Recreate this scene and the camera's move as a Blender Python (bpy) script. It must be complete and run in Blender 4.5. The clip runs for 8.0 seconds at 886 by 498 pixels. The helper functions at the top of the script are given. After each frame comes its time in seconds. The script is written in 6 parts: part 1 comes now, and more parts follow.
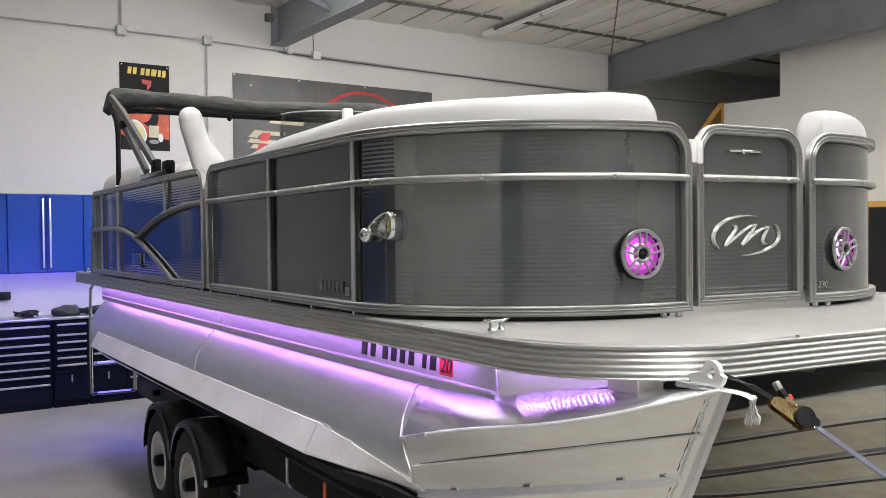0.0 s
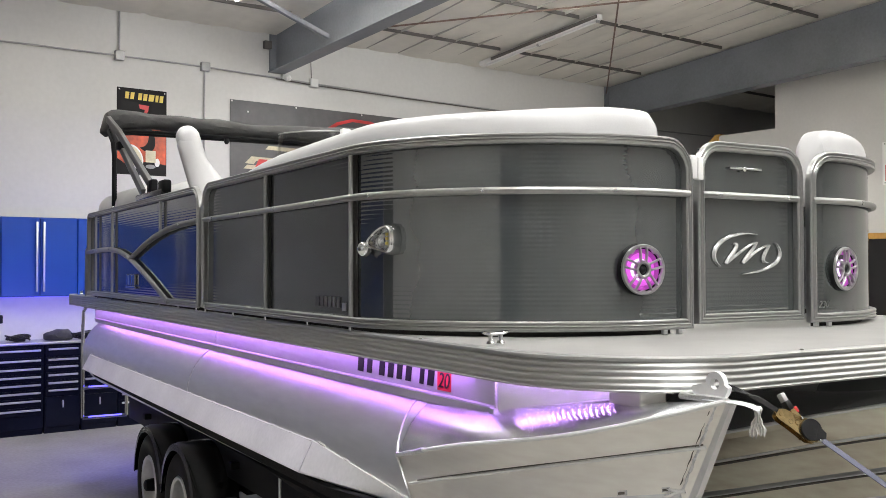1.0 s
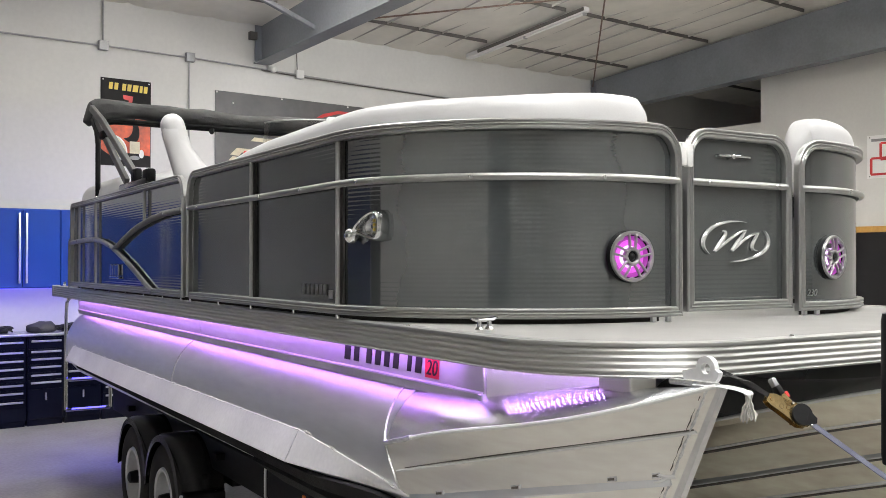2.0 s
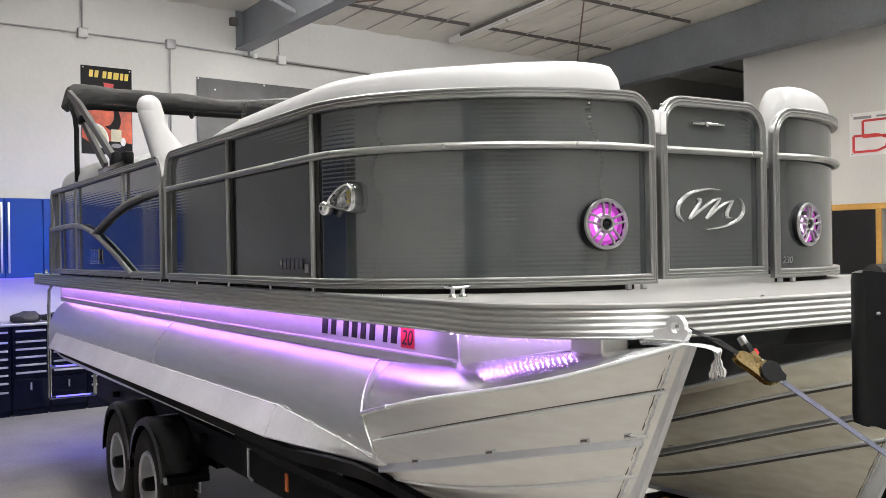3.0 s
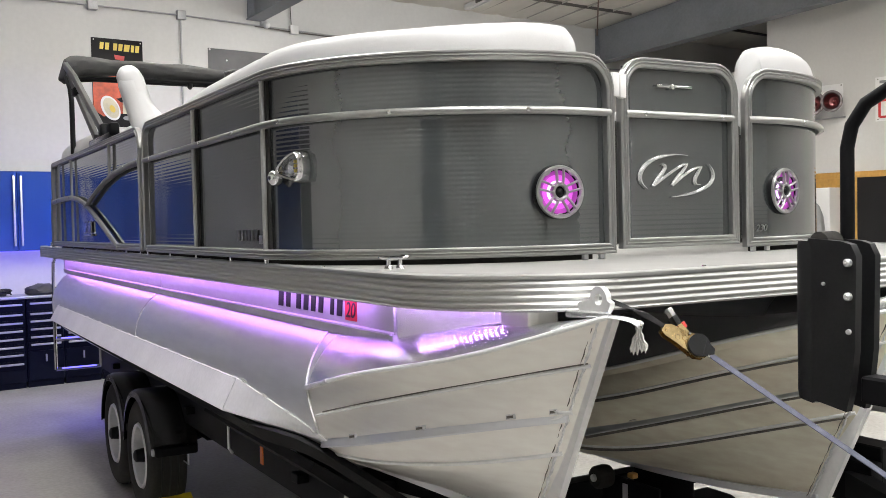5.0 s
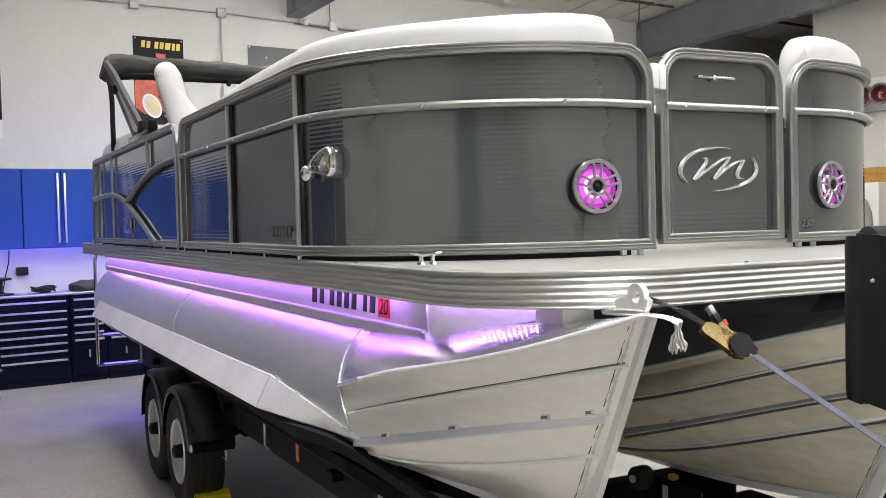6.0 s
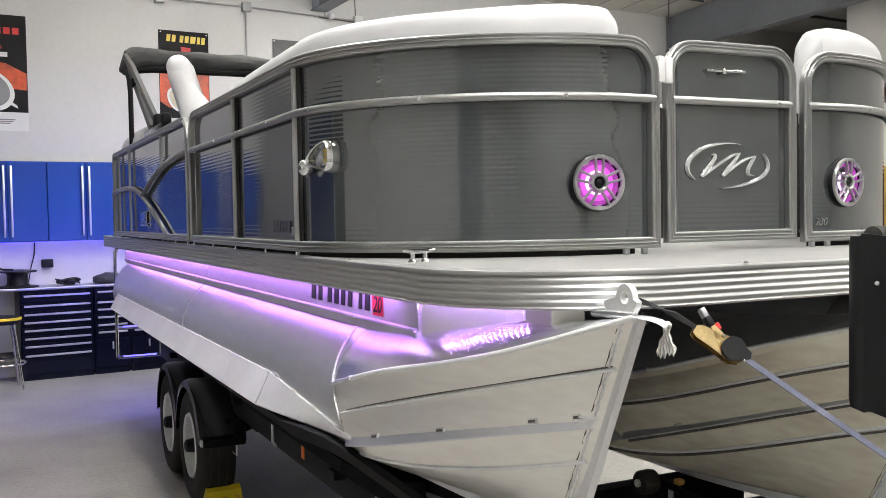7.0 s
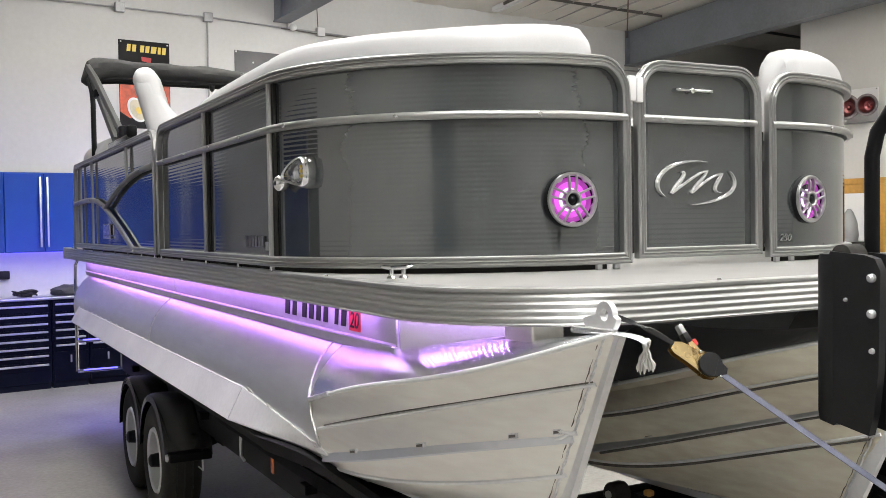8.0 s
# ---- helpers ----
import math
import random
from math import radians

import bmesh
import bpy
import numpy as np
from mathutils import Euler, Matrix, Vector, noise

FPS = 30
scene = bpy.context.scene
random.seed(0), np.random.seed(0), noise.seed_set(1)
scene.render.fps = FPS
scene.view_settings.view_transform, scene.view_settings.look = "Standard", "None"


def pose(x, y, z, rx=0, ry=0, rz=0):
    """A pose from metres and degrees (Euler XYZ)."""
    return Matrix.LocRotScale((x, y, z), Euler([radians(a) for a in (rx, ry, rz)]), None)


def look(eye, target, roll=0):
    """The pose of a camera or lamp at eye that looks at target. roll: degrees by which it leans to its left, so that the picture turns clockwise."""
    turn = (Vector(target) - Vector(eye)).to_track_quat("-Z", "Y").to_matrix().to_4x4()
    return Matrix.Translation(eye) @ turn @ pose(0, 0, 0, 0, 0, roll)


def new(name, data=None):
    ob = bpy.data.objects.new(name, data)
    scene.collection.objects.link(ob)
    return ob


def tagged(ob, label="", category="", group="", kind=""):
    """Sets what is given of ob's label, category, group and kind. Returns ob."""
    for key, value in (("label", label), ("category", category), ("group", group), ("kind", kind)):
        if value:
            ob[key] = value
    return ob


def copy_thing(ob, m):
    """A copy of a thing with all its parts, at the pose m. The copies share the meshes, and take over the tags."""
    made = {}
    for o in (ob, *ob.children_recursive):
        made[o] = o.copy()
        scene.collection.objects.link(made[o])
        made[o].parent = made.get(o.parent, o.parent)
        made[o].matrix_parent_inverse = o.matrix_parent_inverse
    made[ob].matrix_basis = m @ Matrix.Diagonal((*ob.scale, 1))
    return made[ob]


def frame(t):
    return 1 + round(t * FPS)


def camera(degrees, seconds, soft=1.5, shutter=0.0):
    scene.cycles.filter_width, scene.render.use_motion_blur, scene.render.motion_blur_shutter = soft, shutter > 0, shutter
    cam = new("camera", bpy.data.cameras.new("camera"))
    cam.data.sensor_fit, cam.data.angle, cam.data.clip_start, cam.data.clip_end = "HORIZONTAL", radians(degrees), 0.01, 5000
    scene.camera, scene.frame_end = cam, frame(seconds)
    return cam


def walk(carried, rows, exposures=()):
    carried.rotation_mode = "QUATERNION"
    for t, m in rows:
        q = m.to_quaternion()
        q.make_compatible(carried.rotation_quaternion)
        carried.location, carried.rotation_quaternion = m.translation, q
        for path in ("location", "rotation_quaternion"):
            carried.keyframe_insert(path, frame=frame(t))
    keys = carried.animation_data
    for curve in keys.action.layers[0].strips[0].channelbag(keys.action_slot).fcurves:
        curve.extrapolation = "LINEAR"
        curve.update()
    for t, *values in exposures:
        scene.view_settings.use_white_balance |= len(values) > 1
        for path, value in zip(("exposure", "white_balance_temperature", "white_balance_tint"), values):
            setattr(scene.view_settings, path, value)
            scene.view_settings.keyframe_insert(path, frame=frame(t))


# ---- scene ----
cam = camera(49.9, 8.0, 0.65)
PATH = [
    (0, (-2.718, -2.404, 1.888), (-1.704, -0.68, 1.849), -0.5),
    (0.5, (-2.714, -2.373, 1.852), (-1.707, -0.645, 1.835), -0.2),
    (1, (-2.714, -2.369, 1.825), (-1.69, -0.651, 1.855), 0.0),
    (2.3, (-2.697, -2.337, 1.776), (-1.637, -0.641, 1.79), -0.2),
    (2.5, (-2.671, -2.339, 1.756), (-1.609, -0.644, 1.774), -0.7),
    (3, (-2.664, -2.363, 1.738), (-1.595, -0.673, 1.733), -0.8),
    (3.5, (-2.639, -2.373, 1.725), (-1.569, -0.685, 1.673), -1.3),
    (4, (-2.555, -2.393, 1.732), (-1.511, -0.689, 1.664), -1.2),
    (4.2, (-2.511, -2.404, 1.732), (-1.464, -0.701, 1.667), -1.2),
    (5.5, (-2.34, -2.435, 1.728), (-1.382, -0.681, 1.66), -1.2),
    (6, (-2.331, -2.393, 1.726), (-1.404, -0.623, 1.655), -1.3),
    (6.5, (-2.268, -2.368, 1.733), (-1.363, -0.587, 1.646), -1.2),
    (7, (-2.205, -2.38, 1.727), (-1.338, -0.58, 1.647), -0.9),
    (7.5, (-2.242, -2.408, 1.729), (-1.377, -0.605, 1.665), -0.5),
    (8, (-2.266, -2.382, 1.746), (-1.32, -0.621, 1.686), -0.8),
]
walk(cam, [(t, look(eye, target, roll)) for t, eye, target, roll in PATH], [(0, -0.12), (1.2, -0.10), (3.5, -0.03), (6, 0.03), (8, 0.04)])

# world, sun-less hall: a faint sky outside, the hall's own strip lights inside
world = bpy.data.worlds.new("world")
scene.world = world
world.use_nodes = True
world.node_tree.nodes["Background"].inputs[0].default_value = (0.6, 0.65, 0.7, 1)
world.node_tree.nodes["Background"].inputs[1].default_value = 0.05

BLD = pose(0, 9.1, 0, 0, 0, 5.7)          # the hall: u along the back wall, v = 0 on it
BOAT = pose(0, 0, 0, -0.3, 0, 0)          # the boat sits slightly stern-down
STRIP_POWER = 75.0


def area(name, m, sx, sy, power, color, spread=180):
    lamp = bpy.data.lights.new(name, "AREA")
    lamp.shape, lamp.size, lamp.size_y, lamp.energy, lamp.color = "RECTANGLE", sx, sy, power, color
    lamp.spread = radians(spread)
    ob = new(name, lamp)
    ob.matrix_world = m
    return ob


def roof(v):
    return 4.78 + 0.085 * -v


# strip lights under the roof: (u, v, share of the power)
STRIPS = [(-2.4, -2.9, 0.3), (0.3, -3.0, 1.2), (-2.4, -6.8, 0.8), (-2.4, -10.8, 1.68), (0.9, -6.8, 0.3), (0.9, -10.8, 0.95), (2.8, -5.1, 2.2), (4.6, -5.4, 0.8), (4.3, -8.8, 0.6), (4.3, -12.6, 1.9), (-2.4, -14.2, 1.05)]
for u, v, k in STRIPS:
    down = 0.4 if v > -4 else 1.0          # the two by the wall mostly wash it and the roof
    tilt = 50 if u in (0.3, 2.8) else 0    # two unseen lamps tipped at the back wall as an added wash
    area("strip_lamp", BLD @ pose(u, v, roof(v) - 0.47, tilt, 0, 0), 0.22, 2.4, STRIP_POWER * k * down, (0.972, 0.98, 0.99), 160)
    # added fill aimed up to brighten the roof; the fixtures have no upward tubes
    area("roof_fill_lamp", BLD @ pose(u, v, roof(v) - 0.30, 180, 0, 0), 0.22, 2.4, STRIP_POWER * k * 2.8, (0.972, 0.98, 0.99))

GLOW = (0.52, 0.17, 1.0)                   # underdeck light strip
STRIP_X = 1.214                            # the strip's place under the rub rail
area("glow_side_lamp", BOAT @ pose(-STRIP_X, 2.87, 1.493, 0, -25, 0), 0.012, 5.66, 7.0, GLOW)
area("stern_lamp", pose(-0.7, 6.05, 1.25, 60, 0, 0), 1.2, 0.05, 26.0, (0.16, 0.14, 1.0))
area("bench_lamp", BLD @ pose(-1.4, -0.2, 1.455), 2.6, 0.03, 6.0, (0.35, 0.3, 1.0))


# ---- materials ----
def surface(name, color, rough, metal=0.0, var=0.12, scale=3.0, fine=60.0, bump=0.02, stretch=(1, 1, 1), coat=0.0, dirt=None, islands=0.0, rvar=0.12, spec=0.5, wave=0.0, ior=1.5):
    m = bpy.data.materials.new(name)
    m.use_nodes = True
    nt = m.node_tree
    p = nt.nodes["Principled BSDF"]
    p.inputs["Metallic"].default_value = metal
    p.inputs["Coat Weight"].default_value = coat
    p.inputs["Specular IOR Level"].default_value = spec
    p.inputs["IOR"].default_value = ior
    p.inputs["Coat Roughness"].default_value = min(0.08, rough)
    tc = nt.nodes.new("ShaderNodeTexCoord")
    mp = nt.nodes.new("ShaderNodeMapping")
    mp.inputs["Scale"].default_value = stretch
    nt.links.new(tc.outputs["Object"], mp.inputs["Vector"])
    big, small = nt.nodes.new("ShaderNodeTexNoise"), nt.nodes.new("ShaderNodeTexNoise")
    for n, s, d in ((big, scale, 4.0), (small, fine, 3.0)):
        n.inputs["Scale"].default_value, n.inputs["Detail"].default_value = s, d
        nt.links.new(mp.outputs["Vector"], n.inputs["Vector"])
    ramp = nt.nodes.new("ShaderNodeValToRGB")
    lo = dirt or tuple(c * (1 - 2 * var) for c in color)
    hi = tuple(min(1, c * (1 + var)) for c in color)
    ramp.color_ramp.elements[0].position, ramp.color_ramp.elements[1].position = 0.3, 0.7
    ramp.color_ramp.elements[0].color, ramp.color_ramp.elements[1].color = (*lo, 1), (*hi, 1)
    mix = nt.nodes.new("ShaderNodeMath")
    mix.operation = "MULTIPLY_ADD"
    mix.inputs[1].default_value = 0.35
    nt.links.new(small.outputs[0], mix.inputs[0])
    sc = nt.nodes.new("ShaderNodeMath")
    sc.operation = "MULTIPLY"
    sc.inputs[1].default_value = 0.65
    nt.links.new(big.outputs[0], sc.inputs[0])
    nt.links.new(sc.outputs[0], mix.inputs[2])
    nt.links.new(mix.outputs[0], ramp.inputs[0])
    out = ramp.outputs[0]
    if islands:
        info = nt.nodes.new("ShaderNodeObjectInfo")
        hue = nt.nodes.new("ShaderNodeHueSaturation")
        mr = nt.nodes.new("ShaderNodeMapRange")
        mr.inputs["To Min"].default_value, mr.inputs["To Max"].default_value = 1 - islands, 1 + islands
        nt.links.new(info.outputs["Random"], mr.inputs["Value"])
        nt.links.new(mr.outputs[0], hue.inputs["Value"])
        nt.links.new(out, hue.inputs["Color"])
        out = hue.outputs[0]
    nt.links.new(out, p.inputs["Base Color"])
    rr = nt.nodes.new("ShaderNodeMapRange")
    rr.inputs["To Min"].default_value, rr.inputs["To Max"].default_value = max(0.02, rough - rvar * rough), min(1, rough + rvar * rough * 2)
    nt.links.new(mix.outputs[0], rr.inputs["Value"])
    nt.links.new(rr.outputs[0], p.inputs["Roughness"])
    if bump:
        b = nt.nodes.new("ShaderNodeBump")
        b.inputs["Strength"].default_value, b.inputs["Distance"].default_value = 0.4, bump * 0.05
        nt.links.new(mix.outputs[0], b.inputs["Height"])
        nt.links.new(b.outputs[0], p.inputs["Normal"])
    if wave:
        lo_ = nt.nodes.new("ShaderNodeTexNoise")
        lo_.inputs["Scale"].default_value, lo_.inputs["Detail"].default_value = 5.0, 2.0
        nt.links.new(mp.outputs["Vector"], lo_.inputs["Vector"])
        b2 = nt.nodes.new("ShaderNodeBump")
        b2.inputs["Strength"].default_value, b2.inputs["Distance"].default_value = 1.0, wave
        nt.links.new(lo_.outputs[0], b2.inputs["Height"])
        if bump:
            nt.links.new(b.outputs[0], b2.inputs["Normal"])
        nt.links.new(b2.outputs[0], p.inputs["Normal"])
    return m


def glowing(name, color, strength):
    m = bpy.data.materials.new(name)
    m.use_nodes = True
    p = m.node_tree.nodes["Principled BSDF"]
    p.inputs["Base Color"].default_value = (*color, 1)
    p.inputs["Emission Color"].default_value = (*color, 1)
    p.inputs["Emission Strength"].default_value = strength
    return m


def glass(name, color, rough=0.02):
    m = bpy.data.materials.new(name)
    m.use_nodes = True
    p = m.node_tree.nodes["Principled BSDF"]
    p.inputs["Base Color"].default_value = (*color, 1)
    p.inputs["Transmission Weight"].default_value = 1.0
    p.inputs["Roughness"].default_value, p.inputs["IOR"].default_value = rough, 1.45
    return m


def brushed(m, tangent, amount):
    """Draw the gloss of a metal out along a direction, as rolling marks do."""
    p = m.node_tree.nodes["Principled BSDF"]
    p.inputs["Anisotropic"].default_value = amount
    v = m.node_tree.nodes.new("ShaderNodeCombineXYZ")
    for i in range(3):
        v.inputs[i].default_value = Vector(tangent).normalized()[i]
    m.node_tree.links.new(v.outputs[0], p.inputs["Tangent"])
    return m


M = {
    "wall": surface("painted_block_wall", (0.66, 0.65, 0.63), 0.75, var=0.05, scale=0.8, fine=18, bump=0.05),
    "office": surface("painted_drywall", (0.62, 0.605, 0.575), 0.7, var=0.04, scale=0.7, fine=25, bump=0.03),
    "floor": surface("concrete_floor", (0.335, 0.322, 0.30), 0.62, var=0.19, scale=1.1, fine=34, bump=0.06, spec=0.3),
    "roof": surface("vinyl_roof_blanket", (0.70, 0.67, 0.61), 0.55, var=0.07, scale=1.4, fine=7, bump=0.25),
    "rod": surface("rusty_rod", (0.16, 0.10, 0.075), 0.6),
    "seam": surface("dark_roof_seam", (0.12, 0.11, 0.10), 0.7),
    "steel": surface("grey_painted_steel", (0.195, 0.205, 0.225), 0.45, var=0.12, scale=1.5, fine=30),
    "dark": surface("dark_board_and_shade", (0.03, 0.028, 0.026), 0.8),
    "galv": surface("galvanised_conduit", (0.42, 0.42, 0.42), 0.45, metal=0.6),
    "whitebox": surface("white_plastic", (0.75, 0.74, 0.72), 0.4, var=0.03),
    "panel": surface("charcoal_fence_skin", (0.043, 0.048, 0.049), 0.05, metal=0.0, var=0.02, scale=1.2, fine=6, bump=0.0, rvar=0.05, spec=0.5, ior=2.05),
    "rail": surface("satin_anodised_rail", (0.36, 0.36, 0.352), 0.36, metal=0.88, var=0.04, scale=2, fine=70, bump=0.0),
    "rub": surface("grey_rub_rail", (0.47, 0.47, 0.46), 0.36, metal=0.8, var=0.09, scale=2.5, fine=40, bump=0.0, stretch=(0.3, 0.3, 6)),
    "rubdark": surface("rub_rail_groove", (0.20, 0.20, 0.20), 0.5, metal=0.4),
    "riser": surface("satin_aluminium_riser", (0.72, 0.72, 0.73), 0.4, metal=0.45, var=0.07, scale=2, fine=40, bump=0.012, stretch=(1, 0.3, 1)),
    "alu": surface("brushed_aluminium", (0.79, 0.80, 0.815), 0.35, metal=0.84, var=0.07, scale=1.6, fine=26, bump=0.006, stretch=(1, 0.25, 1.3), wave=0.004),
    "alubow": brushed(surface("bright_rolled_aluminium", (0.82, 0.83, 0.845), 0.19, metal=0.9, var=0.06, scale=1.6, fine=26, bump=0.0, stretch=(1, 0.4, 1.3)), (0.91, 0.41, 0.0), 0.97),
    "risernose": brushed(surface("bright_riser_plate", (0.80, 0.80, 0.81), 0.18, metal=0.75, var=0.05, scale=2, fine=40, bump=0.0), (0.2, -0.45, -1.0), 0.97),
    "alunose": surface("milled_aluminium_plate", (0.98, 0.93, 0.875), 0.38, metal=0.50, var=0.07, scale=1.6, fine=30, bump=0.006, stretch=(1, 0.25, 2.0), wave=0.004),
    "alubright": surface("bright_aluminium_strake", (0.92, 0.92, 0.91), 0.5, metal=0.45, var=0.06, scale=3, fine=60, bump=0.02),
    # dark stem seam and slots; also paints shade along the cone's pressed lines
    "seamshade": surface("dark_seam_and_shade", (0.17, 0.155, 0.135), 0.55, metal=0.3, var=0.3, scale=12),
    "lip": surface("bright_folded_lip", (0.93, 0.93, 0.94), 0.45, metal=0.3, var=0.06, scale=6, fine=60),
    "weld": surface("weld_bead", (0.80, 0.80, 0.80), 0.35, metal=1.0, var=0.15, scale=40, fine=160, bump=0.15),
    "chrome": surface("polished_chrome", (0.78, 0.78, 0.78), 0.07, metal=1.0, var=0.03, bump=0.0),
    "deck": surface("light_woven_vinyl_deck", (0.25, 0.245, 0.236), 0.7, var=0.08, scale=6, fine=260, bump=0.05),
    "vinyl": surface("white_marine_vinyl", (0.53, 0.527, 0.525), 0.38, var=0.04, scale=5, fine=220, bump=0.02),
    "canvas": surface("black_canvas", (0.055, 0.055, 0.056), 0.7, var=0.2, scale=9, fine=180, bump=0.25, spec=0.2),
    "blackpaint": surface("black_powder_coat", (0.006, 0.006, 0.007), 0.55, var=0.2, scale=5, fine=90, bump=0.02, spec=0.12),
    "plastic": surface("black_plastic", (0.012, 0.012, 0.013), 0.42, var=0.2, scale=6, fine=150, bump=0.03, spec=0.2),
    "carpet": surface("black_bunk_carpet", (0.010, 0.010, 0.011), 0.95, var=0.3, scale=20, fine=300, bump=0.3, spec=0.2),
    "gloss": surface("glossy_black_plastic", (0.010, 0.010, 0.011), 0.16, var=0.2, scale=6, fine=120, bump=0.01, spec=0.5),
    "strutgrey": surface("dark_grey_anodised_strut", (0.10, 0.10, 0.10), 0.42, metal=0.4, var=0.1),
    "rubber": surface("tyre_rubber", (0.034, 0.032, 0.029), 0.75, var=0.25, scale=6, fine=80, bump=0.1, spec=0.2),
    "rim": surface("silver_rim", (0.72, 0.72, 0.73), 0.30, metal=0.6, var=0.08, bump=0.0),
    "rimdark": surface("shaded_grey_wheel_disc", (0.20, 0.20, 0.205), 0.5, metal=0.3, var=0.15, scale=12),
    "wallfoot": surface("grey_unseen_wall", (0.50, 0.50, 0.49), 0.6, var=0.12, scale=1.0, fine=20),
    "emblem": surface("satin_chrome_emblem", (0.88, 0.88, 0.87), 0.24, metal=0.8, var=0.08, scale=30, fine=90, bump=0.01),
    "midcone": surface("dulled_aluminium_plate", (0.99, 0.89, 0.76), 0.36, metal=0.48, dirt=(0.66, 0.56, 0.44), scale=1.7, fine=22, bump=0.008, stretch=(1, 0.5, 2.0), wave=0.006),
    "blue": surface("blue_cabinet_paint", (0.005, 0.046, 0.30), 0.28, var=0.05, scale=2, fine=90, bump=0.004),
    "bluepanel": surface("dark_blue_panel_paint", (0.005, 0.020, 0.125), 0.4, var=0.08, scale=2, fine=60, bump=0.004),
    "darkpanel": surface("dark_grey_panel_paint", (0.36, 0.36, 0.365), 0.5, var=0.08, scale=2, fine=60, bump=0.004),
    "navy": surface("dark_blue_cabinet_paint", (0.002, 0.003, 0.009), 0.3, var=0.10, scale=2, fine=90, bump=0.004, spec=0.14),
    "handle": surface("brushed_handle", (0.72, 0.72, 0.72), 0.3, metal=0.85, var=0.05),
    "counter": surface("stainless_counter", (0.55, 0.55, 0.56), 0.28, metal=0.9, var=0.1, scale=3, fine=60),
    "wood": surface("yellow_pine_trim", (0.50, 0.27, 0.06), 0.5, var=0.18, scale=2, fine=25, stretch=(6, 1, 1)),
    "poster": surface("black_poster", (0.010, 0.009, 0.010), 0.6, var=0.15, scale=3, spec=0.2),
    "banner": surface("charcoal_banner", (0.085, 0.083, 0.086), 0.5, var=0.2, scale=2.0, fine=10, bump=0.3),
    "orange": surface("poster_orange_red", (0.55, 0.07, 0.015), 0.4, var=0.35, scale=4, fine=20),
    "red": surface("red_print", (0.55, 0.03, 0.03), 0.4, var=0.1),
    "yellowprint": surface("yellow_print", (0.75, 0.55, 0.08), 0.4, var=0.05),
    "cream": surface("cream_print", (0.62, 0.56, 0.40), 0.4, var=0.12, scale=9),
    "white": surface("white_print", (0.78, 0.77, 0.75), 0.45, var=0.03),
    "ink": surface("black_ink", (0.012, 0.012, 0.012), 0.4, var=0.1),
    "greyprint": surface("grey_print", (0.25, 0.25, 0.25), 0.45, var=0.1),
    "yellow": surface("yellow_plastic", (0.80, 0.60, 0.02), 0.4, var=0.08),
    "reflector": surface("amber_reflector", (0.75, 0.16, 0.015), 0.25, var=0.08),
    "decal": surface("red_decal", (0.68, 0.03, 0.06), 0.35, var=0.04),
    "brass": surface("yellow_zinc_steel", (0.72, 0.54, 0.27), 0.22, metal=1.0, var=0.2, scale=20),
    "webbing": surface("grey_webbing", (0.17, 0.18, 0.24), 0.75, var=0.12, scale=6, fine=240, bump=0.1),
    "rag": surface("white_rag", (0.72, 0.70, 0.66), 0.85, var=0.08, scale=30, bump=0.3),
    "copper": surface("dark_red_horn", (0.16, 0.035, 0.035), 0.28, metal=0.4, var=0.15),
    "horn": surface("grey_brown_horn_rim", (0.16, 0.13, 0.13), 0.3, metal=0.3, var=0.1),
    "mark": surface("scuffed_badge_grey", (0.16, 0.16, 0.15), 0.35, metal=0.6, var=0.2, scale=50),
    "grille": surface("satin_silver_grille", (0.48, 0.48, 0.48), 0.28, metal=0.85, var=0.06),
    "clear": glass("clear_lens", (0.92, 0.93, 0.94)),
    "smoke": glass("smoked_screen", (0.82, 0.81, 0.80)),
    "ledv": glowing("violet_ring_light", (0.62, 0.10, 0.60), 0.75),
    "ledd": glowing("dim_violet_cone_light", (0.40, 0.05, 0.40), 0.45),
    "crease": surface("roof_crease_shade", (0.46, 0.44, 0.40), 0.7),
    "ledw": glowing("pale_ring_light", (0.85, 0.6, 1.0), 1.6),
    "ledchip": glowing("violet_light_chip", (0.60, 0.30, 1.0), 100.0),
    "leds": glowing("violet_strip_light", (0.62, 0.45, 1.0), 6.0),
    "ledb": glowing("blue_strip_light", (0.14, 0.12, 1.0), 3.0),
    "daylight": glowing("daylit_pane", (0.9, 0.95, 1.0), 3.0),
    "tube": glowing("strip_light_diffuser", (1.0, 0.96, 0.9), 4.0),
}


# ---- builders ----
def part(name, bm, material, parent=None, label="", flat=False, m=None):
    me = bpy.data.meshes.new(name)
    bmesh.ops.recalc_face_normals(bm, faces=bm.faces)
    if not flat:
        for f in bm.faces:
            f.smooth = True
        for e in bm.edges:
            if len(e.link_faces) == 2 and e.calc_face_angle(0) > 0.6:
                e.smooth = False
    bm.to_mesh(me)
    bm.free()
    me.materials.append(M[material])
    ob = new(name, me)
    if parent is not None:
        ob.parent = parent
    if m is not None:
        ob.matrix_world = m
    if label:
        ob["label"] = label
    return ob


def thing(name, label, category, m=None, group="", kind=""):
    ob = new(name)
    ob.empty_display_size = 0.1
    if m is not None:
        ob.matrix_world = m
    return tagged(ob, label, category, group, kind)


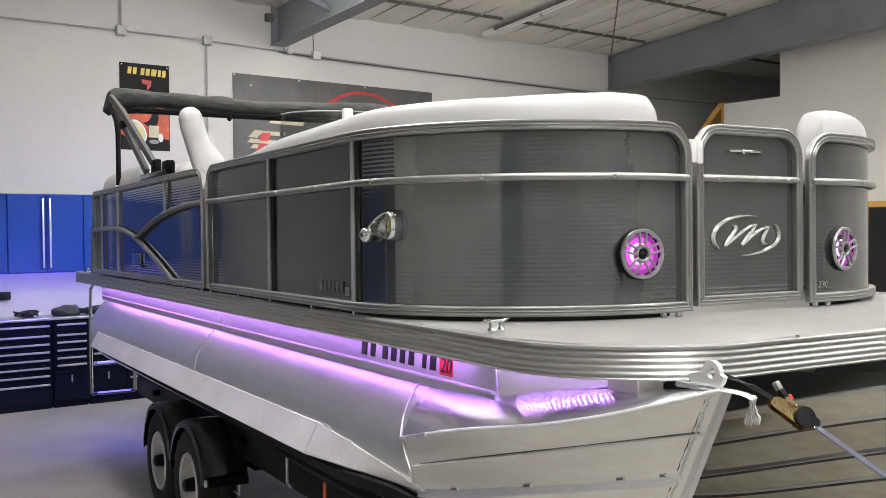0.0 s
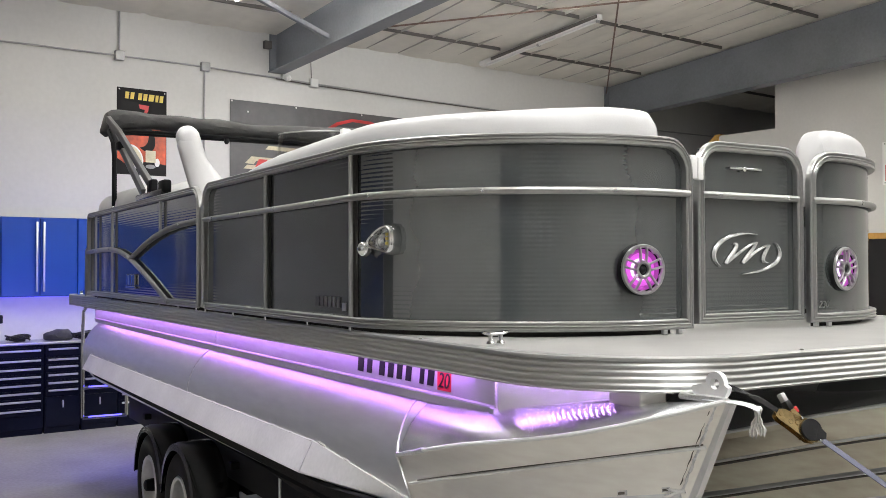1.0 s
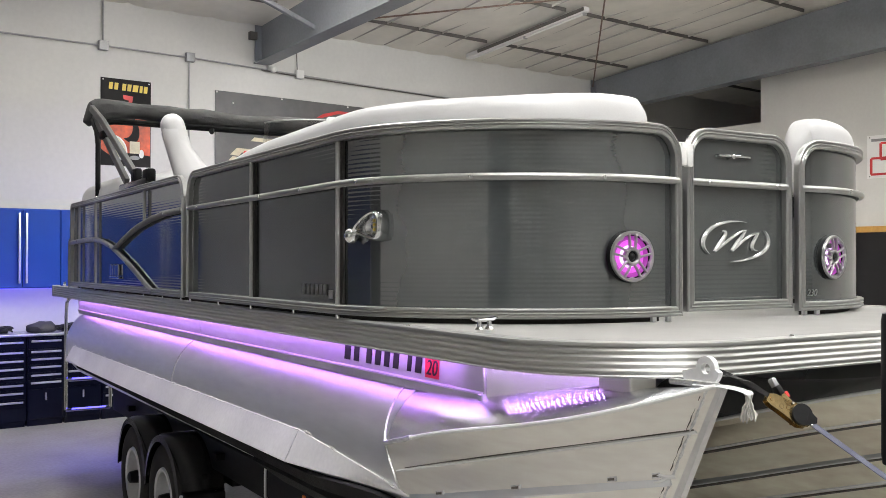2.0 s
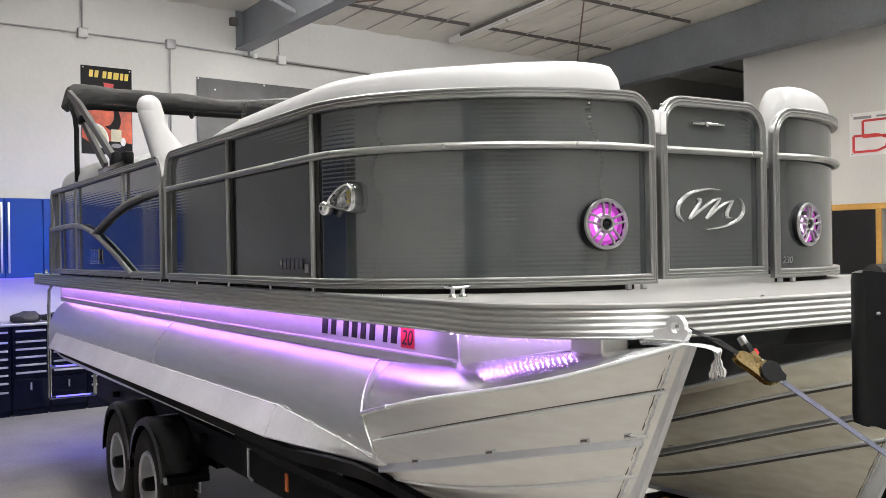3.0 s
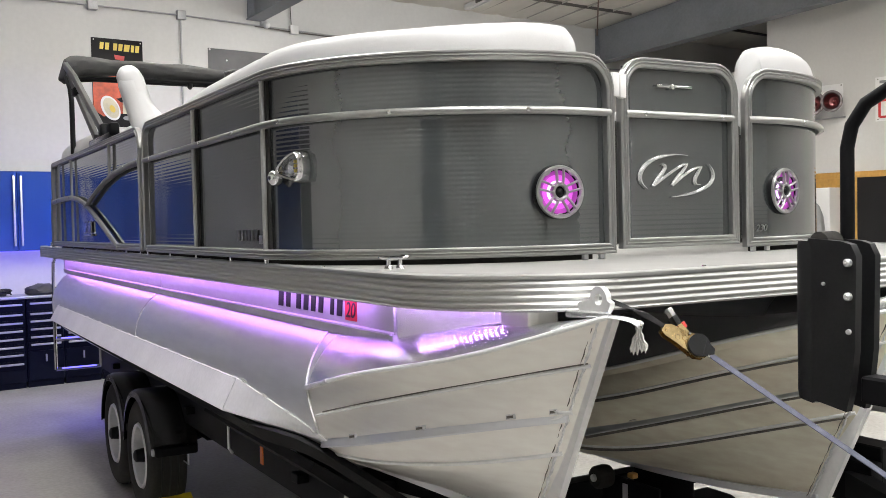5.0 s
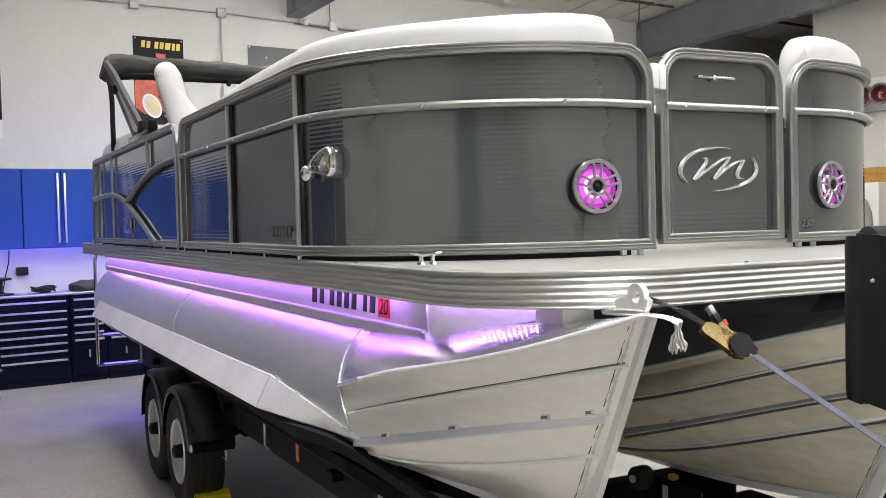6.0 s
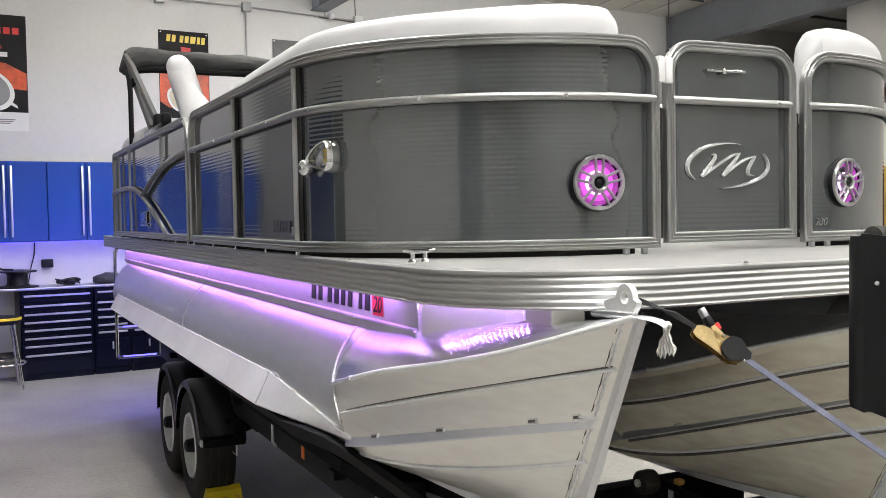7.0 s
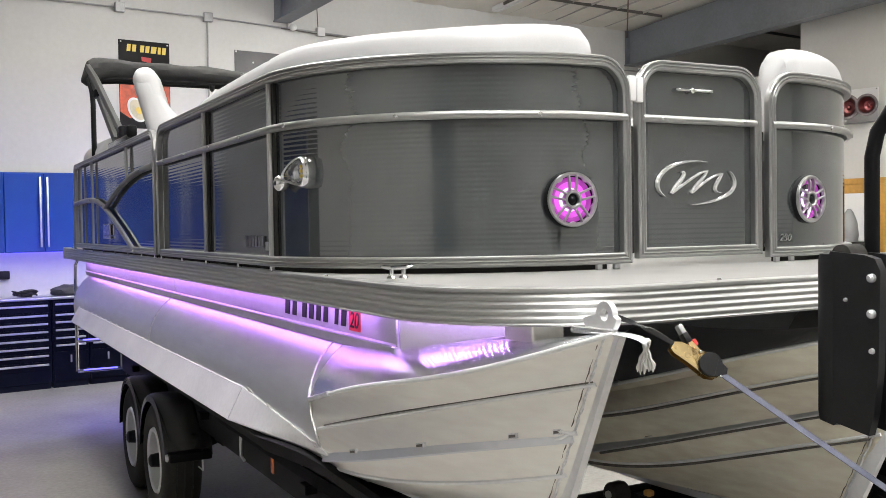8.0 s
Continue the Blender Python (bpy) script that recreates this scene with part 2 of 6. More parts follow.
def box(bm, x0, x1, y0, y1, z0, z1, bevel=0.0, seg=2, m=None):
    vs = [bm.verts.new((x, y, z)) for x in (x0, x1) for y in (y0, y1) for z in (z0, z1)]
    fs = [bm.faces.new([vs[i] for i in q]) for q in ((0, 1, 3, 2), (4, 6, 7, 5), (0, 4, 5, 1), (2, 3, 7, 6), (0, 2, 6, 4), (1, 5, 7, 3))]
    bmesh.ops.recalc_face_normals(bm, faces=fs)
    made = list(vs)
    if bevel:
        r = bmesh.ops.bevel(bm, geom=list({e for f in fs for e in f.edges}), offset=bevel, segments=seg, profile=0.5, affect="EDGES")
        made = list({v for f in r["faces"] for v in f.verts} | {v for v in vs if v.is_valid})
    if m is not None:
        bmesh.ops.transform(bm, matrix=m, verts=made)
    return bm


def boxed(*a, **k):
    return box(bmesh.new(), *a, **k)


def rings(bm, loops, closed=True, cap=True, wrap=False):
    """Skin equal loops of points in order."""
    vv = [[bm.verts.new(p) for p in loop] for loop in loops]
    n = len(vv[0])
    pairs = list(zip(vv, vv[1:])) + ([(vv[-1], vv[0])] if wrap else [])
    for a, b in pairs:
        for i in range(n if closed else n - 1):
            j = (i + 1) % n
            bm.faces.new((a[i], a[j], b[j], b[i]))
    if cap and closed and not wrap:
        bm.faces.new(vv[0])
        bm.faces.new(vv[-1][::-1])
    return bm


def pipe(bm, pts, r, seg=10, cap=True):
    """A round tube along points; r may be a list."""
    pts = [Vector(p) for p in pts]
    loops, side = [], None
    for i, p in enumerate(pts):
        t = (pts[min(i + 1, len(pts) - 1)] - pts[max(i - 1, 0)]).normalized()
        if side is None:
            side = t.orthogonal().normalized()
        side = (side - t * side.dot(t)).normalized()
        up = t.cross(side)
        rr = r[i] if isinstance(r, (list, tuple)) else r
        loops.append([p + (side * math.cos(a) + up * math.sin(a)) * rr for a in (2 * math.pi * k / seg for k in range(seg))])
    return rings(bm, loops, cap=cap)


def piped(*a, **k):
    return pipe(bmesh.new(), *a, **k)


def rail(bm, track, profile, closed=True, wrap=False):
    """Sweep a profile of (out, across) along a track of (point, outward normal)."""
    pts = [Vector(p) for p, n in track]
    loops = []
    for i, (p, n) in enumerate(track):
        last = len(pts) - 1
        back = pts[i] - pts[i - 1] if i or wrap else pts[1] - pts[0]
        ahead = pts[(i + 1) % len(pts)] - pts[i] if i < last or wrap else pts[last] - pts[last - 1]
        t = (back.normalized() + ahead.normalized()).normalized()
        mitre = 1 / max(0.6, t.dot(ahead.normalized()))
        n = Vector(n)
        n = (n - t * n.dot(t)).normalized()
        b = t.cross(n)
        loops.append([pts[i] + n * o + b * (a * mitre) for o, a in profile])
    return rings(bm, loops, closed=closed, cap=closed, wrap=wrap)


def disc(bm, c, axis, r, depth, seg=32, bevel=0.0):
    """A round plate or drum from c along axis."""
    c, axis = Vector(c), Vector(axis).normalized()
    prof = [(r, 0), (r, depth - bevel), (r - bevel, depth)] if bevel else [(r, 0), (r, depth)]
    side = axis.orthogonal().normalized()
    up = axis.cross(side)
    loops = [[c + axis * d + (side * math.cos(a) + up * math.sin(a)) * q for a in (2 * math.pi * k / seg for k in range(seg))] for q, d in prof]
    return rings(bm, loops)


def round_skin(bm, loops, radii):
    rings(bm, loops, cap=False)
    bm.verts.ensure_lookup_table()
    n, top = len(loops[0]), max(radii)
    base = len(bm.verts) - n * len(loops)
    if radii[0] < 0.36 * top:
        bm.faces.new([bm.verts[base + i] for i in range(n)])
    if radii[-1] < 0.56 * top:
        bm.faces.new([bm.verts[len(bm.verts) - n + i] for i in range(n)][::-1])
    return bm


def turned(bm, c, axis, prof, seg=32, close=False):
    """A body of revolution: profile of (radius, along)."""
    c, axis = Vector(c), Vector(axis).normalized()
    side = axis.orthogonal().normalized()
    up = axis.cross(side)
    loops = [[c + axis * d + (side * math.cos(a) + up * math.sin(a)) * max(q, 1e-4) for a in (2 * math.pi * k / seg for k in range(seg))] for q, d in prof]
    return round_skin(bm, loops, [q for q, d in prof])


def plate(bm, pts, thick):
    """A flat plate from an outline, thickened along the vector."""
    a = [Vector(p) for p in pts]
    return rings(bm, [a, [p + Vector(thick) for p in a]])


def arc(cx, cy, r, a0, a1, n):
    return [(cx + r * math.cos(radians(a0 + (a1 - a0) * i / n)), cy + r * math.sin(radians(a0 + (a1 - a0) * i / n))) for i in range(n + 1)]


def lerp(a, b, t):
    return a + (b - a) * t


def curve_at(table, x):
    """Smooth value from a short table of (x, value)."""
    xs, ys = [p[0] for p in table], [p[1] for p in table]
    return float(np.interp(x, xs, ys))


# ---- the hall ----
U0, U1, V0 = -7.0, 13.0, -18.0
UR = 8.2                                   # office wall


def setting(name, bm, material, label, category, m=BLD, flat=True):
    return tagged(part(name, bm, material, m=m, flat=flat), label, category, kind="structure")


bm = bmesh.new()
bmesh.ops.create_grid(bm, x_segments=2, y_segments=2, size=0.5)
for vert in bm.verts:
    vert.co = Vector((lerp(U0, U1, vert.co.x + 0.5), lerp(V0, 0.0, vert.co.y + 0.5), 0))
setting("floor", bm, "floor", "worn grey sealed concrete workshop floor", "floor")
setting("wall_back", boxed(U0 - 0.2, U1, 0.0, 0.2, 0, 5.4), "wall", "white painted smooth workshop back wall", "wall")
setting("wall_left", boxed(U0 - 0.2, U0, V0, 0.0, 1.3, 6.6), "wall", "white painted workshop side wall", "wall")
# grey lower walls are out of view, added to cut bounced fill
setting("wall_left_base", boxed(U0 - 0.2, U0 + 0.01, V0, 0.0, 0, 1.3), "wallfoot", "unseen grey lower side wall, added to cut the fill light", "wall")
setting("wall_rear", boxed(U0 - 0.2, U1, V0 - 0.2, V0, 1.3, 6.8), "wall", "white painted workshop wall behind the bow", "wall")
setting("wall_rear_base", boxed(U0 - 0.2, U1, V0 - 0.2, V0 + 0.01, 0, 1.3), "wallfoot", "unseen grey lower wall behind the bow, added to cut the fill light", "wall")
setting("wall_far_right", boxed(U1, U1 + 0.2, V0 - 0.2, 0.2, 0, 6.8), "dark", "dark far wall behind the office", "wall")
# unseen panels and bright panes, added to shape what the glossy skins reflect
setting("reflect_panel_blue", boxed(U0, U0 + 0.05, -5.35, -0.9, 0, 2.66, 0.01, 1), "bluepanel", "unseen dark blue panel added for its reflection in the skins", "door")
setting("reflect_panel_back", boxed(-6.9, -3.26, -0.05, 0.0, 0, 3.3, 0.01, 1), "darkpanel", "unseen dark grey panel added to the back wall for its reflection", "door")
setting("reflect_panel_dark", boxed(U0, U0 + 0.04, -6.3, -5.40, 0, 2.66, 0.01, 1), "strutgrey", "unseen dark grey panel added beside the blue one for its reflection", "door")
setting("reflect_panel_fore", boxed(U0, U0 + 0.04, -14.9, -12.9, 0.0, 3.35, 0.01, 1), "steel", "unseen dark grey panel added to the side wall for its reflection", "board")
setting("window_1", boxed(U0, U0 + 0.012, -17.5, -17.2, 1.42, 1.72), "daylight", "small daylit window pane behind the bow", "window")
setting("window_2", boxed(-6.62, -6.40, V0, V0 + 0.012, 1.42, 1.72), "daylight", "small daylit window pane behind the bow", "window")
bm = bmesh.new()
# office wall: full height ahead of the loft opening, low behind it, door opening cut out
DV0, DV1, DZ = -5.95, -4.98, 2.145
LV0, LV1, LZ = -2.95, -1.95, 3.795
plate(bm, [(UR, V0, 0), (UR, DV0, 0), (UR, DV0, DZ), (UR, DV1, DZ), (UR, DV1, 0), (UR, LV1, 0), (UR, LV1, LZ - 0.02), (UR, LV0, LZ - 0.02), (UR, LV0, 6.0), (UR, V0, 6.6)], (0.14, 0, 0))
setting("wall_office", bm, "office", "off-white painted office wall under a dark loft", "wall")
# loft and office insides are coloured near black for their unlit depth
setting("loft_floor", boxed(UR + 0.14, U1, V0, LV1, LZ - 0.36, LZ - 0.06), "dark", "boarded loft floor above the office, coloured near black for its shade", "loft floor")
setting("loft_back", boxed(UR + 2.2, UR + 2.3, V0, LV1, LZ - 0.06, 6.6), "dark", "boards at the back of the loft, coloured near black for its shade", "wall")
setting("loft_joist", boxed(UR + 0.3, UR + 0.36, LV0 - 1.0, -0.1, 4.62, 4.68), "dark", "joist across the loft opening, coloured near black for its shade", "joist")
bm = bmesh.new()
plate(bm, [(UR - 0.02, LV1 + 0.16, LZ - 0.10), (UR - 0.02, LV1 + 0.04, LZ), (UR - 0.02, LV1 - 0.06, LZ), (UR - 0.02, LV1 + 0.50, 3.22), (UR - 0.02, LV1 + 0.60, 3.22)], (0.18, 0, 0))
box(bm, UR - 0.012, UR + 0.15, LV1 - 0.02, LV1 + 0.02, 0, LZ)
setting("trim_loft", bm, "wood", "yellow pine trim at the end of the loft wall", "trim")
bm = bmesh.new()
for a in ((DV0 - 0.08, DV0, 0, DZ + 0.08), (DV1, DV1 + 0.08, 0, DZ), (DV0, DV1 + 0.08, DZ, DZ + 0.08)):
    box(bm, UR - 0.02, UR + 0.0, a[0], a[1], a[2], a[3], 0.004, 1)
setting("door_frame", bm, "wood", "yellow pine frame round a dark office opening", "door frame")
bm = bmesh.new()
box(bm, UR - 0.02, UR, DV1 + 0.08, -3.42, DZ, DZ + 0.08, 0.004, 1)
box(bm, UR - 0.018, UR, -4.30, -3.50, 0.9, DZ, 0.004, 1)
setting("window_frame", bm, "wood", "yellow pine boarding beside the office opening", "boarding")
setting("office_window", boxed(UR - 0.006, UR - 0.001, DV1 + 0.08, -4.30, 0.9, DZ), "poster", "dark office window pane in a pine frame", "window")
setting("office_floor_back", boxed(UR + 2.4, UR + 2.5, V0, LV1, 0, LZ - 0.36), "dark", "inside wall of the office, coloured near black for its shade", "wall")
cb = thing("cardboard_box", "pale open carton standing by the pine boarding", "carton", BLD @ pose(UR - 0.02, -3.98, 0))
part("stand", boxed(-0.42, -0.06, -0.20, 0.20, 0.0, 1.40, 0.01, 1), "dark", cb)
part("carton", boxed(-0.36, -0.08, -0.16, 0.14, 1.40, 2.02, 0.012, 1), "white", cb)
part("bag", turned(bmesh.new(), (-0.40, 0.02, 1.40), (0, 0, 1), [(0.10, 0), (0.12, 0.08), (0.10, 0.25), (0.05, 0.38), (0.02, 0.42)], 18), "greyprint", cb, "crumpled clear bag leaning on the carton")

# roof: blanket between beams with purlin seams, sagging a little between them
bm = bmesh.new()
nu, nv = 400, 96
SEAM0, SEAMD = -0.85, 1.55
grid = [[None] * (nv + 1) for _ in range(nu + 1)]
for i in range(nu + 1):
    for j in range(nv + 1):
        u, v = lerp(U0, U1, i / nu), lerp(0, V0, j / nv)
        sag = 0.045 * abs(math.sin(math.pi * (v - SEAM0) / SEAMD)) ** 0.6 * (0.35 + 0.65 * abs(math.sin(math.pi * (u + 0.05 * noise.noise((u, v * 0.4, 2.0))) / 0.52)) ** 0.35) + 0.010 * noise.noise((u * 1.3, v * 1.3, 3.0))
        grid[i][j] = bm.verts.new((u, v, roof(v) - sag + 0.03))
for i in range(nu):
    for j in range(nv):
        bm.faces.new((grid[i][j], grid[i + 1][j], grid[i + 1][j + 1], grid[i][j + 1]))
ceiling = tagged(part("ceiling", bm, "roof", m=BLD), "off-white vinyl-faced insulated metal roof with seams", "ceiling", kind="structure")
bm = bmesh.new()
for j in range(0, 12):
    v = SEAM0 - SEAMD * j
    for u0, u1 in ((U0, 1.5), (1.8, 4.78 + 0.02 * (j % 2)), (5.06, 7.7), (7.95, U1)):
        box(bm, u0, u1, v - 0.007, v + 0.007, roof(v) - 0.026, roof(v) + 0.02)
rng = random.Random(4)
cs = bmesh.new()
for j in range(0, 5):
    v1, v0 = SEAM0 - SEAMD * j + (0.8 if j == 0 else 0), SEAM0 - SEAMD * (j + 1)
    u = 1.85
    while u < 7.6:
        lean = rng.uniform(-0.05, 0.05)
        if not 4.74 < u < 5.1:
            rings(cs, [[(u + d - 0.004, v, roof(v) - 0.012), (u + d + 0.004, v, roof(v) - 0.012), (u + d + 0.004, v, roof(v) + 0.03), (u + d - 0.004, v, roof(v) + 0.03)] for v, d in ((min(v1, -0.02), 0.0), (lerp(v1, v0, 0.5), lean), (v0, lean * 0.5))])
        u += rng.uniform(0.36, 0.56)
# shade of the creases is put into the strips' darker blanket colour
setting("ceiling_crease_shade", cs, "crease", "darker strips painting the shade in the stitched creases of the roof blanket", "ceiling crease")
setting("ceiling_seams", bm, "seam", "dark purlin seams between roof blankets", "ceiling seam")
bm = bmesh.new()
for a, b in (((7.74, -0.06), (1.72, -6.2)), ((1.72, -0.35), (7.74, -6.6))):
    pipe(bm, [(lerp(a[0], b[0], t), lerp(a[1], b[1], t), roof(lerp(a[1], b[1], t)) - 0.13) for t in (0, 0.25, 0.5, 0.75, 1)], 0.011, 6)
setting("roof_brace_rods", bm, "rod", "thin rusty brace rods crossing under the roof", "brace rod")

# tapered roof beams, I-section, running out from the back wall
for name, u, zb in (("beam_left", 1.71, 4.27), ("beam_right", 7.82, 4.20), ("beam_far_left", -4.5, 4.27)):
    bm = bmesh.new()
    for a, b, w in ((0.0, 0.016, 0.11), (0.016, None, 0.006)):
        lo = [(v, zb + 0.047 * -v + a) for v in (-0.02, V0)]
        hi = [(v, (zb + 0.047 * -v + b) if b else roof(v) - 0.02) for v in (-0.02, V0)]
        rings(bm, [[(u - w, v0, z0), (u + w, v0, z0), (u + w, v0, z1), (u - w, v0, z1)] for (v0, z0), (_, z1) in zip(lo, hi)])
    for v in (-0.03,):
        box(bm, u - 0.10, u + 0.10, v - 0.012, v, zb + 0.02 + 0.047 * -v, roof(v) - 0.02)
    setting(name, bm, "steel", "dark grey painted steel roof beam", "beam")
bm = bmesh.new()
plate(bm, [(1.62, -1.5, 4.42), (1.62, -1.56, 4.42), (0.3, -1.56, roof(-1.5) - 0.03), (0.3, -1.5, roof(-1.5) - 0.03)], (0.0, 0.0, 0.05))
setting("beam_brace", bm, "steel", "grey steel flange brace from beam to roof", "brace")

# strip lights
fix = thing("strip_light", "white enamelled fluorescent strip light under the roof", "strip light", BLD @ pose(*STRIPS[0][:2], roof(STRIPS[0][1]) - 0.4), group="workshop strip lights")
bm = boxed(-0.11, 0.11, -1.22, 1.22, -0.02, 0.05, 0.012, 1)
part("housing", bm, "whitebox", fix)
for s in (-0.055, 0.055):
    part("lamp_tube", piped([(s, -1.2, -0.04), (s, 1.2, -0.04)], 0.014), "tube", fix)
part("hanger", piped([(0, 0, 0.05), (0, 0, 0.37)], 0.006, 6), "galv", fix)
for u, v, k in STRIPS[1:]:
    copy_thing(fix, BLD @ pose(u, v, roof(v) - 0.4))
# unlit one seen against the roof
off = thing("batten_light", "unlit white batten light fixed under the roof", "strip light", BLD @ pose(4.90, -1.48, roof(-1.48) - 0.075, -4.9, 0, 0))
part("housing", boxed(-0.05, 0.05, -1.2, 1.2, -0.02, 0.05, 0.01, 1), "whitebox", off)
for y in (-1.14, -0.02):
    part("lamp_tube", piped([(0, y, -0.035), (0, y + 1.1, -0.035)], 0.014), "whitebox", off)
    part("socket", boxed(-0.03, 0.03, y - 0.03, y, -0.055, -0.018, 0.006, 1), "galv", off)
part("edge_strap", boxed(-0.075, -0.055, -1.2, 0.9, -0.01, 0.03), "seam", off)

# conduit and boxes on the back wall
con = thing("conduit", "grey conduit with boxes along the back wall", "conduit", BLD)
part("pipe", piped([(-6.8, -0.03, 4.215), (-0.3, -0.03, 4.24), (0.75, -0.03, 4.238), (2.25, -0.03, 4.20), (4.1, -0.03, 4.16), (7.7, -0.03, 4.13), (10.6, -0.03, 4.16)], 0.011, 8), "galv", con)
part("pipe", piped([(1.7, -0.045, 4.20), (2.25, -0.045, 4.175), (7.7, -0.045, 4.10)], 0.008, 6), "seam", con)
part("drop", piped([(-0.30, -0.03, 4.24), (-0.30, -0.03, 4.76)], 0.011, 8), "galv", con)
part("drop", piped([(0.74, -0.03, 4.24), (0.74, -0.03, 2.5)], 0.011, 8), "galv", con)
part("drop", piped([(2.22, -0.035, 4.22), (2.20, -0.035, 4.7)], 0.006, 6), "seam", con)
for u, z, s, mm in ((-0.30, 4.24, 0.055, "galv"), (0.745, 4.236, 0.055, "galv"), (2.25, 4.205, 0.055, "whitebox"), (1.58, 4.62, 0.05, "seam")):
    part("junction_box", boxed(u - s, u + s, -0.075, -0.002, z - s, z + s, 0.008, 2), mm, con)
cctv = thing("security_camera", "small white dome camera on the back wall", "camera", BLD @ pose(1.82, 0, 4.235))
part("bracket", boxed(-0.03, 0.05, -0.06, -0.002, -0.03, 0.035, 0.008), "whitebox", cctv)
part("dome", turned(bmesh.new(), (0.02, -0.06, -0.005), (0.2, -1, -0.4), [(0.042, 0), (0.045, 0.03), (0.035, 0.06), (0.015, 0.075)], 20), "whitebox", cctv)

# ---- posters on the back wall ----
def wall_print(root, name, outline, material, depth, back=0.0):
    """A flat print from (u, z) outline, proud of the wall."""
    bm = bmesh.new()
    plate(bm, [(u, -back, z) for u, z in outline], (0, -depth, 0))
    return part(name, bm, material, root, flat=True)


def rect(u0, u1, z0, z1):
    return [(u0, z0), (u1, z0), (u1, z1), (u0, z1)]


def oval(u, z, a, b, turn=0, n=28):
    c, s = math.cos(radians(turn)), math.sin(radians(turn))
    return [(u + a * math.cos(t) * c - b * math.sin(t) * s, z + a * math.cos(t) * s + b * math.sin(t) * c) for t in (2 * math.pi * i / n for i in range(n))]


k2 = thing("poster", "black and orange loudspeaker poster on the wall", "poster", BLD)
wall_print(k2, "sheet", rect(-0.318, 0.274, 2.865, 3.882), "poster", 0.003, 0.002)
u = -0.225
for w, gap in ((0.052, 0.01), (0.052, 0.04), (0.052, 0.008), (0.055, 0.008), (0.075, 0.008), (0.042, 0.008), (0.052, 0)):
    wall_print(k2, "letter_bar", [(u, 3.755 - 0.03 * (u + .225)), (u + w * 0.8, 3.755 - 0.03 * (u + .225)), (u + w, 3.835 - 0.03 * (u + .225)), (u + w * 0.15, 3.835 - 0.03 * (u + .225))], "yellowprint", 0.002, 0.005)
    u += w + gap
wall_print(k2, "emblem", [(-0.06, 3.70), (0.06, 3.69), (0.05, 3.62), (0.0, 3.57), (0.01, 3.64), (-0.05, 3.65)], "red", 0.002, 0.005)
wall_print(k2, "word_bar", rect(-0.10, 0.08, 3.515, 3.55), "greyprint", 0.002, 0.005)
wall_print(k2, "picture", [(-0.31, 3.05), (-0.2, 2.98), (0.05, 3.03), (0.266, 3.0), (0.266, 3.44), (0.0, 3.46), (-0.31, 3.44)], "orange", 0.002, 0.005)
wall_print(k2, "shadow_shape", oval(0.0, 3.33, 0.12, 0.2, 25), "poster", 0.002, 0.007)
wall_print(k2, "orange_shape", oval(-0.07, 3.36, 0.12, 0.17, 20), "orange", 0.002, 0.009)
wall_print(k2, "cone_rim", oval(-0.12, 3.08, 0.10, 0.15, 28), "white", 0.002, 0.011)
wall_print(k2, "cone", oval(-0.115, 3.08, 0.08, 0.125, 28), "cream", 0.002, 0.013)
wall_print(k2, "cone_centre", oval(-0.10, 3.07, 0.03, 0.045, 28), "yellowprint", 0.002, 0.015)
wall_print(k2, "driver", rect(0.02, 0.14, 3.02, 3.16), "cream", 0.002, 0.013)
wall_print(k2, "driver_bolt", oval(0.16, 3.02, 0.03, 0.05), "white", 0.002, 0.012)
wall_print(k2, "driver_bolt", oval(0.08, 2.97, 0.06, 0.025), "greyprint", 0.002, 0.012)
for u, z in ((-0.29, 3.86), (0.25, 3.855)):
    wall_print(k2, "pin", oval(u, z, 0.008, 0.008, 0, 10), "white", 0.004, 0.005)

gp = thing("poster", "black and red loudspeaker poster with white foot", "poster", BLD)
wall_print(gp, "sheet", rect(-2.50, -1.735, 2.66, 3.90), "white", 0.003, 0.002)
wall_print(gp, "print", rect(-2.49, -1.737, 2.86, 3.898), "poster", 0.002, 0.005)
wall_print(gp, "glow_field", [(-2.48, 3.05), (-1.745, 3.0), (-1.745, 3.28), (-1.95, 3.38), (-2.2, 3.42), (-2.48, 3.36)], "orange", 0.002, 0.007)
wall_print(gp, "shade_field", [(-2.48, 2.88), (-1.745, 2.88), (-1.745, 3.10), (-2.0, 3.12), (-2.48, 3.16)], "poster", 0.002, 0.009)
wall_print(gp, "red_ball", oval(-1.99, 3.33, 0.05, 0.055), "orange", 0.002, 0.009)
wall_print(gp, "cone_rim", oval(-2.12, 3.09, 0.26, 0.21, -28), "white", 0.002, 0.011)
wall_print(gp, "cone", oval(-2.13, 3.10, 0.225, 0.175, -28), "greyprint", 0.002, 0.013)
wall_print(gp, "dust_cap", oval(-2.11, 3.08, 0.07, 0.055, -28), "cream", 0.002, 0.015)
wall_print(gp, "frame_foot", [(-1.95, 2.96), (-1.84, 2.90), (-1.85, 2.935), (-1.93, 2.99)], "white", 0.002, 0.012)
wall_print(gp, "frame_foot", [(-2.2, 2.90), (-2.08, 2.895), (-2.05, 2.92), (-2.18, 2.93)], "white", 0.002, 0.012)
for i in range(4):
    wall_print(gp, "letter_bar", rect(-2.14 + 0.088 * i, -2.075 + 0.088 * i, 3.695, 3.765), "red", 0.002, 0.007)
for a in ((-2.06, -1.985, 3.535, 3.565, "red"), (-2.06, -1.93, 3.45, 3.50, "white")):
    wall_print(gp, "word_bar", rect(*a[:4]), a[4], 0.002, 0.0075)
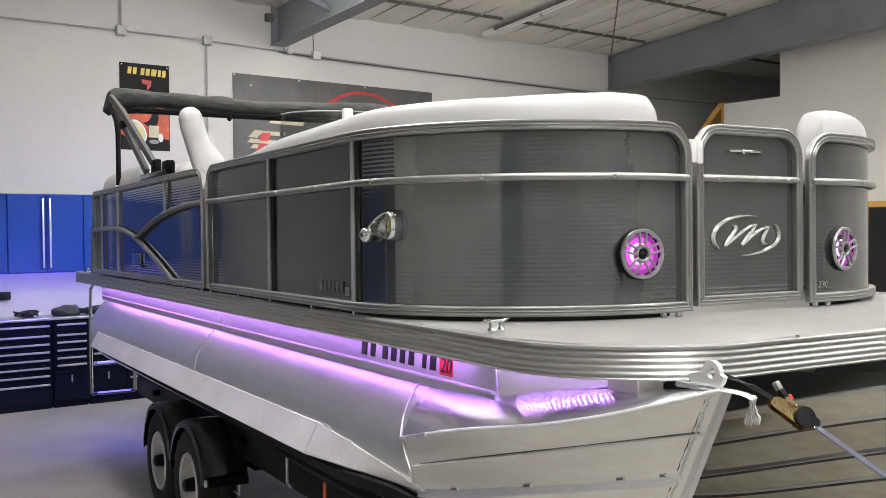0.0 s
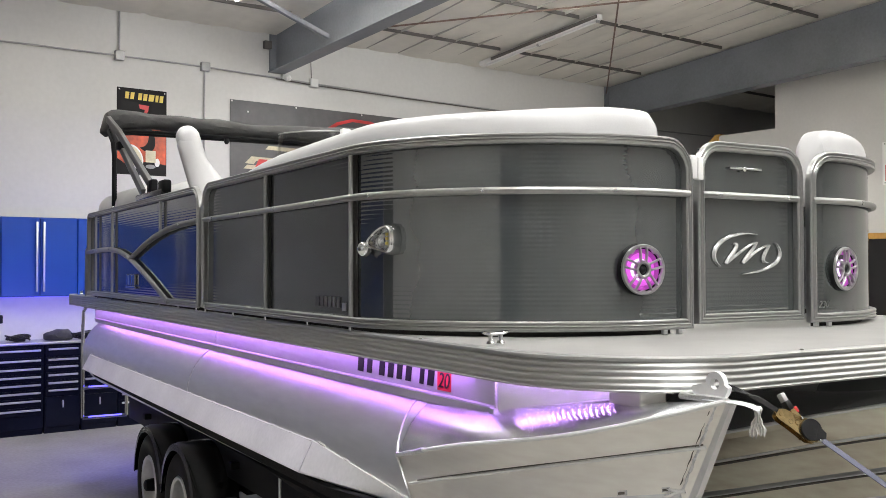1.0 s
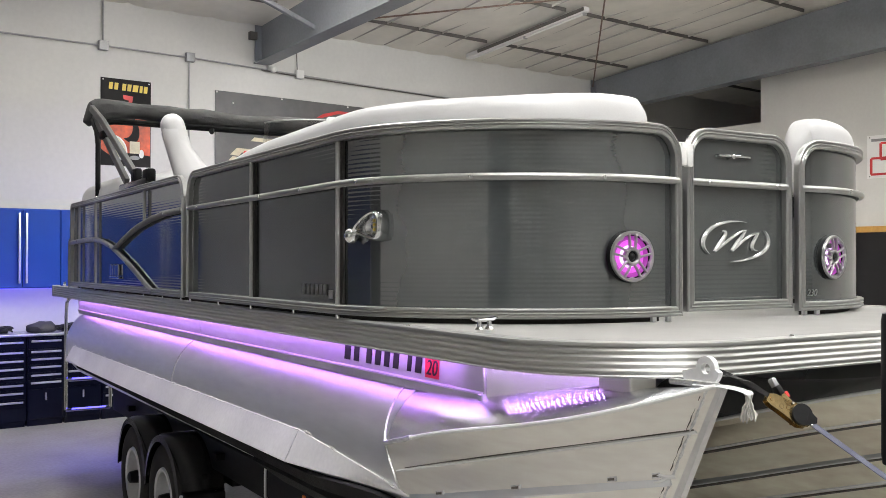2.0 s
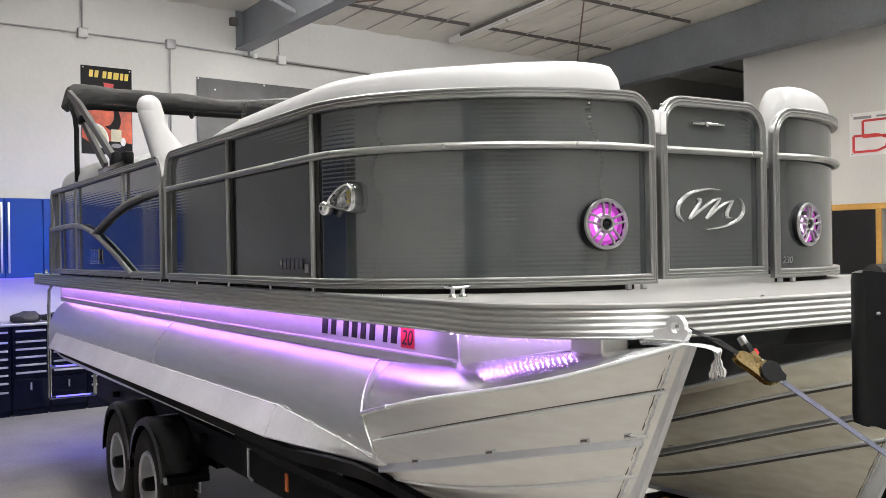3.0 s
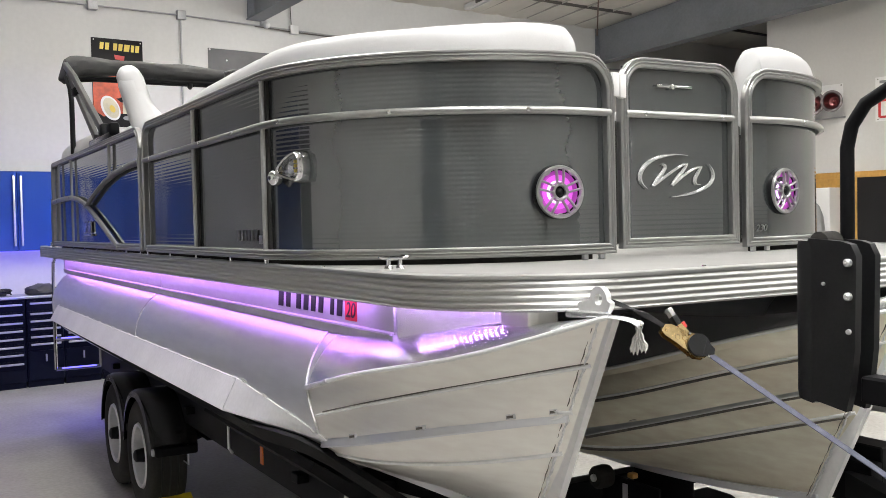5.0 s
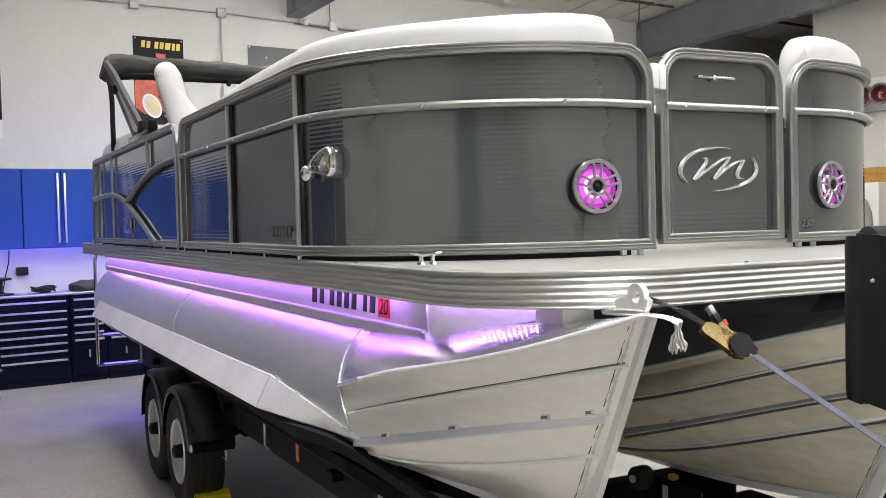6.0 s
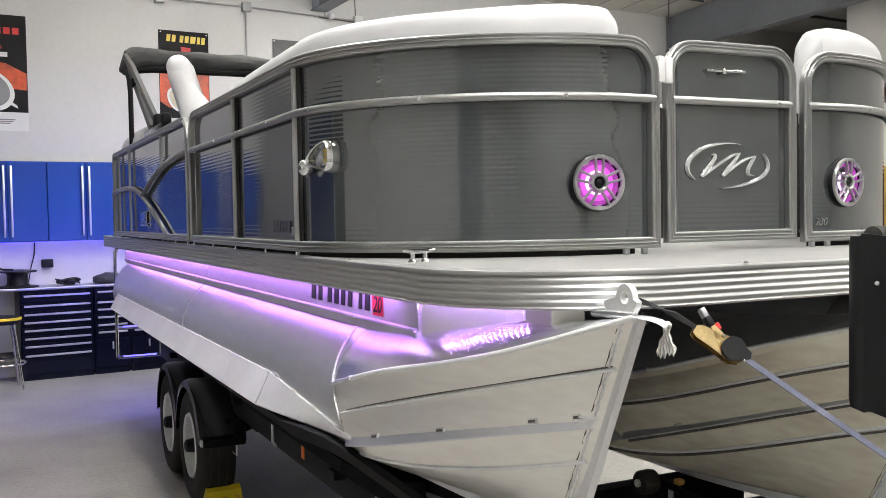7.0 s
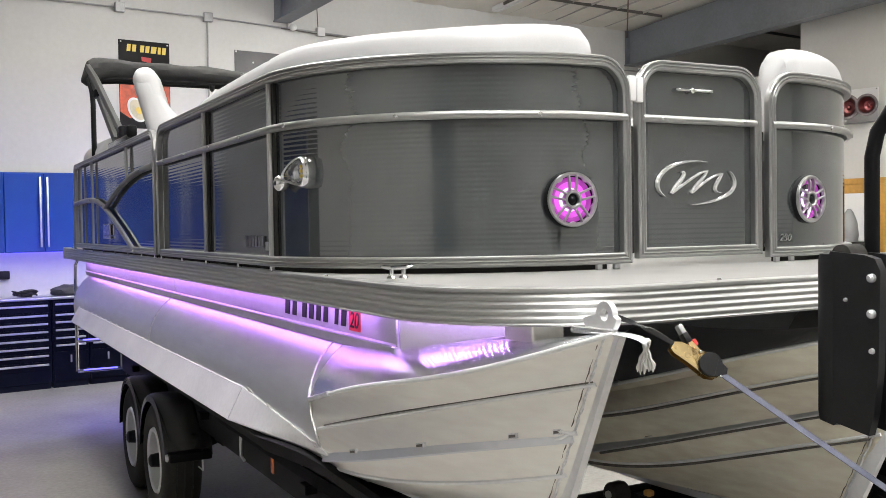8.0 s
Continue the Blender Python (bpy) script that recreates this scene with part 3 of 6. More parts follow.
for z, u1 in ((2.775, -1.87), (2.755, -1.89), (2.735, -1.92)):
    wall_print(gp, "word_bar", rect(-2.2, u1, z, z + 0.012), "greyprint", 0.002, 0.0055)

ban = thing("banner", "charcoal vinyl banner with a red car outline", "banner", BLD)
bm = bmesh.new()
nu, nz = 60, 16
g = [[bm.verts.new((lerp(1.081, 4.14, i / nu), -0.012 - 0.008 * noise.noise((i * 0.25, j * 0.22, 1.0)) - 0.004 * noise.noise((i * 0.9 + j * 0.5, j * 0.2, 7.0)), lerp(2.60, 3.88 - 0.012 * i / nu, j / nz))) for j in range(nz + 1)] for i in range(nu + 1)]
for i in range(nu):
    for j in range(nz):
        bm.faces.new((g[i][j], g[i + 1][j], g[i + 1][j + 1], g[i][j + 1]))
part("sheet", bm, "banner", ban)


def stroke(pts, w0, w1):
    """A tapering band through (u, z) points."""
    a, b = [], []
    for i, (u, z) in enumerate(pts):
        p0, p1 = Vector(pts[max(i - 1, 0)]), Vector(pts[min(i + 1, len(pts) - 1)])
        d = (p1 - p0).normalized()
        n = Vector((-d.y, d.x)) * lerp(w0, w1, i / (len(pts) - 1)) / 2
        a.append((u + n.x, z + n.y))
        b.append((u - n.x, z - n.y))
    return a, b


def band(root, name, pts, w0, w1, material, back):
    a, b = stroke(pts, w0, w1)
    bm = bmesh.new()
    rings(bm, [[(p[0], -back, p[1]), (q[0], -back, q[1]), (q[0], -back - 0.002, q[1]), (p[0], -back - 0.002, p[1])] for p, q in zip(a, b)])
    return part(name, bm, material, root, flat=True)


car = [(2.25, 3.46), (2.42, 3.58), (2.62, 3.70), (2.85, 3.765), (3.15, 3.755), (3.42, 3.66), (3.62, 3.56), (3.78, 3.44)]
band(ban, "car_outline", car, 0.05, 0.03, "red", 0.026)
band(ban, "car_waist", [(1.85, 3.52), (2.05, 3.55), (2.3, 3.59)], 0.03, 0.01, "red", 0.026)
band(ban, "car_waist", [(2.7, 3.46), (3.1, 3.47), (3.5, 3.50)], 0.03, 0.05, "red", 0.026)
for z, u0, u1 in ((3.40, 1.62, 2.05), (3.31, 1.56, 2.0), (3.16, 1.32, 1.72), (3.05, 1.26, 1.68), (2.98, 1.30, 1.72), (3.12, 1.28, 1.40)):
    wall_print(ban, "letter_bar", [(u0, z - 0.03), (u1, z - 0.04), (u1 + 0.04, z + 0.01), (u0 + 0.05, z + 0.02)], "cream", 0.002, 0.026)
for z, u0, u1 in ((3.10, 1.42, 1.55), (2.96, 1.38, 1.5)):
    wall_print(ban, "letter_backing", [(u0, z - 0.05), (u1, z - 0.055), (u1 + 0.04, z + 0.05), (u0 + 0.05, z + 0.05)], "red", 0.002, 0.029)
wall_print(ban, "letter_mark", [(1.26, 2.86), (1.30, 2.86), (1.36, 2.78), (1.42, 2.86), (1.46, 2.86), (1.36, 2.72)], "white", 0.002, 0.026)
for u, z in ((1.10, 3.86), (2.0, 3.855), (3.0, 3.85), (1.32, 3.74)):
    wall_print(ban, "grommet", oval(u, z, 0.012, 0.012, 0, 10), "white", 0.003, 0.026)

# signs on the office wall, in (v, z)
def side_print(root, name, outline, material, depth, back=0.0):
    bm = bmesh.new()
    plate(bm, [(UR - back, v, z) for v, z in outline], (-depth, 0, 0))
    return part(name, bm, material, root, flat=True)


def sv(v):
    """Run along the office wall toward the bow from the sign's edge."""
    return -4.556 - v * 1.15


sg = thing("sign", "white sign with red overlapping letter shapes", "sign", BLD)
side_print(sg, "sheet", [(sv(0), 3.41), (sv(1.15), 3.40), (sv(1.15), 2.84), (sv(0), 2.85)], "white", 0.004, 0.002)


def dee(root, v, z, w, h, t, mat_, back):
    out = [(v, z), (v, z + h), (v + w * 0.7, z + h), (v + w, z + h * 0.75), (v + w * 0.95, z + h * 0.2), (v + w * 0.7, z)]
    for i in range(6):
        (a, b), (c, d) = out[i], out[(i + 1) % 6]
        dv, dz = c - a, d - b
        ln = math.hypot(dv, dz)
        nx, nz_ = -dz / ln * t / 2, dv / ln * t / 2
        side_print(root, "letter_stroke", [(sv(a + nx), b + nz_), (sv(c + nx), d + nz_), (sv(c - nx), d - nz_), (sv(a - nx), b - nz_)], mat_, 0.002, back + 0.0004 * i)


dee(sg, 0.16, 3.09, 0.40, 0.21, 0.03, "red", 0.006)
dee(sg, 0.05, 2.90, 0.40, 0.21, 0.03, "red", 0.009)
side_print(sg, "word_bar", [(sv(0.05), 3.365), (sv(0.26), 3.36), (sv(0.26), 3.325), (sv(0.05), 3.33)], "greyprint", 0.002, 0.006)
side_print(sg, "word_bar", [(sv(0.32), 3.36), (sv(0.55), 3.355), (sv(0.55), 3.33), (sv(0.32), 3.335)], "greyprint", 0.002, 0.006)
side_print(sg, "word_bar", [(sv(0.52), 3.03), (sv(1.05), 3.02), (sv(1.05), 2.91), (sv(0.52), 2.91)], "greyprint", 0.002, 0.006)
for v, z in ((0.03, 3.385), (0.03, 2.875)):
    side_print(sg, "screw", [(sv(v) + a, z + b) for a, b in arc(0, 0, 0.008, 0, 315, 7)], "ink", 0.003, 0.006)
pn = thing("notice_board", "plain white board on the office wall", "board", BLD)
side_print(pn, "sheet", [(-4.11, 3.395), (-4.11, 2.945), (-3.4, 2.955), (-3.4, 3.405)], "white", 0.006, 0.002)
side_print(pn, "screw", [(-4.085 + a, 3.375 + b) for a, b in arc(0, 0, 0.009, 0, 315, 7)], "ink", 0.003, 0.008)

hn = thing("horn_speaker", "pair of dark red and grey round horns on the wall", "horn", BLD @ pose(UR - 0.01, -3.86, 3.15) @ Matrix.Diagonal((1.1, 1.1, 1.1, 1)))
for k, (dv, s) in enumerate(((0.10, 1.0), (-0.16, 0.85))):
    part("bell", turned(bmesh.new(), (0, dv, 0.0), (-1, -0.25, 0), [(0.03 * s, 0), (0.05 * s, 0.06), (0.075 * s, 0.12), (0.135 * s, 0.20), (0.15 * s, 0.215), (0.15 * s, 0.235), (0.12 * s, 0.235), (0.07 * s, 0.13), (0.02 * s, 0.10)], 32), "horn", hn)
    part("cone", turned(bmesh.new(), (0, dv, 0.0), (-1, -0.25, 0), [(0.105 * s, 0.226), (0.065 * s, 0.15), (0.03 * s, 0.14), (0.02 * s, 0.17), (0.002, 0.175)], 28), "copper", hn)
part("bracket", boxed(-0.03, 0.0, -0.26, 0.2, -0.19, -0.175), "galv", hn)

# ---- benches and cabinets along the back wall ----
def upper_cabinet(u0, u1):
    root = thing("wall_cabinet", "glossy blue metal wall cabinet with long handles", "cabinet", BLD @ pose(u0, 0, 0), group="blue wall cabinets")
    w = u1 - u0
    part("body", boxed(0.001, w - 0.001, -0.345, -0.002, 1.467, 2.318, 0.004, 1), "blue", root)
    mid = w / 2
    for a, b, h in ((0.004, mid - 0.003, mid - 0.036), (mid + 0.003, w - 0.004, mid + 0.036)):
        d = part("door", boxed(a, b, -0.365, -0.347, 1.475, 2.308, 0.004, 1), "blue", root)
        hb = boxed(h - 0.011, h + 0.011, -0.398, -0.385, 1.52, 2.27, 0.005, 2)
        for z in (1.56, 1.9, 2.23):
            box(hb, h - 0.006, h + 0.006, -0.388, -0.366, z - 0.008, z + 0.008)
        part("handle", hb, "handle", d, "long brushed bar handle")
    return root


uc = upper_cabinet(-1.63, -0.85)
for i in (1, 2, -1):
    copy_thing(uc, BLD @ pose(-1.63 - 0.78 * i, 0, 0))


def drawer_unit(u0, u1, zs, door=False):
    root = thing("drawer_cabinet", "dark navy steel drawer cabinet with bright handles", "cabinet", BLD, group="drawer cabinets")
    part("body", boxed(u0, u1, -0.40, -0.002, 0.06, 0.955, 0.004, 1), "navy", root)
    part("plinth", boxed(u0 + 0.01, u1 - 0.01, -0.385, -0.01, 0.0, 0.06), "navy", root)
    tops = [z + 0.03 for z in zs]
    for i, z in enumerate(zs):
        lo = tops[i + 1] + 0.006 if i + 1 < len(zs) else (z - 0.06)
        d = part("drawer", boxed(u0 + 0.012, u1 - 0.012, -0.414, -0.402, lo, tops[i], 0.003, 1), "navy", root)
        hb = boxed(u0 + 0.035, u1 - 0.035, -0.440, -0.428, z - 0.011, z + 0.011, 0.004, 1)
        for q in (u0 + 0.07, u1 - 0.07):
            box(hb, q - 0.008, q + 0.008, -0.43, -0.413, z - 0.006, z + 0.006)
        part("handle", hb, "handle", d, "bright full-width drawer handle")
    if door:
        d = part("door", boxed(u0 + 0.012, u1 - 0.012, -0.414, -0.402, 0.075, zs[-1] - 0.07, 0.003, 1), "navy", root)
        part("handle", boxed((u0 + u1) / 2 - 0.008, (u0 + u1) / 2 + 0.008, -0.43, -0.413, 0.27, 0.35, 0.003, 1), "handle", d)
    return root


drawer_unit(-1.94, -1.205, (0.897, 0.79, 0.70, 0.615, 0.53, 0.445, 0.36, 0.265))
drawer_unit(-1.20, -0.82, (0.903, 0.79, 0.71, 0.625, 0.54, 0.46), True)
drawer_unit(-0.815, -0.42, (0.903, 0.76, 0.66, 0.56, 0.46), True)
drawer_unit(-0.415, 0.36, (0.897, 0.79, 0.70, 0.615, 0.53, 0.445, 0.36, 0.265))
wt = thing("worktop", "long brushed stainless worktop on the drawer cabinets", "worktop", BLD)
part("slab", boxed(-3.9, 0.40, -0.44, -0.002, 0.957, 0.985, 0.006, 2), "counter", wt)
for u in (-3.8, -2.9):
    part("leg", boxed(u - 0.02, u + 0.02, -0.40, -0.36, 0, 0.957), "blackpaint", wt)
part("shelf", boxed(-3.8, -1.96, -0.38, -0.05, 0.25, 0.28), "dark", wt)

reel = thing("cable_reel", "black plastic cable reel on the worktop", "cable reel", BLD @ pose(-1.93, -0.22, 0.985))
part("base", turned(bmesh.new(), (0, 0, 0), (0, 0, 1), [(0.21, 0), (0.21, 0.015), (0.12, 0.02), (0.12, 0.03)], 28), "plastic", reel)
part("drum", turned(bmesh.new(), (0, 0, 0.02), (0, 0, 1), [(0.115, 0), (0.105, 0.03), (0.105, 0.11), (0.12, 0.14)], 28), "plastic", reel)
part("flange", turned(bmesh.new(), (0, 0, 0.16), (0, 0, 1), [(0.19, 0), (0.195, 0.008), (0.19, 0.018), (0.06, 0.03)], 28), "plastic", reel)
part("cable_end", piped([(-0.17, 0, 0.17), (-0.2, -0.03, 0.22), (-0.15, -0.08, 0.20), (-0.05, -0.10, 0.195)], 0.01, 8), "plastic", reel)
for u, s in ((-1.42, 1.0), (-0.72, 1.5)):
    bag = thing("cable_bundle", "black coiled cables lying on the worktop", "cables", BLD @ pose(u, -0.2, 0.985))
    for k in range(4):
        r = (0.10 + 0.015 * k) * s
        part("coil", piped([(r * math.cos(t) * (1.2 - 0.1 * k), 0.6 * r * math.sin(t + k), 0.012 + 0.012 * k + 0.02 * s * abs(math.sin(t * 1.5 + k))) for t in (2 * math.pi * i / 22 for i in range(23))], 0.008, 6), "plastic", bag)
    part("plug", boxed(-0.05 * s, 0.07 * s, -0.04, 0.04, 0.0, 0.05 * s, 0.012), "plastic", bag)
kt = thing("tool_bag", "black soft bag slumped on the worktop", "bag", BLD @ pose(-1.0, -0.22, 0.985))
bm = bmesh.new()
bmesh.ops.create_icosphere(bm, subdivisions=3, radius=1.0)
for vert in bm.verts:
    vert.co = Vector((vert.co.x * 0.16, vert.co.y * 0.12, max(0.0, (vert.co.z + 0.55) * 0.075))) * (1 + 0.18 * noise.noise(vert.co * 1.8))
part("sack", bm, "canvas", kt)
ot = thing("wall_outlet", "black wall outlet box with cord", "outlet", BLD @ pose(-1.60, 0, 1.22))
part("box", boxed(-0.06, 0.06, -0.06, -0.002, -0.045, 0.045, 0.01), "plastic", ot)
part("cord", piped([(-0.12, -0.02, 0.25), (-0.13, -0.02, 0.1), (-0.17, -0.03, -0.05), (-0.2, -0.05, -0.2)], 0.006, 6), "plastic", ot)
part("cord", piped([(-0.55, -0.02, 0.25), (-0.56, -0.02, 0.1), (-0.53, -0.03, -0.02), (-0.55, -0.05, -0.2)], 0.006, 6), "plastic", ot)
tagged(part("light_bar", boxed(-2.6, -0.1, -0.05, -0.02, 1.455, 1.466), "ledb", m=BLD), "thin blue light bar under the wall cabinets", "light bar")

st = thing("bar_stool", "chrome-legged workshop stool with dark round seat", "stool", BLD @ pose(-2.16, -0.75, 0))
part("seat", turned(bmesh.new(), (0, 0, 0.66), (0, 0, 1), [(0.17, 0), (0.185, 0.02), (0.185, 0.05), (0.16, 0.075), (0.05, 0.08)], 28), "plastic", st)
part("seat_band", turned(bmesh.new(), (0, 0, 0.70), (0, 0, 1), [(0.187, 0), (0.19, 0.005), (0.19, 0.022), (0.187, 0.027)], 28), "yellow", st, "yellow band round the seat")
for a in (45, 135, 225, 315):
    c, s = math.cos(radians(a)), math.sin(radians(a))
    part("leg", piped([(0.13 * c, 0.13 * s, 0.66), (0.16 * c, 0.16 * s, 0.5), (0.19 * c, 0.19 * s, 0.3), (0.23 * c, 0.23 * s, 0.0)], 0.013, 10), "chrome", st)
part("foot_ring", piped([(0.215 * math.cos(t), 0.215 * math.sin(t), 0.26) for t in (2 * math.pi * i / 32 for i in range(33))], 0.011, 8), "chrome", st)


# ---- the pontoon boat ----
boat = thing("pontoon_boat", "charcoal and silver aluminium pontoon boat on a trailer", "boat", BOAT)
DECK = 1.585
FX, FY0 = 1.255, 0.72                       # fence half width, start of the bow curve
FA, FB, FP = 0.80, 0.738, 1.85              # bow curve of the fence
AFT = 5.60


def fence_plan():
    pts = [(-FX, AFT - i * (AFT - FY0) / 40) for i in range(40)]
    for i in range(37):
        a = radians(90 * i / 36)
        pts.append((-(FX - FA) - FA * math.cos(a) ** (2 / FP), FY0 - FB * math.sin(a) ** (2 / FP)))
    pts.append((-0.40, FY0 - FB))
    pts.append((-0.315, FY0 - FB + 0.006))
    return pts


PLAN = fence_plan()
RUN = [0.0]
for (a, b), (c, d) in zip(PLAN, PLAN[1:]):
    RUN.append(RUN[-1] + math.hypot(c - a, d - b))
END = RUN[-1]


def at_y(y):
    return AFT - y


def surf(s, z, side=-1, off=0.0):
    """Point and outward normal on the fence at run s and height z."""
    x, y = np.interp(s, RUN, [p[0] for p in PLAN]), np.interp(s, RUN, [p[1] for p in PLAN])
    x0, y0 = np.interp(s - 0.03, RUN, [p[0] for p in PLAN]), np.interp(s - 0.03, RUN, [p[1] for p in PLAN])
    x1, y1 = np.interp(s + 0.03, RUN, [p[0] for p in PLAN]), np.interp(s + 0.03, RUN, [p[1] for p in PLAN])
    t = Vector((x1 - x0, y1 - y0)).normalized()
    n = Vector((t.y, -t.x, 0))
    if n.x * x + n.y * (y - 2.0) < 0:
        n = -n
    p = Vector((x, y, z)) + n * off
    if side > 0:
        p.x, n.x = -p.x - 0.022, -n.x
    return p, n


def on_fence(path, side=-1, off=0.0):
    return [surf(s, z, side, off) for s, z in path]


def dense(path, step=0.05):
    out = []
    for (a, b), (c, d) in zip(path, path[1:]):
        n = max(1, int(math.hypot(c - a, d - b) / step))
        out += [(lerp(a, c, i / n), lerp(b, d, i / n)) for i in range(n)]
    return out + [path[-1]]


SQ = [(-0.012, -0.017), (0.010, -0.017), (0.013, -0.014), (0.013, -0.009), (0.010, -0.007), (0.010, -0.003), (0.014, 0.0), (0.010, 0.003), (0.010, 0.007), (0.013, 0.009), (0.013, 0.014), (0.010, 0.017), (-0.012, 0.017)]
POST = [(-0.008, -0.007), (0.002, -0.007), (0.006, -0.0055), (0.0085, -0.002), (0.0085, 0.002), (0.006, 0.0055), (0.002, 0.007), (-0.008, 0.007)]
MID = [(-0.006, -0.012), (0.006, -0.012), (0.012, -0.007), (0.014, 0.0), (0.012, 0.007), (0.006, 0.012), (-0.006, 0.012)]
ZB, ZM, ZT = 1.620, 2.062, 2.232


R = 0.10


def screw(root, s, z, side, off=0.014):
    p, n = surf(s, z, side, off)
    bm = bmesh.new()
    turned(bm, p, n, [(0.007, -0.002), (0.007, 0.001), (0.004, 0.004), (0.001, 0.0045)], 10)
    part("screw", bm, "chrome", root)


def ribbed(s0, s1, z0, z1, side, off=-0.014):
    """The fence skin: a thin sheet with fine level ribs."""
    pitch, amp = 0.0152, 0.00012
    nz = int((z1 - z0) / pitch * 8)
    ns = max(4, int((s1 - s0) / 0.04))
    bm = bmesh.new()
    front, back = [], []
    for i in range(ns + 1):
        s = lerp(s0, s1, i / ns)
        top = z1
        for c, d in ((END - 0.016 - R, 1), (at_y(2.47) + R, -1), (at_y(2.56) - R, 1)):
            q = (s - c) * d
            if 0 < q < R + 0.02:
                top = min(top, ZT - R + math.sqrt(max(0.0, R * R - min(q, R) ** 2)))
        p, n = surf(s, 0.0, side, off)
        fr, bk = [], []
        for j in range(nz + 1):
            z = min(lerp(z0, z1, j / nz), top)
            d = amp * math.sin(2 * math.pi * z / pitch) + 0.0005 * noise.noise((s * 2.3, z * 3.1, side * 5.0))
            fr.append(bm.verts.new((p.x + n.x * d, p.y + n.y * d, z)))
            if j in (0, nz // 2, nz):
                bk.append(bm.verts.new((p.x - n.x * 0.004, p.y - n.y * 0.004, z)))
        front.append(fr)
        back.append(bk)
    for a, b in zip(front, front[1:]):
        for j in range(nz):
            bm.faces.new((a[j], b[j], b[j + 1], a[j + 1]))
    for a, b in zip(back, back[1:]):
        for j in range(2):
            bm.faces.new((a[j], a[j + 1], b[j + 1], b[j]))
    return bm


fences = {}
for side in (-1, 1):
    fore = part("fence", rail(bmesh.new(), on_fence(dense(
        [(at_y(2.47), ZB), (at_y(2.47), ZT - R)] + [(at_y(2.47) + R - a, ZT - R + b) for a, b in arc(0, 0, R, 0, 90, 8)]
        + [(END - 0.016 - R, ZT)] + [(END - 0.016 - R + a, ZT - R + b) for a, b in arc(0, 0, R, 90, 0, 8)][1:]
        + [(END - 0.016, ZB), (at_y(2.47) + 0.03, ZB)]), side), SQ), "rail", boat, "satin silver fence frame with rounded upper corners")
    part("end_post", rail(bmesh.new(), on_fence(dense([(at_y(2.47), ZB - 0.01), (at_y(2.47), ZT - R)]), side, 0.001), SQ), "rail", fore)
    for y in (0.71, 1.573):
        part("post", rail(bmesh.new(), on_fence([(at_y(y), ZB), (at_y(y), ZM), (at_y(y), ZT)], side, 0.002), POST), "rail", fore)
        # black strip painted in as the shadow beside the post
        part("post_shade_strip", rail(bmesh.new(), on_fence([(at_y(y) + 0.019, ZB), (at_y(y) + 0.019, ZT)], side, -0.008), [(-0.004, -0.010), (0.004, -0.010), (0.004, 0.010), (-0.004, 0.010)]), "rubber", fore)
    part("mid_rail", rail(bmesh.new(), on_fence(dense([(at_y(2.47), ZM), (END - 0.016, ZM)]), side, 0.004), MID), "rail", fore)
    for s in np.arange(at_y(2.3), END - 0.05, 0.43):
        screw(fore, float(s), ZM, side, 0.018)
    for s0, s1 in ((at_y(2.455), at_y(1.574)), (at_y(1.572), at_y(0.711)), (at_y(0.709), END - 0.03)):
        part("skin_panel", ribbed(s0, s1, ZB, ZT, side), "panel", fore, "glossy charcoal ribbed fence panel")
    # the aft run
    rear = part("fence", rail(bmesh.new(), on_fence(dense(
        [(at_y(2.56), ZB), (at_y(2.56), ZT - R)] + [(at_y(2.56) - R + a, ZT - R + b) for a, b in arc(0, 0, R, 0, 90, 8)]
        + [(0.07, ZT)] + [(0.07 - a, ZT - 0.05 + b) for a, b in arc(0, 0, 0.05, 90, 0, 5)][1:] + [(0.02, ZB), (at_y(2.56) - 0.03, ZB)]), side), SQ), "rail", boat, "satin silver aft fence frame with sweeping arcs")
    part("end_post", rail(bmesh.new(), on_fence(dense([(at_y(2.56), ZB - 0.01), (at_y(2.56), ZT - R)]), side, 0.001), SQ), "rail", rear)
    lower = [(AFT - y, z) for y, z in ((5.60, 1.940), (5.3, 1.948), (5.0, 1.952), (4.72, 1.95), (4.45, 1.93), (4.2, 1.893), (4.0, 1.848), (3.75, 1.785), (3.5, 1.715), (3.3, 1.655), (3.16, 1.615))]
    upper = [(AFT - y, z) for y, z in ((4.12, 1.872), (3.98, 1.905), (3.75, 1.955), (3.5, 2.0), (3.2, 2.035), (2.9, 2.055), (2.57, 2.062))]
    part("sweep_rail", rail(bmesh.new(), on_fence(dense(lower), side, 0.005), [(o, a * 1.35) for o, a in MID]), "rail", rear)
    part("sweep_rail", rail(bmesh.new(), on_fence(dense(upper), side, 0.006), [(o, a * 1.35) for o, a in MID]), "rubdark", rear)
    for y, z0, z1 in ((4.70, ZB, ZT), (5.28, ZB, ZT), (3.36, 2.02, ZT)):
        part("post", rail(bmesh.new(), on_fence([(at_y(y), z0), (at_y(y), z1)], side, 0.002), POST), "rail", rear)
    for s, z in lower[1:8:2] + upper[1::2]:
        screw(rear, s, z, side, 0.02)
    part("skin_panel", ribbed(0.03, at_y(2.57), ZB, ZT, side), "panel", rear, "glossy charcoal ribbed fence panel")
    # black strip set back under the fence, standing in for the gap's shadow
    part("gap_shade_strip", rail(bmesh.new(), on_fence([(s_, DECK + 0.009) for s_ in np.arange(0.05, END - 0.05, 0.05)], side, -0.045), [(-0.003, -0.009), (0.003, -0.009), (0.003, 0.012), (-0.003, 0.012)]), "rubber", fore)
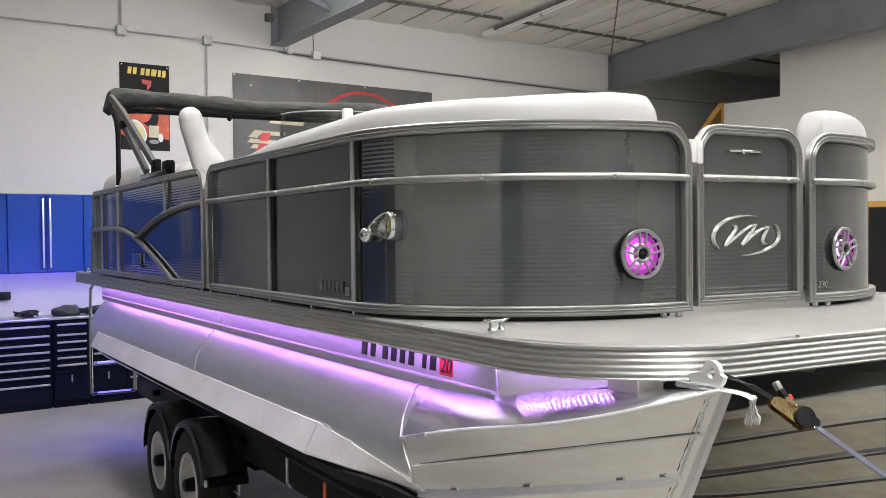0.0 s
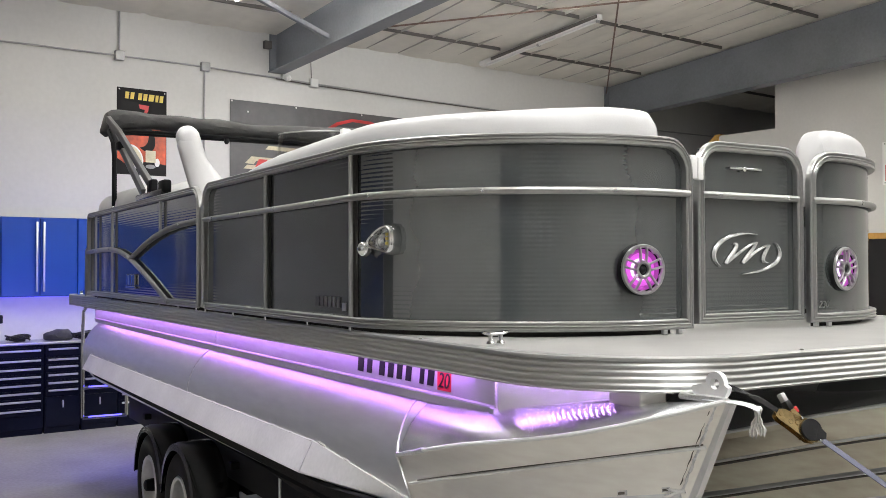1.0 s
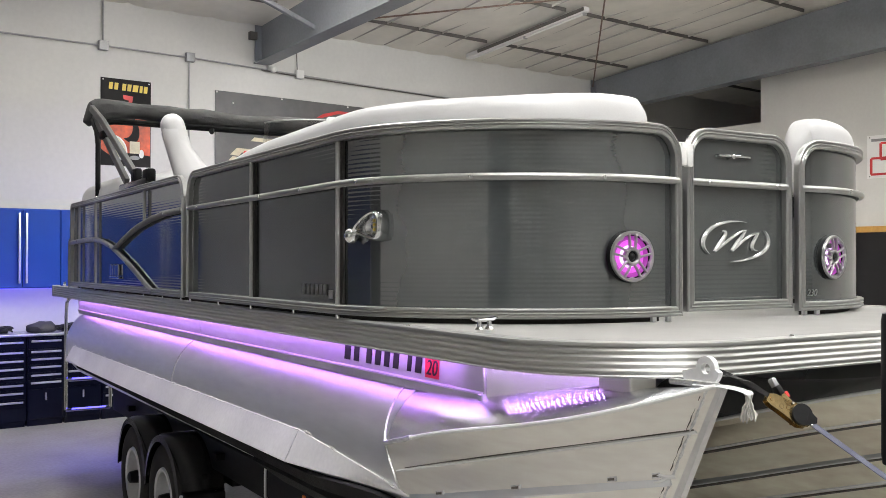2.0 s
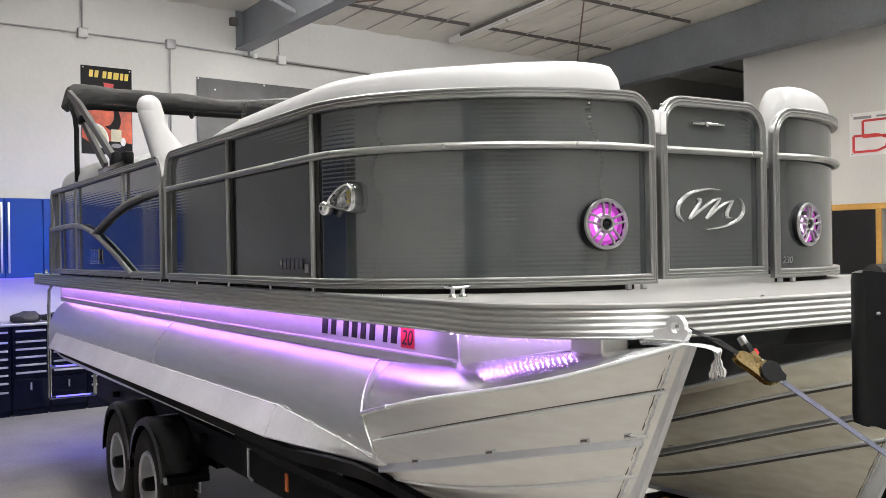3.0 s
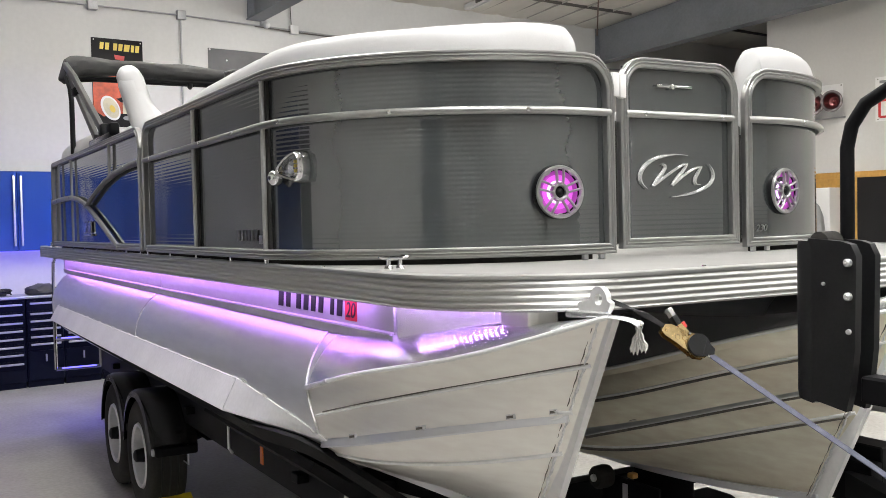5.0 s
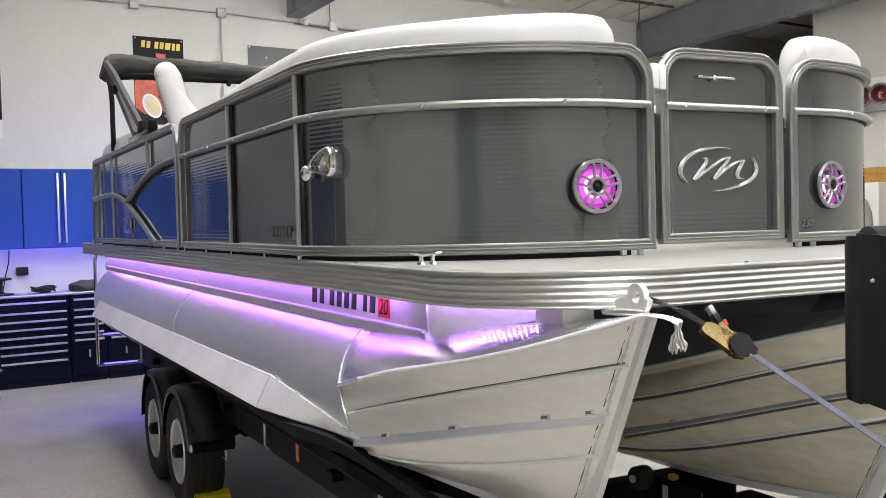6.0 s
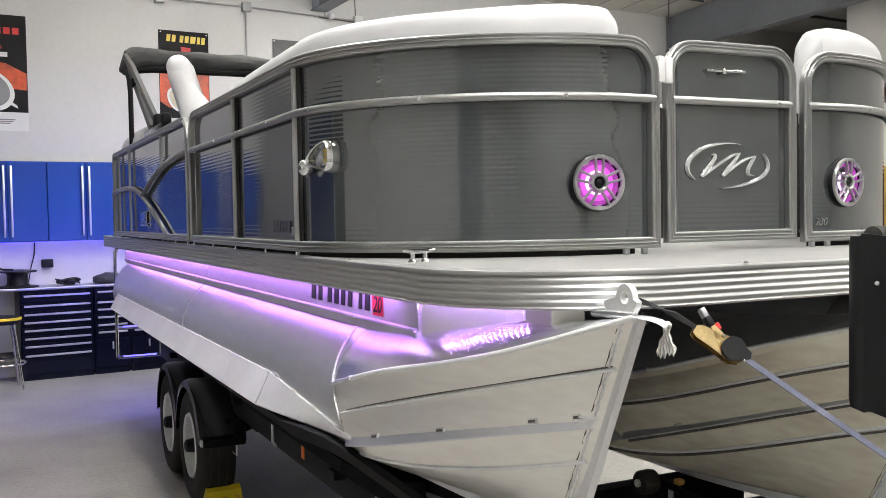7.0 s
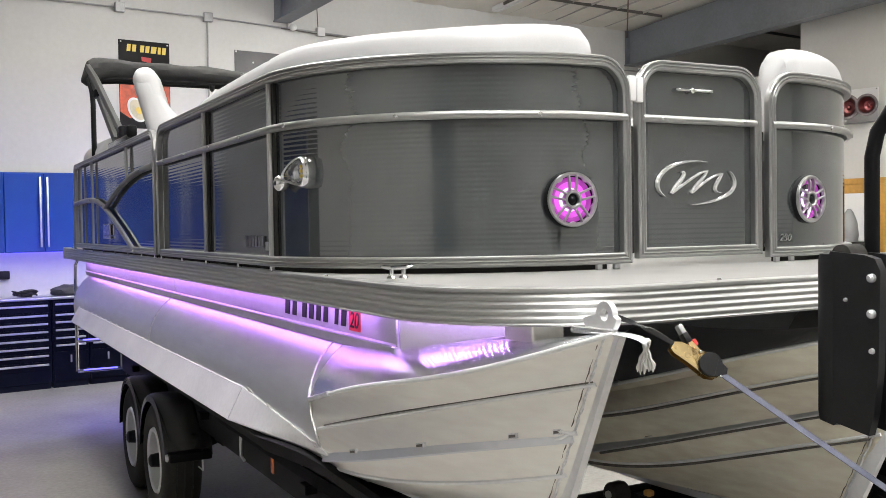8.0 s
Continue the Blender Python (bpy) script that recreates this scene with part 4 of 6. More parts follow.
    # feet holding the fence off the deck
    for y in (5.2, 4.7, 4.25, 3.8, 3.36, 2.95, 2.6, 2.44, 2.0, 1.57, 1.1, 0.71):
        p, n = surf(at_y(y), DECK, side)
        part("fence_foot", boxed(p.x - 0.008, p.x + 0.008, p.y - 0.008, p.y + 0.008, DECK, ZB - 0.016, 0.003, 1), "chrome", fore if y < 2.5 else rear)
    for s in (END - 0.12, END - 0.05):
        p, n = surf(s, DECK, side)
        part("fence_foot", boxed(p.x - 0.010, p.x + 0.010, p.y + 0.004, p.y + 0.018, DECK, ZB - 0.016, 0.002, 1), "rim", fore)
    fences[side] = (fore, rear)

# badge bars on the side skins (a model mark, drawn as plain blocks)
for k in range(6):
    s = at_y(1.045) + 0.038 * k
    p, n = surf(s, 1.70, -1, -0.010)
    part("badge_bar", boxed(p.x - 0.002, p.x + 0.002, p.y - 0.028, p.y - 0.002, 1.665, 1.705), "mark", fences[-1][0])
p, n = surf(at_y(0.79), 1.67, -1, -0.010)
part("badge_block", boxed(p.x - 0.002, p.x + 0.002, p.y - 0.016, p.y + 0.016, 1.655, 1.685), "rail", fences[-1][0])
bm = bmesh.new()
for k in range(5):
    box(bm, -FX - 0.004, -FX + 0.01, 4.02 + 0.05 * k, 4.055 + 0.05 * k, 1.70, 1.775 - 0.006 * (k % 2), 0.003, 1)
box(bm, -FX - 0.004, -FX + 0.01, 4.0, 4.27, 1.68, 1.695, 0.003, 1)
part("badge", bm, "chrome", fences[-1][1], "bright chrome script badge drawn as bars")

# bow gate
gate = part("bow_gate", rail(bmesh.new(), [((x, FY0 - FB + 0.022, z), (0, -1, 0)) for x, z in dense(
    [(-0.257, ZB + 0.012), (-0.257, 2.238 - 0.09)] + [(-0.167 - a, 2.148 + b) for a, b in arc(0, 0, 0.09, 0, 90, 8)][1:]
    + [(0.167, 2.238)] + [(0.167 + a, 2.148 + b) for a, b in arc(0, 0, 0.09, 90, 0, 8)][1:] + [(0.257, ZB + 0.012)])] , SQ, wrap=True), "rail", boat, "satin silver bow gate with charcoal skin")
GY = FY0 - FB + 0.022
part("gate_rail", rail(bmesh.new(), [((x, GY - 0.003, ZM + 0.003), (0, -1, 0)) for x in (-0.25, 0.0, 0.25)], MID), "rail", gate)
bm = bmesh.new()
nz = int((2.235 - ZB) / 0.0165 * 4)
g = [[bm.verts.new((lerp(-0.25, 0.25, i / 12), GY + 0.010 + 0.00018 * math.sin(2 * math.pi * (ZB + (2.225 - ZB) * j / nz) / 0.0165) + 0.00004 * noise.noise((i * 0.3, j * 0.02, 9.0)), lerp(ZB, 2.225, j / nz))) for j in range(nz + 1)] for i in range(13)]
for i in range(12):
    for j in range(nz):
        bm.faces.new((g[i][j], g[i + 1][j], g[i + 1][j + 1], g[i][j + 1]))
gs = part("skin_panel", bm, "panel", gate)
sol = gs.modifiers.new("thickness", "SOLIDIFY")
sol.thickness, sol.offset = 0.004, 1.0
for x in (-0.17, 0.19):
    bm = bmesh.new()
    turned(bm, (x, GY - 0.016, ZM + 0.003), (0, -1, 0), [(0.007, -0.002), (0.007, 0.001), (0.003, 0.005)], 10)
    part("screw", bm, "chrome", gate)
pill = part("grab_plate", boxed(-0.104, 0.060, GY - 0.003, GY + 0.012, 2.160, 2.170, 0.004, 2), "chrome", gate, "small bright name plate bar")
part("plate_stud", turned(bmesh.new(), (-0.035, GY - 0.002, 2.163), (0, -1, 0), [(0.009, 0), (0.009, 0.004), (0.004, 0.007)], 14), "chrome", pill)
latch = part("gate_latch", boxed(-0.318, -0.292, GY - 0.028, GY - 0.006, 2.115, 2.195, 0.004, 2), "white", boat, "white plastic gate latch pair")
part("latch_half", boxed(-0.288, -0.262, GY - 0.028, GY - 0.006, 2.112, 2.192, 0.004, 2), "white", latch)
# the shadow in the gaps beside the gate, drawn as black strips
for x in (-0.294, 0.283):
    part("gate_gap_shade", boxed(x - 0.018, x + 0.018, GY + 0.006, GY + 0.016, ZB + 0.012, 2.04, 0.003, 1), "rubber", boat, "black strip painting the shadow in the gap beside the gate")
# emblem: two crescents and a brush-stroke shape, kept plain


def ribbon(pts, widths, y, depth):
    """A raised brush stroke in the gate's plane through (x, z) points."""
    loops = []
    for i, (x, z) in enumerate(pts):
        a, b = Vector(pts[max(i - 1, 0)]), Vector(pts[min(i + 1, len(pts) - 1)])
        d = (b - a).normalized()
        n = Vector((-d.y, d.x)) * widths[i] / 2
        loops.append([(x + n.x, y, z + n.y), (x + n.x * 0.4, y - depth, z + n.y * 0.4), (x - n.x * 0.4, y - depth, z - n.y * 0.4), (x - n.x, y, z - n.y)])
    return rings(bmesh.new(), loops)


EX, EZ = -0.024, 1.858
CRESCENTS = (
    ("crescent", ((0.059, 0.071), (0.025, 0.0745), (-0.01, 0.074), (-0.083, 0.062), (-0.135, 0.036), (-0.159, 0.004), (-0.155, -0.024), (-0.130, -0.044)), (0.003, 0.006, 0.009, 0.013, 0.017, 0.017, 0.012, 0.003)),
    ("crescent", ((0.160, 0.042), (0.182, 0.022), (0.187, -0.008), (0.164, -0.034), (0.118, -0.052), (0.062, -0.066), (-0.017, -0.072)), (0.003, 0.009, 0.014, 0.014, 0.013, 0.009, 0.003)),
)
STROKES = (
    ("brush_stroke", ((-0.059, 0.035), (-0.047, 0.040), (-0.041, 0.028), (-0.060, 0.004), (-0.084, -0.018), (-0.099, -0.035)), (0.004, 0.010, 0.013, 0.016, 0.016, 0.010)),
    ("brush_stroke", ((-0.094, -0.031), (-0.031, 0.004), (0.026, 0.034), (0.056, 0.042)), (0.014, 0.010, 0.008, 0.006)),
    ("brush_stroke", ((0.059, 0.043), (0.046, 0.023), (0.013, -0.007), (-0.012, -0.033)), (0.006, 0.012, 0.016, 0.012)),
    ("brush_stroke", ((-0.007, -0.029), (0.038, 0.0), (0.088, 0.025), (0.126, 0.033)), (0.014, 0.010, 0.008, 0.006)),
    ("brush_stroke", ((0.126, 0.033), (0.113, 0.014), (0.093, -0.011), (0.096, -0.030), (0.118, -0.030)), (0.006, 0.013, 0.014, 0.010, 0.003)),
)
emblem = None
for kind_, pts, widths in CRESCENTS + STROKES:
    smooth = [tuple(Vector(pts[i]).lerp(Vector(pts[i + 1]), t)) for i in range(len(pts) - 1) for t in (0, 0.5)] + [pts[-1]]
    smooth = [smooth[0]] + [tuple((Vector(a_) + Vector(b_) * 2 + Vector(c_)) / 4) for a_, b_, c_ in zip(smooth, smooth[1:], smooth[2:])] + [smooth[-1]]
    wide = [lerp(widths[i], widths[i + 1], t) for i in range(len(pts) - 1) for t in (0, 0.5)] + [widths[-1]]
    made = part("emblem" if emblem is None else kind_, ribbon([(EX + x, EZ + z) for x, z in smooth], wide, GY + 0.008, 0.009), "emblem", emblem or gate, "" if emblem else "polished chrome crescent emblem")
    emblem = emblem or made
# number "230" on the starboard bow skin
def lettering(text, size, m, material, name, parent, depth=0.002):
    cu = bpy.data.curves.new("lettering", "FONT")
    cu.body, cu.size, cu.extrude, cu.shear = text, size, depth / 2, 0.25
    tmp = bpy.data.objects.new("lettering", cu)
    scene.collection.objects.link(tmp)
    me = bpy.data.meshes.new_from_object(tmp.evaluated_get(bpy.context.evaluated_depsgraph_get()))
    bpy.data.objects.remove(tmp)
    me.materials.clear()
    me.materials.append(M[material])
    ob = new(name, me)
    ob.parent = parent
    ob.matrix_local = m
    return ob


p, n = surf(END - 0.094, 1.657, 1, -0.0105)
lettering("230", 0.037, pose(p.x, p.y, 1.657, 90, 0, math.degrees(math.atan2(n.x, -n.y))) @ pose(-0.031, 0, 0), "rail", "number_badge", fences[1][0])


# loudspeakers in the bow skins
def loudspeaker(side):
    s = END - 0.227 + (0.014 if side > 0 else 0.0)
    p, n = surf(s, 1.804, side, -0.012 if side < 0 else -0.022)
    zax = Vector((0, 0, 1))
    xax = zax.cross(n).normalized() * -1
    m = Matrix((xax.to_4d(), n.to_4d(), zax.to_4d(), (0, 0, 0, 1))).transposed()
    m.translation = p
    m[3] = (0, 0, 0, 1)
    ctr, ax = Vector((0, 0, 0)), Vector((0, 1, 0))
    ring = part("loudspeaker", turned(bmesh.new(), ctr, ax, [(0.086, 0), (0.087, 0.014), (0.084, 0.022), (0.076, 0.022), (0.068, 0.014), (0.068, 0.0)], 56), "plastic", boat, "round marine loudspeaker with silver grille and lit cone")
    ring.matrix_local = m
    # scalloped front ring of the grille
    outer, inner = [], []
    for i in range(80):
        t = 2 * math.pi * i / 80
        pull = max(0.0, math.cos(5 * (t - math.pi / 2) + math.pi)) ** 6
        outer.append((0.0845 * math.cos(t), 0.0845 * math.sin(t)))
        inner.append(((0.072 - 0.006 * pull) * math.cos(t), (0.072 - 0.006 * pull) * math.sin(t)))
    bm = bmesh.new()
    rings(bm, [[(k * x, d, k * z) for x, z in edge] for edge, k, d in ((outer, 1.0, 0.019), (outer, 0.995, 0.027), (outer, 0.97, 0.030), (inner, 1.02, 0.0285), (inner, 1.0, 0.024), (inner, 1.01, 0.018))], cap=False, wrap=True)
    part("grille_ring", bm, "grille", ring, "satin silver grille ring")
    part("cone_surround", turned(bmesh.new(), ctr, ax, [(0.074, 0.014), (0.066, 0.015), (0.058, 0.011), (0.055, 0.008)], 44), "ledd", ring, "dimly lit cone surround")
    part("lit_cone", turned(bmesh.new(), ctr, ax, [(0.055, 0.008), (0.044, 0.004), (0.034, 0.002), (0.030, 0.002)], 44), "ledv", ring, "violet lit loudspeaker cone")
    part("lit_ring", turned(bmesh.new(), ctr, ax, [(0.037, 0.004), (0.034, 0.012), (0.029, 0.014)], 32), "ledw", ring, "bright lit ring round the tweeter")
    part("hub", turned(bmesh.new(), ctr, ax, [(0.031, 0.012), (0.031, 0.026), (0.028, 0.031), (0.022, 0.032), (0.019, 0.029), (0.018, 0.018)], 36), "grille", ring, "silver grille hub")
    part("tweeter", turned(bmesh.new(), ctr, ax, [(0.0185, 0.010), (0.0182, 0.020), (0.013, 0.021), (0.009, 0.026), (0.004, 0.029)], 28), "plastic", ring, "small dark tweeter dome")
    for k in range(5):
        for d in (-1, 1):
            mid_, lean = radians(90 + 72 * k), radians(90 + 72 * k + d * 10.5)
            c0 = Vector((0.027 * math.cos(mid_ + d * 0.38), 0.028, 0.027 * math.sin(mid_ + d * 0.38)))
            c1 = Vector((0.076 * math.cos(lean), 0.0275, 0.076 * math.sin(lean)))
            part("spoke", rail(bmesh.new(), [(c0, (0, 1, 0)), ((c0 + c1) / 2 + Vector((0, 0.003, 0)), (0, 1, 0)), (c1, (0, 1, 0))], [(-0.007, -0.0036), (0.001, -0.0034), (0.003, -0.0018), (0.003, 0.0018), (0.001, 0.0034), (-0.007, 0.0036)]), "grille", ring)
    return ring


loudspeaker(-1)
loudspeaker(1)

# docking light on the port bow skin
def rounded(pts, times=3):
    for _ in range(times):
        out = []
        for (a, b), (c, d) in zip(pts, pts[1:] + pts[:1]):
            out += [(lerp(a, c, 0.25), lerp(b, d, 0.25)), (lerp(a, c, 0.75), lerp(b, d, 0.75))]
        pts = out
    return pts


p, n = surf(at_y(0.52), 1.908, -1, -0.012)
yaw = math.degrees(math.atan2(-n.y, -n.x))
TEAR = rounded([(-0.068, 0.072), (-0.086, 0.0), (-0.070, -0.066), (0.020, -0.050), (0.098, -0.030), (0.098, -0.004), (0.020, 0.050)])
TC = (-0.030, 0.002)


def tear(out, k):
    return [(-out, TC[0] + (a - TC[0]) * k, TC[1] + (b - TC[1]) * k) for a, b in TEAR]


bm = bmesh.new()
rings(bm, [tear(-0.002, 1.0), tear(0.022, 0.98), tear(0.040, 0.90), tear(0.046, 0.82), tear(0.044, 0.72), tear(0.034, 0.68), tear(0.016, 0.60)])
dl = part("docking_light", bm, "chrome", boat, "chrome tear-shaped docking light housing")
dl.matrix_local = pose(p.x, p.y, p.z, 0, 0, yaw) @ Matrix.Diagonal((1.0, 0.76, 0.88, 1))
part("reflector", turned(bmesh.new(), (-0.014, -0.005, -0.004), (-1, 0, 0), [(0.030, 0), (0.026, 0.010), (0.012, 0.004), (0.002, 0.003)], 28), "chrome", dl)
part("led_block", boxed(-0.036, -0.014, -0.058, -0.034, -0.028, 0.032, 0.009, 2), "cream", dl, "yellowish light-emitting block")
for z in (-0.014, 0.004, 0.020):
    part("led_chip", boxed(-0.0385, -0.0355, -0.053, -0.039, z - 0.006, z + 0.006, 0.001, 1), "yellowprint", dl)
bm = bmesh.new()
rings(bm, [tear(0.0385, 0.70), tear(0.0405, 0.70), tear(0.0425, 0.5), tear(0.043, 0.2)])
lens = part("lens", bm, "clear", dl)
lens.visible_shadow = False
part("pod", turned(bmesh.new(), (-0.004, 0.112, -0.034), (-1, 0, 0), [(0.024, 0), (0.031, 0.010), (0.032, 0.018), (0.028, 0.030), (0.020, 0.038), (0.010, 0.042), (0.001, 0.043)], 28), "chrome", dl)
part("pod_eye", boxed(-0.0485, -0.040, 0.104, 0.119, -0.041, -0.027, 0.002, 1), "ink", dl)

# deck and rub rail
DX, DYF, DA, DBB = 1.225, -0.665, 0.425, 0.465
def deck_half():
    pts = [(-DX, 6.40), (-DX, 5.2), (-DX, 4.0), (-DX, 2.0), (-DX, 0.6)]
    for i in range(19):
        a = radians(90 * i / 18)
        pts.append((-(DX - DA) - DA * math.cos(a), DYF + DBB - DBB * math.sin(a)))
    return pts


half = deck_half()
outline = half + [(-x, y) for x, y in reversed(half)]
bm = bmesh.new()
plate(bm, [(x, y, DECK - 0.03) for x, y in outline], (0, 0, 0.03))
part("deck", bm, "deck", boat, "light beige woven vinyl deck")


def skirted(bm, track, profile):
    """Sweep an (out, up) profile along a level track of (x, y) that runs forward on the port side."""
    loops = []
    for i, (x, y) in enumerate(track):
        a, b = Vector(track[max(i - 1, 0)]), Vector(track[min(i + 1, len(track) - 1)])
        t = (b - a).normalized()
        loops.append([(x + t.y * o, y - t.x * o, z) for o, z in profile])
    return rings(bm, loops)


# thin top lip, then four soft ribs down the face
RUB = [(0.0, 0.003), (0.028, 0.003), (0.032, 0.0005), (0.033, -0.003), (0.0325, -0.007)]
RUB += [(0.0302 - 0.0023 * math.cos(2 * math.pi * (k / 32 * 4)), -0.011 - 0.066 * k / 32) for k in range(33)]
RUB += [(0.032, -0.081), (0.028, -0.086), (0.012, -0.088), (-0.035, -0.088)]
rub = part("rub_rail", skirted(bmesh.new(), outline, [(o, DECK + z) for o, z in RUB]), "rub", boat, "ribbed grey metal rub rail round the deck")
part("end_cap", boxed(-DX - 0.036, -DX + 0.03, 6.395, 6.44, DECK - 0.09, DECK + 0.008, 0.008, 2), "rub", rub)
for x, y in ((-1.255, 4.9), (-1.25, 3.1), (-1.25, 1.4), (-1.26, 0.2), (-0.6, -0.69), (0.2, -0.69)):
    part("screw", turned(bmesh.new(), (x, y, DECK + 0.006), (0, 0, 1), [(0.006, 0), (0.004, 0.003), (0.001, 0.003)], 8), "chrome", rub)
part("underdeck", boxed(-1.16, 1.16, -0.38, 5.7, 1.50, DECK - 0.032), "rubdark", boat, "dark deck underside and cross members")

# cleats
def cleat(x, y, yaw):
    ob = part("cleat", rings(bmesh.new(), [[(lx, r * math.cos(a), 0.036 + dz + r * 0.8 * math.sin(a)) for a in (2 * math.pi * i / 10 for i in range(10))] for lx, r, dz in ((-0.075, 0.003, 0.006), (-0.06, 0.008, 0.004), (-0.03, 0.010, 0), (0.03, 0.010, 0), (0.06, 0.008, 0.004), (0.075, 0.003, 0.006))]), "chrome", boat, "polished folding deck cleat")
    for lx in (-0.028, 0.028):
        part("cleat_leg", turned(bmesh.new(), (lx, 0, 0), (0, 0, 1), [(0.017, 0), (0.015, 0.006), (0.009, 0.012), (0.009, 0.036)], 14), "chrome", ob)
    ob.matrix_local = pose(x, y, DECK + 0.006, 0, 0, yaw) @ Matrix.Diagonal((0.70, 0.8, 0.80, 1))


cleat(-1.16, -0.07, 8)
cleat(-1.19, 6.25, 90)
cleat(1.16, -0.07, -8)


# ---- pontoons ----
def pontoon(x0, zc, r, keel, label, outer, heights, skin="alunose", step=0.008, reach=0.0):
    y0, y1 = 0.62, 5.64
    keel_end = keel[1]
    root = part("pontoon", rings(bmesh.new(), [[(x0 + r * math.cos(a), y, zc + r * math.sin(a)) for a in (2 * math.pi * i / 48 for i in range(48))] for y in (y0, 1.0, 1.5, 2.2, 3.0, 4.0, 5.0, y1)], cap=False), "alu", boat, label)
    part("end_cap", turned(bmesh.new(), (x0, y1 - 0.002, zc), (0, 1, 0), [(r, 0), (r * 0.9, 0.03), (r * 0.5, 0.06), (0.02, 0.07)], 36), "alu", root)
    # lines of the bow cone: (start height, end height, fullness, rise, start along the tube, sway)
    lines = [keel] + heights

    def stem(z):
        return -0.81 - reach + (1.503 - z) * 0.5

    def on_line(k, s):
        za, zb, e, bow, ys, q = lines[k]
        w = math.sqrt(max(0.0, r * r - (za - zc) ** 2))
        y, z = lerp(ys, stem(zb), s), lerp(za, zb, s ** bow) + q * math.sin(2 * math.pi * s)
        if k == 0:
            return 0.0, y, z
        return w * (1 - s ** e) + 0.010 * s, y, z

    # collar: the tube runs on to where each line of the cone begins
    starts = [(-90.0, lines[0][4])] + [(math.degrees(math.asin((ln[0] - zc) / r)), ln[4]) for ln in heights]

    def tube_end(a):
        return curve_at(starts, a)

    for sd in (-1, 1):
        arcs = [lerp(-90, 90, i / 60) for i in range(61)]
        part("collar", rings(bmesh.new(), [[(x0 + sd * r * math.cos(radians(a)), lerp(y0, tube_end(a), t), zc + r * math.sin(radians(a))) for a in arcs] for t in (0, 0.5, 1)], closed=False, cap=False), "alu", root)

    ns = 28
    for sd in (-1, 1):
        bm, bt = bmesh.new(), bmesh.new()
        loops, tops = [], []
        for i in range(ns + 1):
            s = i / ns
            row = []
            for k in range(5):
                w, y, z = on_line(k, s)
                row.append(Vector((x0 + sd * w, y, z)))
            pts = []
            for a, b, kk in zip(row, row[1:], range(4)):
                for q in range(4):
                    t = q / 4
                    c = a.lerp(b, t)
                    bul = 0.5 * (1 - s) * math.sin(math.pi * t) * (0.028 if kk == 0 else 0.006)
                    c.x += sd * (bul - (step * t * t * (1 - 0.6 * s) * min(1, 12 * (1 - s)) if kk else 0))
                    c.z -= bul * (0.9 if kk == 0 else 0.1)
                    pts.append(c)
            pts.append(row[-1])
            loops.append(pts)
            wc, yc, zcr = on_line(4, s)
            zr = lerp(zc + r, 1.502, s ** 2.4)
            top = []
            for q in range(9):
                a0 = math.atan2(zcr - zc, max(wc, 1e-3))
                t = q / 8
                ang = lerp(math.asin(min(1, (lines[4][0] - zc) / r)), math.pi / 2, t)
                cx, cz = math.cos(ang) * r, zc + math.sin(ang) * r
                w0 = math.sqrt(max(1e-9, r * r - (lines[4][0] - zc) ** 2))
                top.append(Vector((x0 + sd * wc * (cx / w0), yc, lerp(zcr, zr, (cz - lines[4][0]) / (zc + r - lines[4][0])))))
            tops.append(top)
        rings(bm, loops, closed=False, cap=False)
        rings(bt, tops, closed=False, cap=False)
        part("bow_side", bm, skin, root, "milled aluminium bow cone side plate")
        part("bow_top", bt, "alubow", root)
        if sd == outer or outer == 0:
            part("bow_edge", piped([(x0 + sd * (on_line(4, i / 40)[0] + 0.002), on_line(4, i / 40)[1], on_line(4, i / 40)[2]) for i in range(41)], 0.006, 8), "alubright", root)
            part("edge_weld", piped([(x0 + sd * (on_line(4, i / 60)[0] + 0.004), on_line(4, i / 60)[1], on_line(4, i / 60)[2] + 0.001 * math.sin(i * 5.0)) for i in range(0, 10)], 0.008, 8), "weld", root)
            for k, rad in ((1, 0.0055), (3, 0.0045)):
                part("pressed_line", piped([(x0 + sd * (on_line(k, i / 40)[0] + 0.001), on_line(k, i / 40)[1], on_line(k, i / 40)[2]) for i in [*range(1, 40), 39.8]], rad, 6), "alubright", root)
            # dark pipes paint the shade along the pressed lines
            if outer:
                part("press_shade_line", piped([(x0 + sd * (on_line(3, i / 40)[0] + 0.003), on_line(3, i / 40)[1], on_line(3, i / 40)[2] + 0.0065) for i in [*range(3, 40), 39.6]], 0.0018, 6), "seamshade", root)
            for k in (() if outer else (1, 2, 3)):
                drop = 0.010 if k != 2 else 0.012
                part("press_shade_line", piped([(x0 + sd * (on_line(k, i / 40)[0] + 0.002), on_line(k, i / 40)[1], on_line(k, i / 40)[2] - drop) for i in range(1, 40)], 0.0022 if outer else [0.003 + 0.003 * (1 - i / 40) for i in range(1, 40)], 6), "seamshade", root)
            bm = bmesh.new()
            rings(bm, [[(x0 + sd * (w + o), y, z + h) for o, h in ((-0.006, 0.026 * k_), (0.003, 0.025 * k_), (0.003 + 0.009 * f, -0.004), (0.003 + 0.007 * f, -0.008), (-0.006, -0.006))] for (w, y, z), k_, f in ((on_line(2, i / 40), 0.78 - 0.40 * max(0.0, (i / 40 - 0.4) / 0.6), 1 - 0.6 * (i / 40) ** 3) for i in [*range(0, 39), 39.3])])
            part("spray_lip", bm, "alu", root, "folded bright spray lip")
